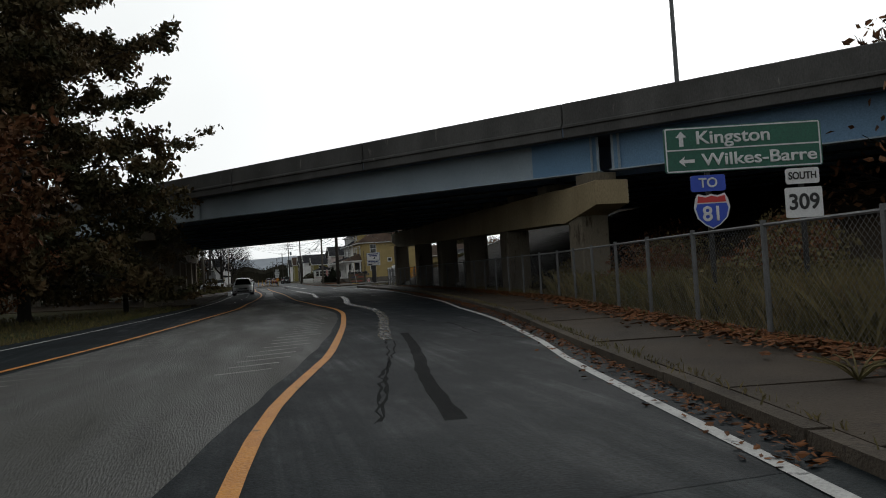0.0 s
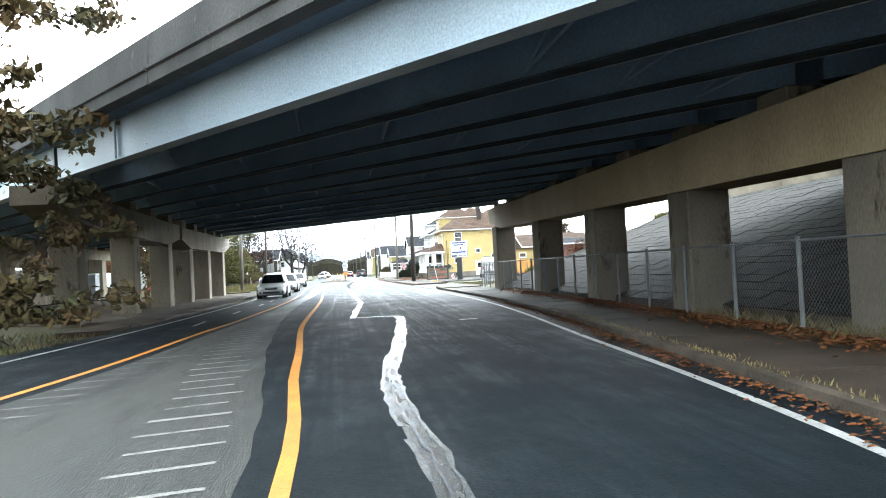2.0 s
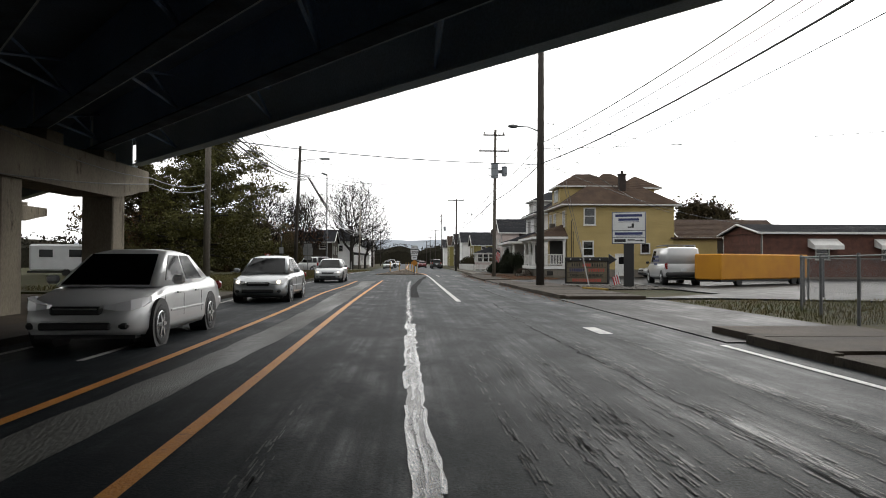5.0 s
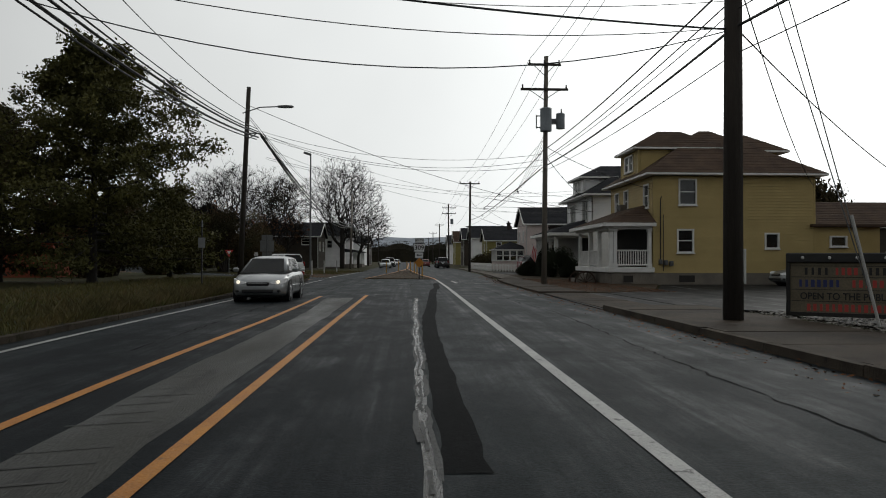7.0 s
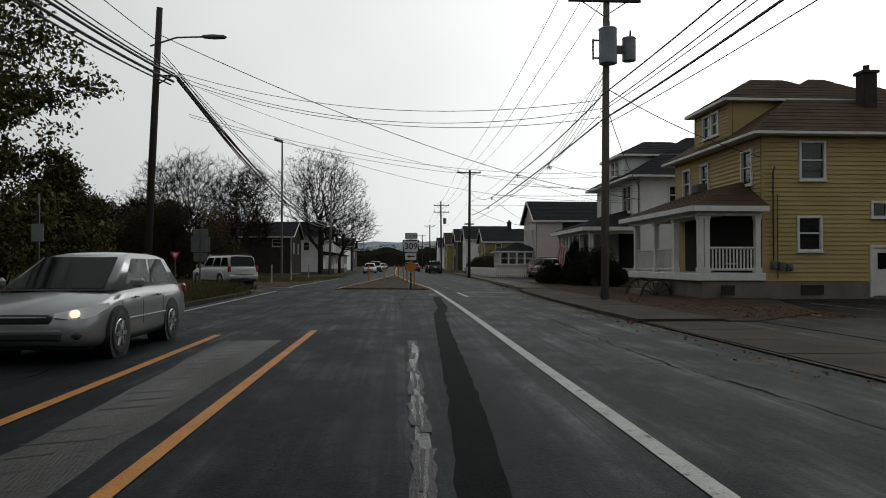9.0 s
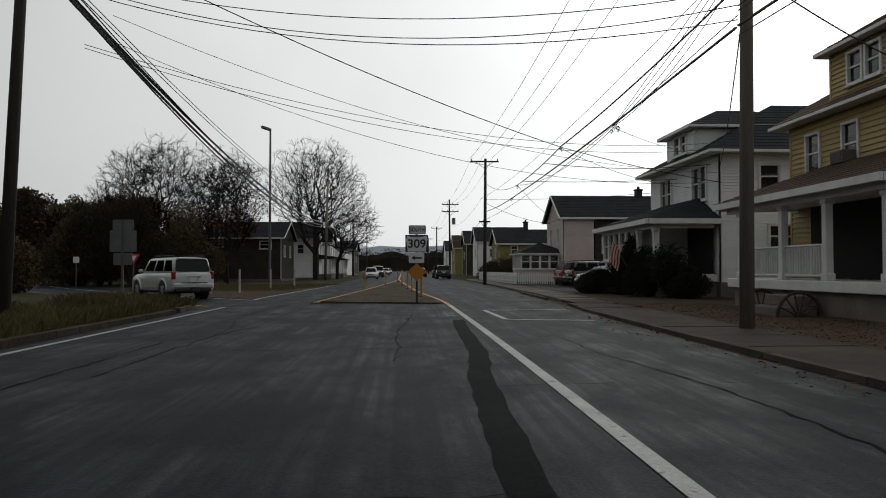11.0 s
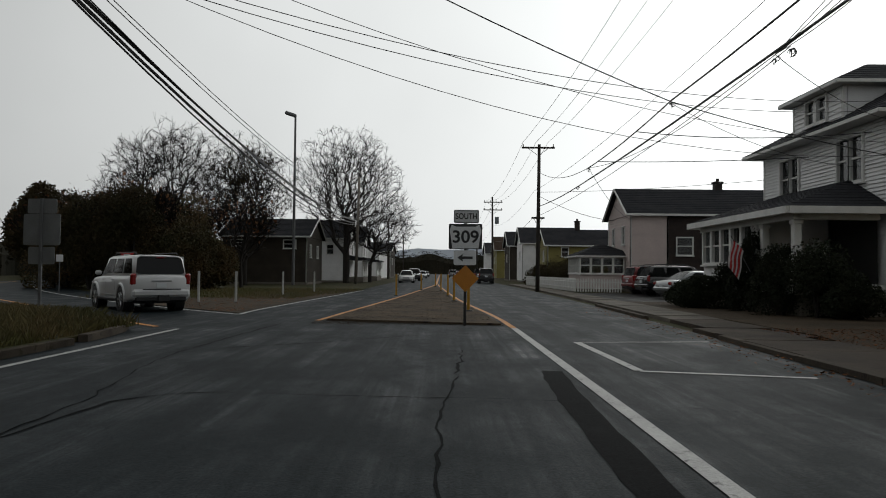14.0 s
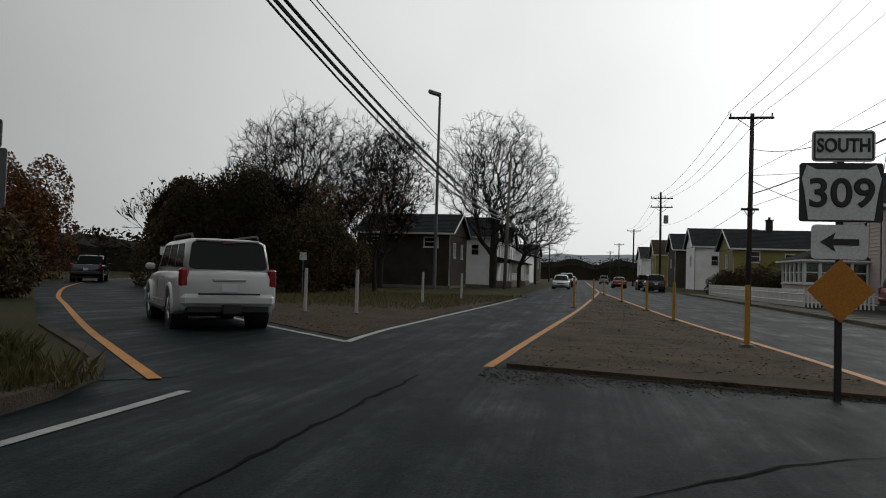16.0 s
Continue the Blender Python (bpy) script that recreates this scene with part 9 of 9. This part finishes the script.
scatter("gravel_patch", "pale gravel round the sign post", lambda g: (8.7 + 4.6 * g.uniform(), 20.5 + 7 * g.uniform()), 3500, 0.05, GRAVEL, 14, 0.03)
scatter("road_grit", "fine grit and leaves on the road edge", lambda g: (lambda y: (along(KERB_R, y) - abs(g.normal(0.0, 0.35)), y))(10 + 60 * g.uniform()), 1800, 0.03, LITTER, 15, 0.0)
scatter("gore_litter", "brown leaves and grit on the corner between the roads", lambda g: (lambda y: (-5.7 - (0.4 + (min(y, 70.5) - 64.5) * 0.75) * g.uniform(), y))(65 + 14 * g.uniform()), 1300, 0.028, LITTER, 17, 0.012)
scatter("nose_grit", "grit and broken asphalt round the island nose", lambda g: (-2.5 + 4.8 * g.uniform(), 60.35 + g.normal(0, 0.4)), 3000, 0.018, DIRT, 16, 0.0)
blades("kerb_weeds", "dry tufts in the joint behind the kerb", lambda g: (lambda y: (along(KERB_R, y) + g.normal(0.2, 0.06), y))(-64 + 34 * g.uniform() + 2 * g.normal()), 1500, 0.06, WEED, 21, 0.085)
scatter("island_grit", "grit and leaf scraps on the traffic island", lambda g: (lambda y: (along(ISL_L, y) + 0.3 + (along(ISL_R, y) - along(ISL_L, y) - 0.6) * g.uniform(), y))(61 + 30 * g.uniform() ** 1.5), 2600, 0.022, DIRT, 31, 0.052)
# a weed growing from the pavement joint
wd = thing("pavement_weed", "ragged dead weed growing from the pavement joint", "weed", pose(1.35, -62.5, 0.1))
m = Mesh()
for k in range(14):
    a = k * 2.4
    m.tube([(0, 0, 0), (0.15 * math.cos(a), 0.15 * math.sin(a), 0.12), (0.38 * math.cos(a), 0.38 * math.sin(a), 0.14 + 0.02 * (k % 5))], [0.012, 0.01, 0.004], 4, False)
part("stem", m, WEED, wd)

# grass and small bushes along the grassed edge of the embankment
for k in range(9):
    x = 11.0 + 1.25 * k
    shrub(x, BEND + 0.75 + 0.5 * (k % 2), 1.5 + 0.3 * (k % 3), 0.55 + 0.22 * (k % 3), 160 + k, (LEAFOLIVE, BRUSH, LEAFRED)[k % 3], 1800, 0.04, "ragged low bush on the edge of the embankment", z0=bank_z(x, BEND) - 0.35)
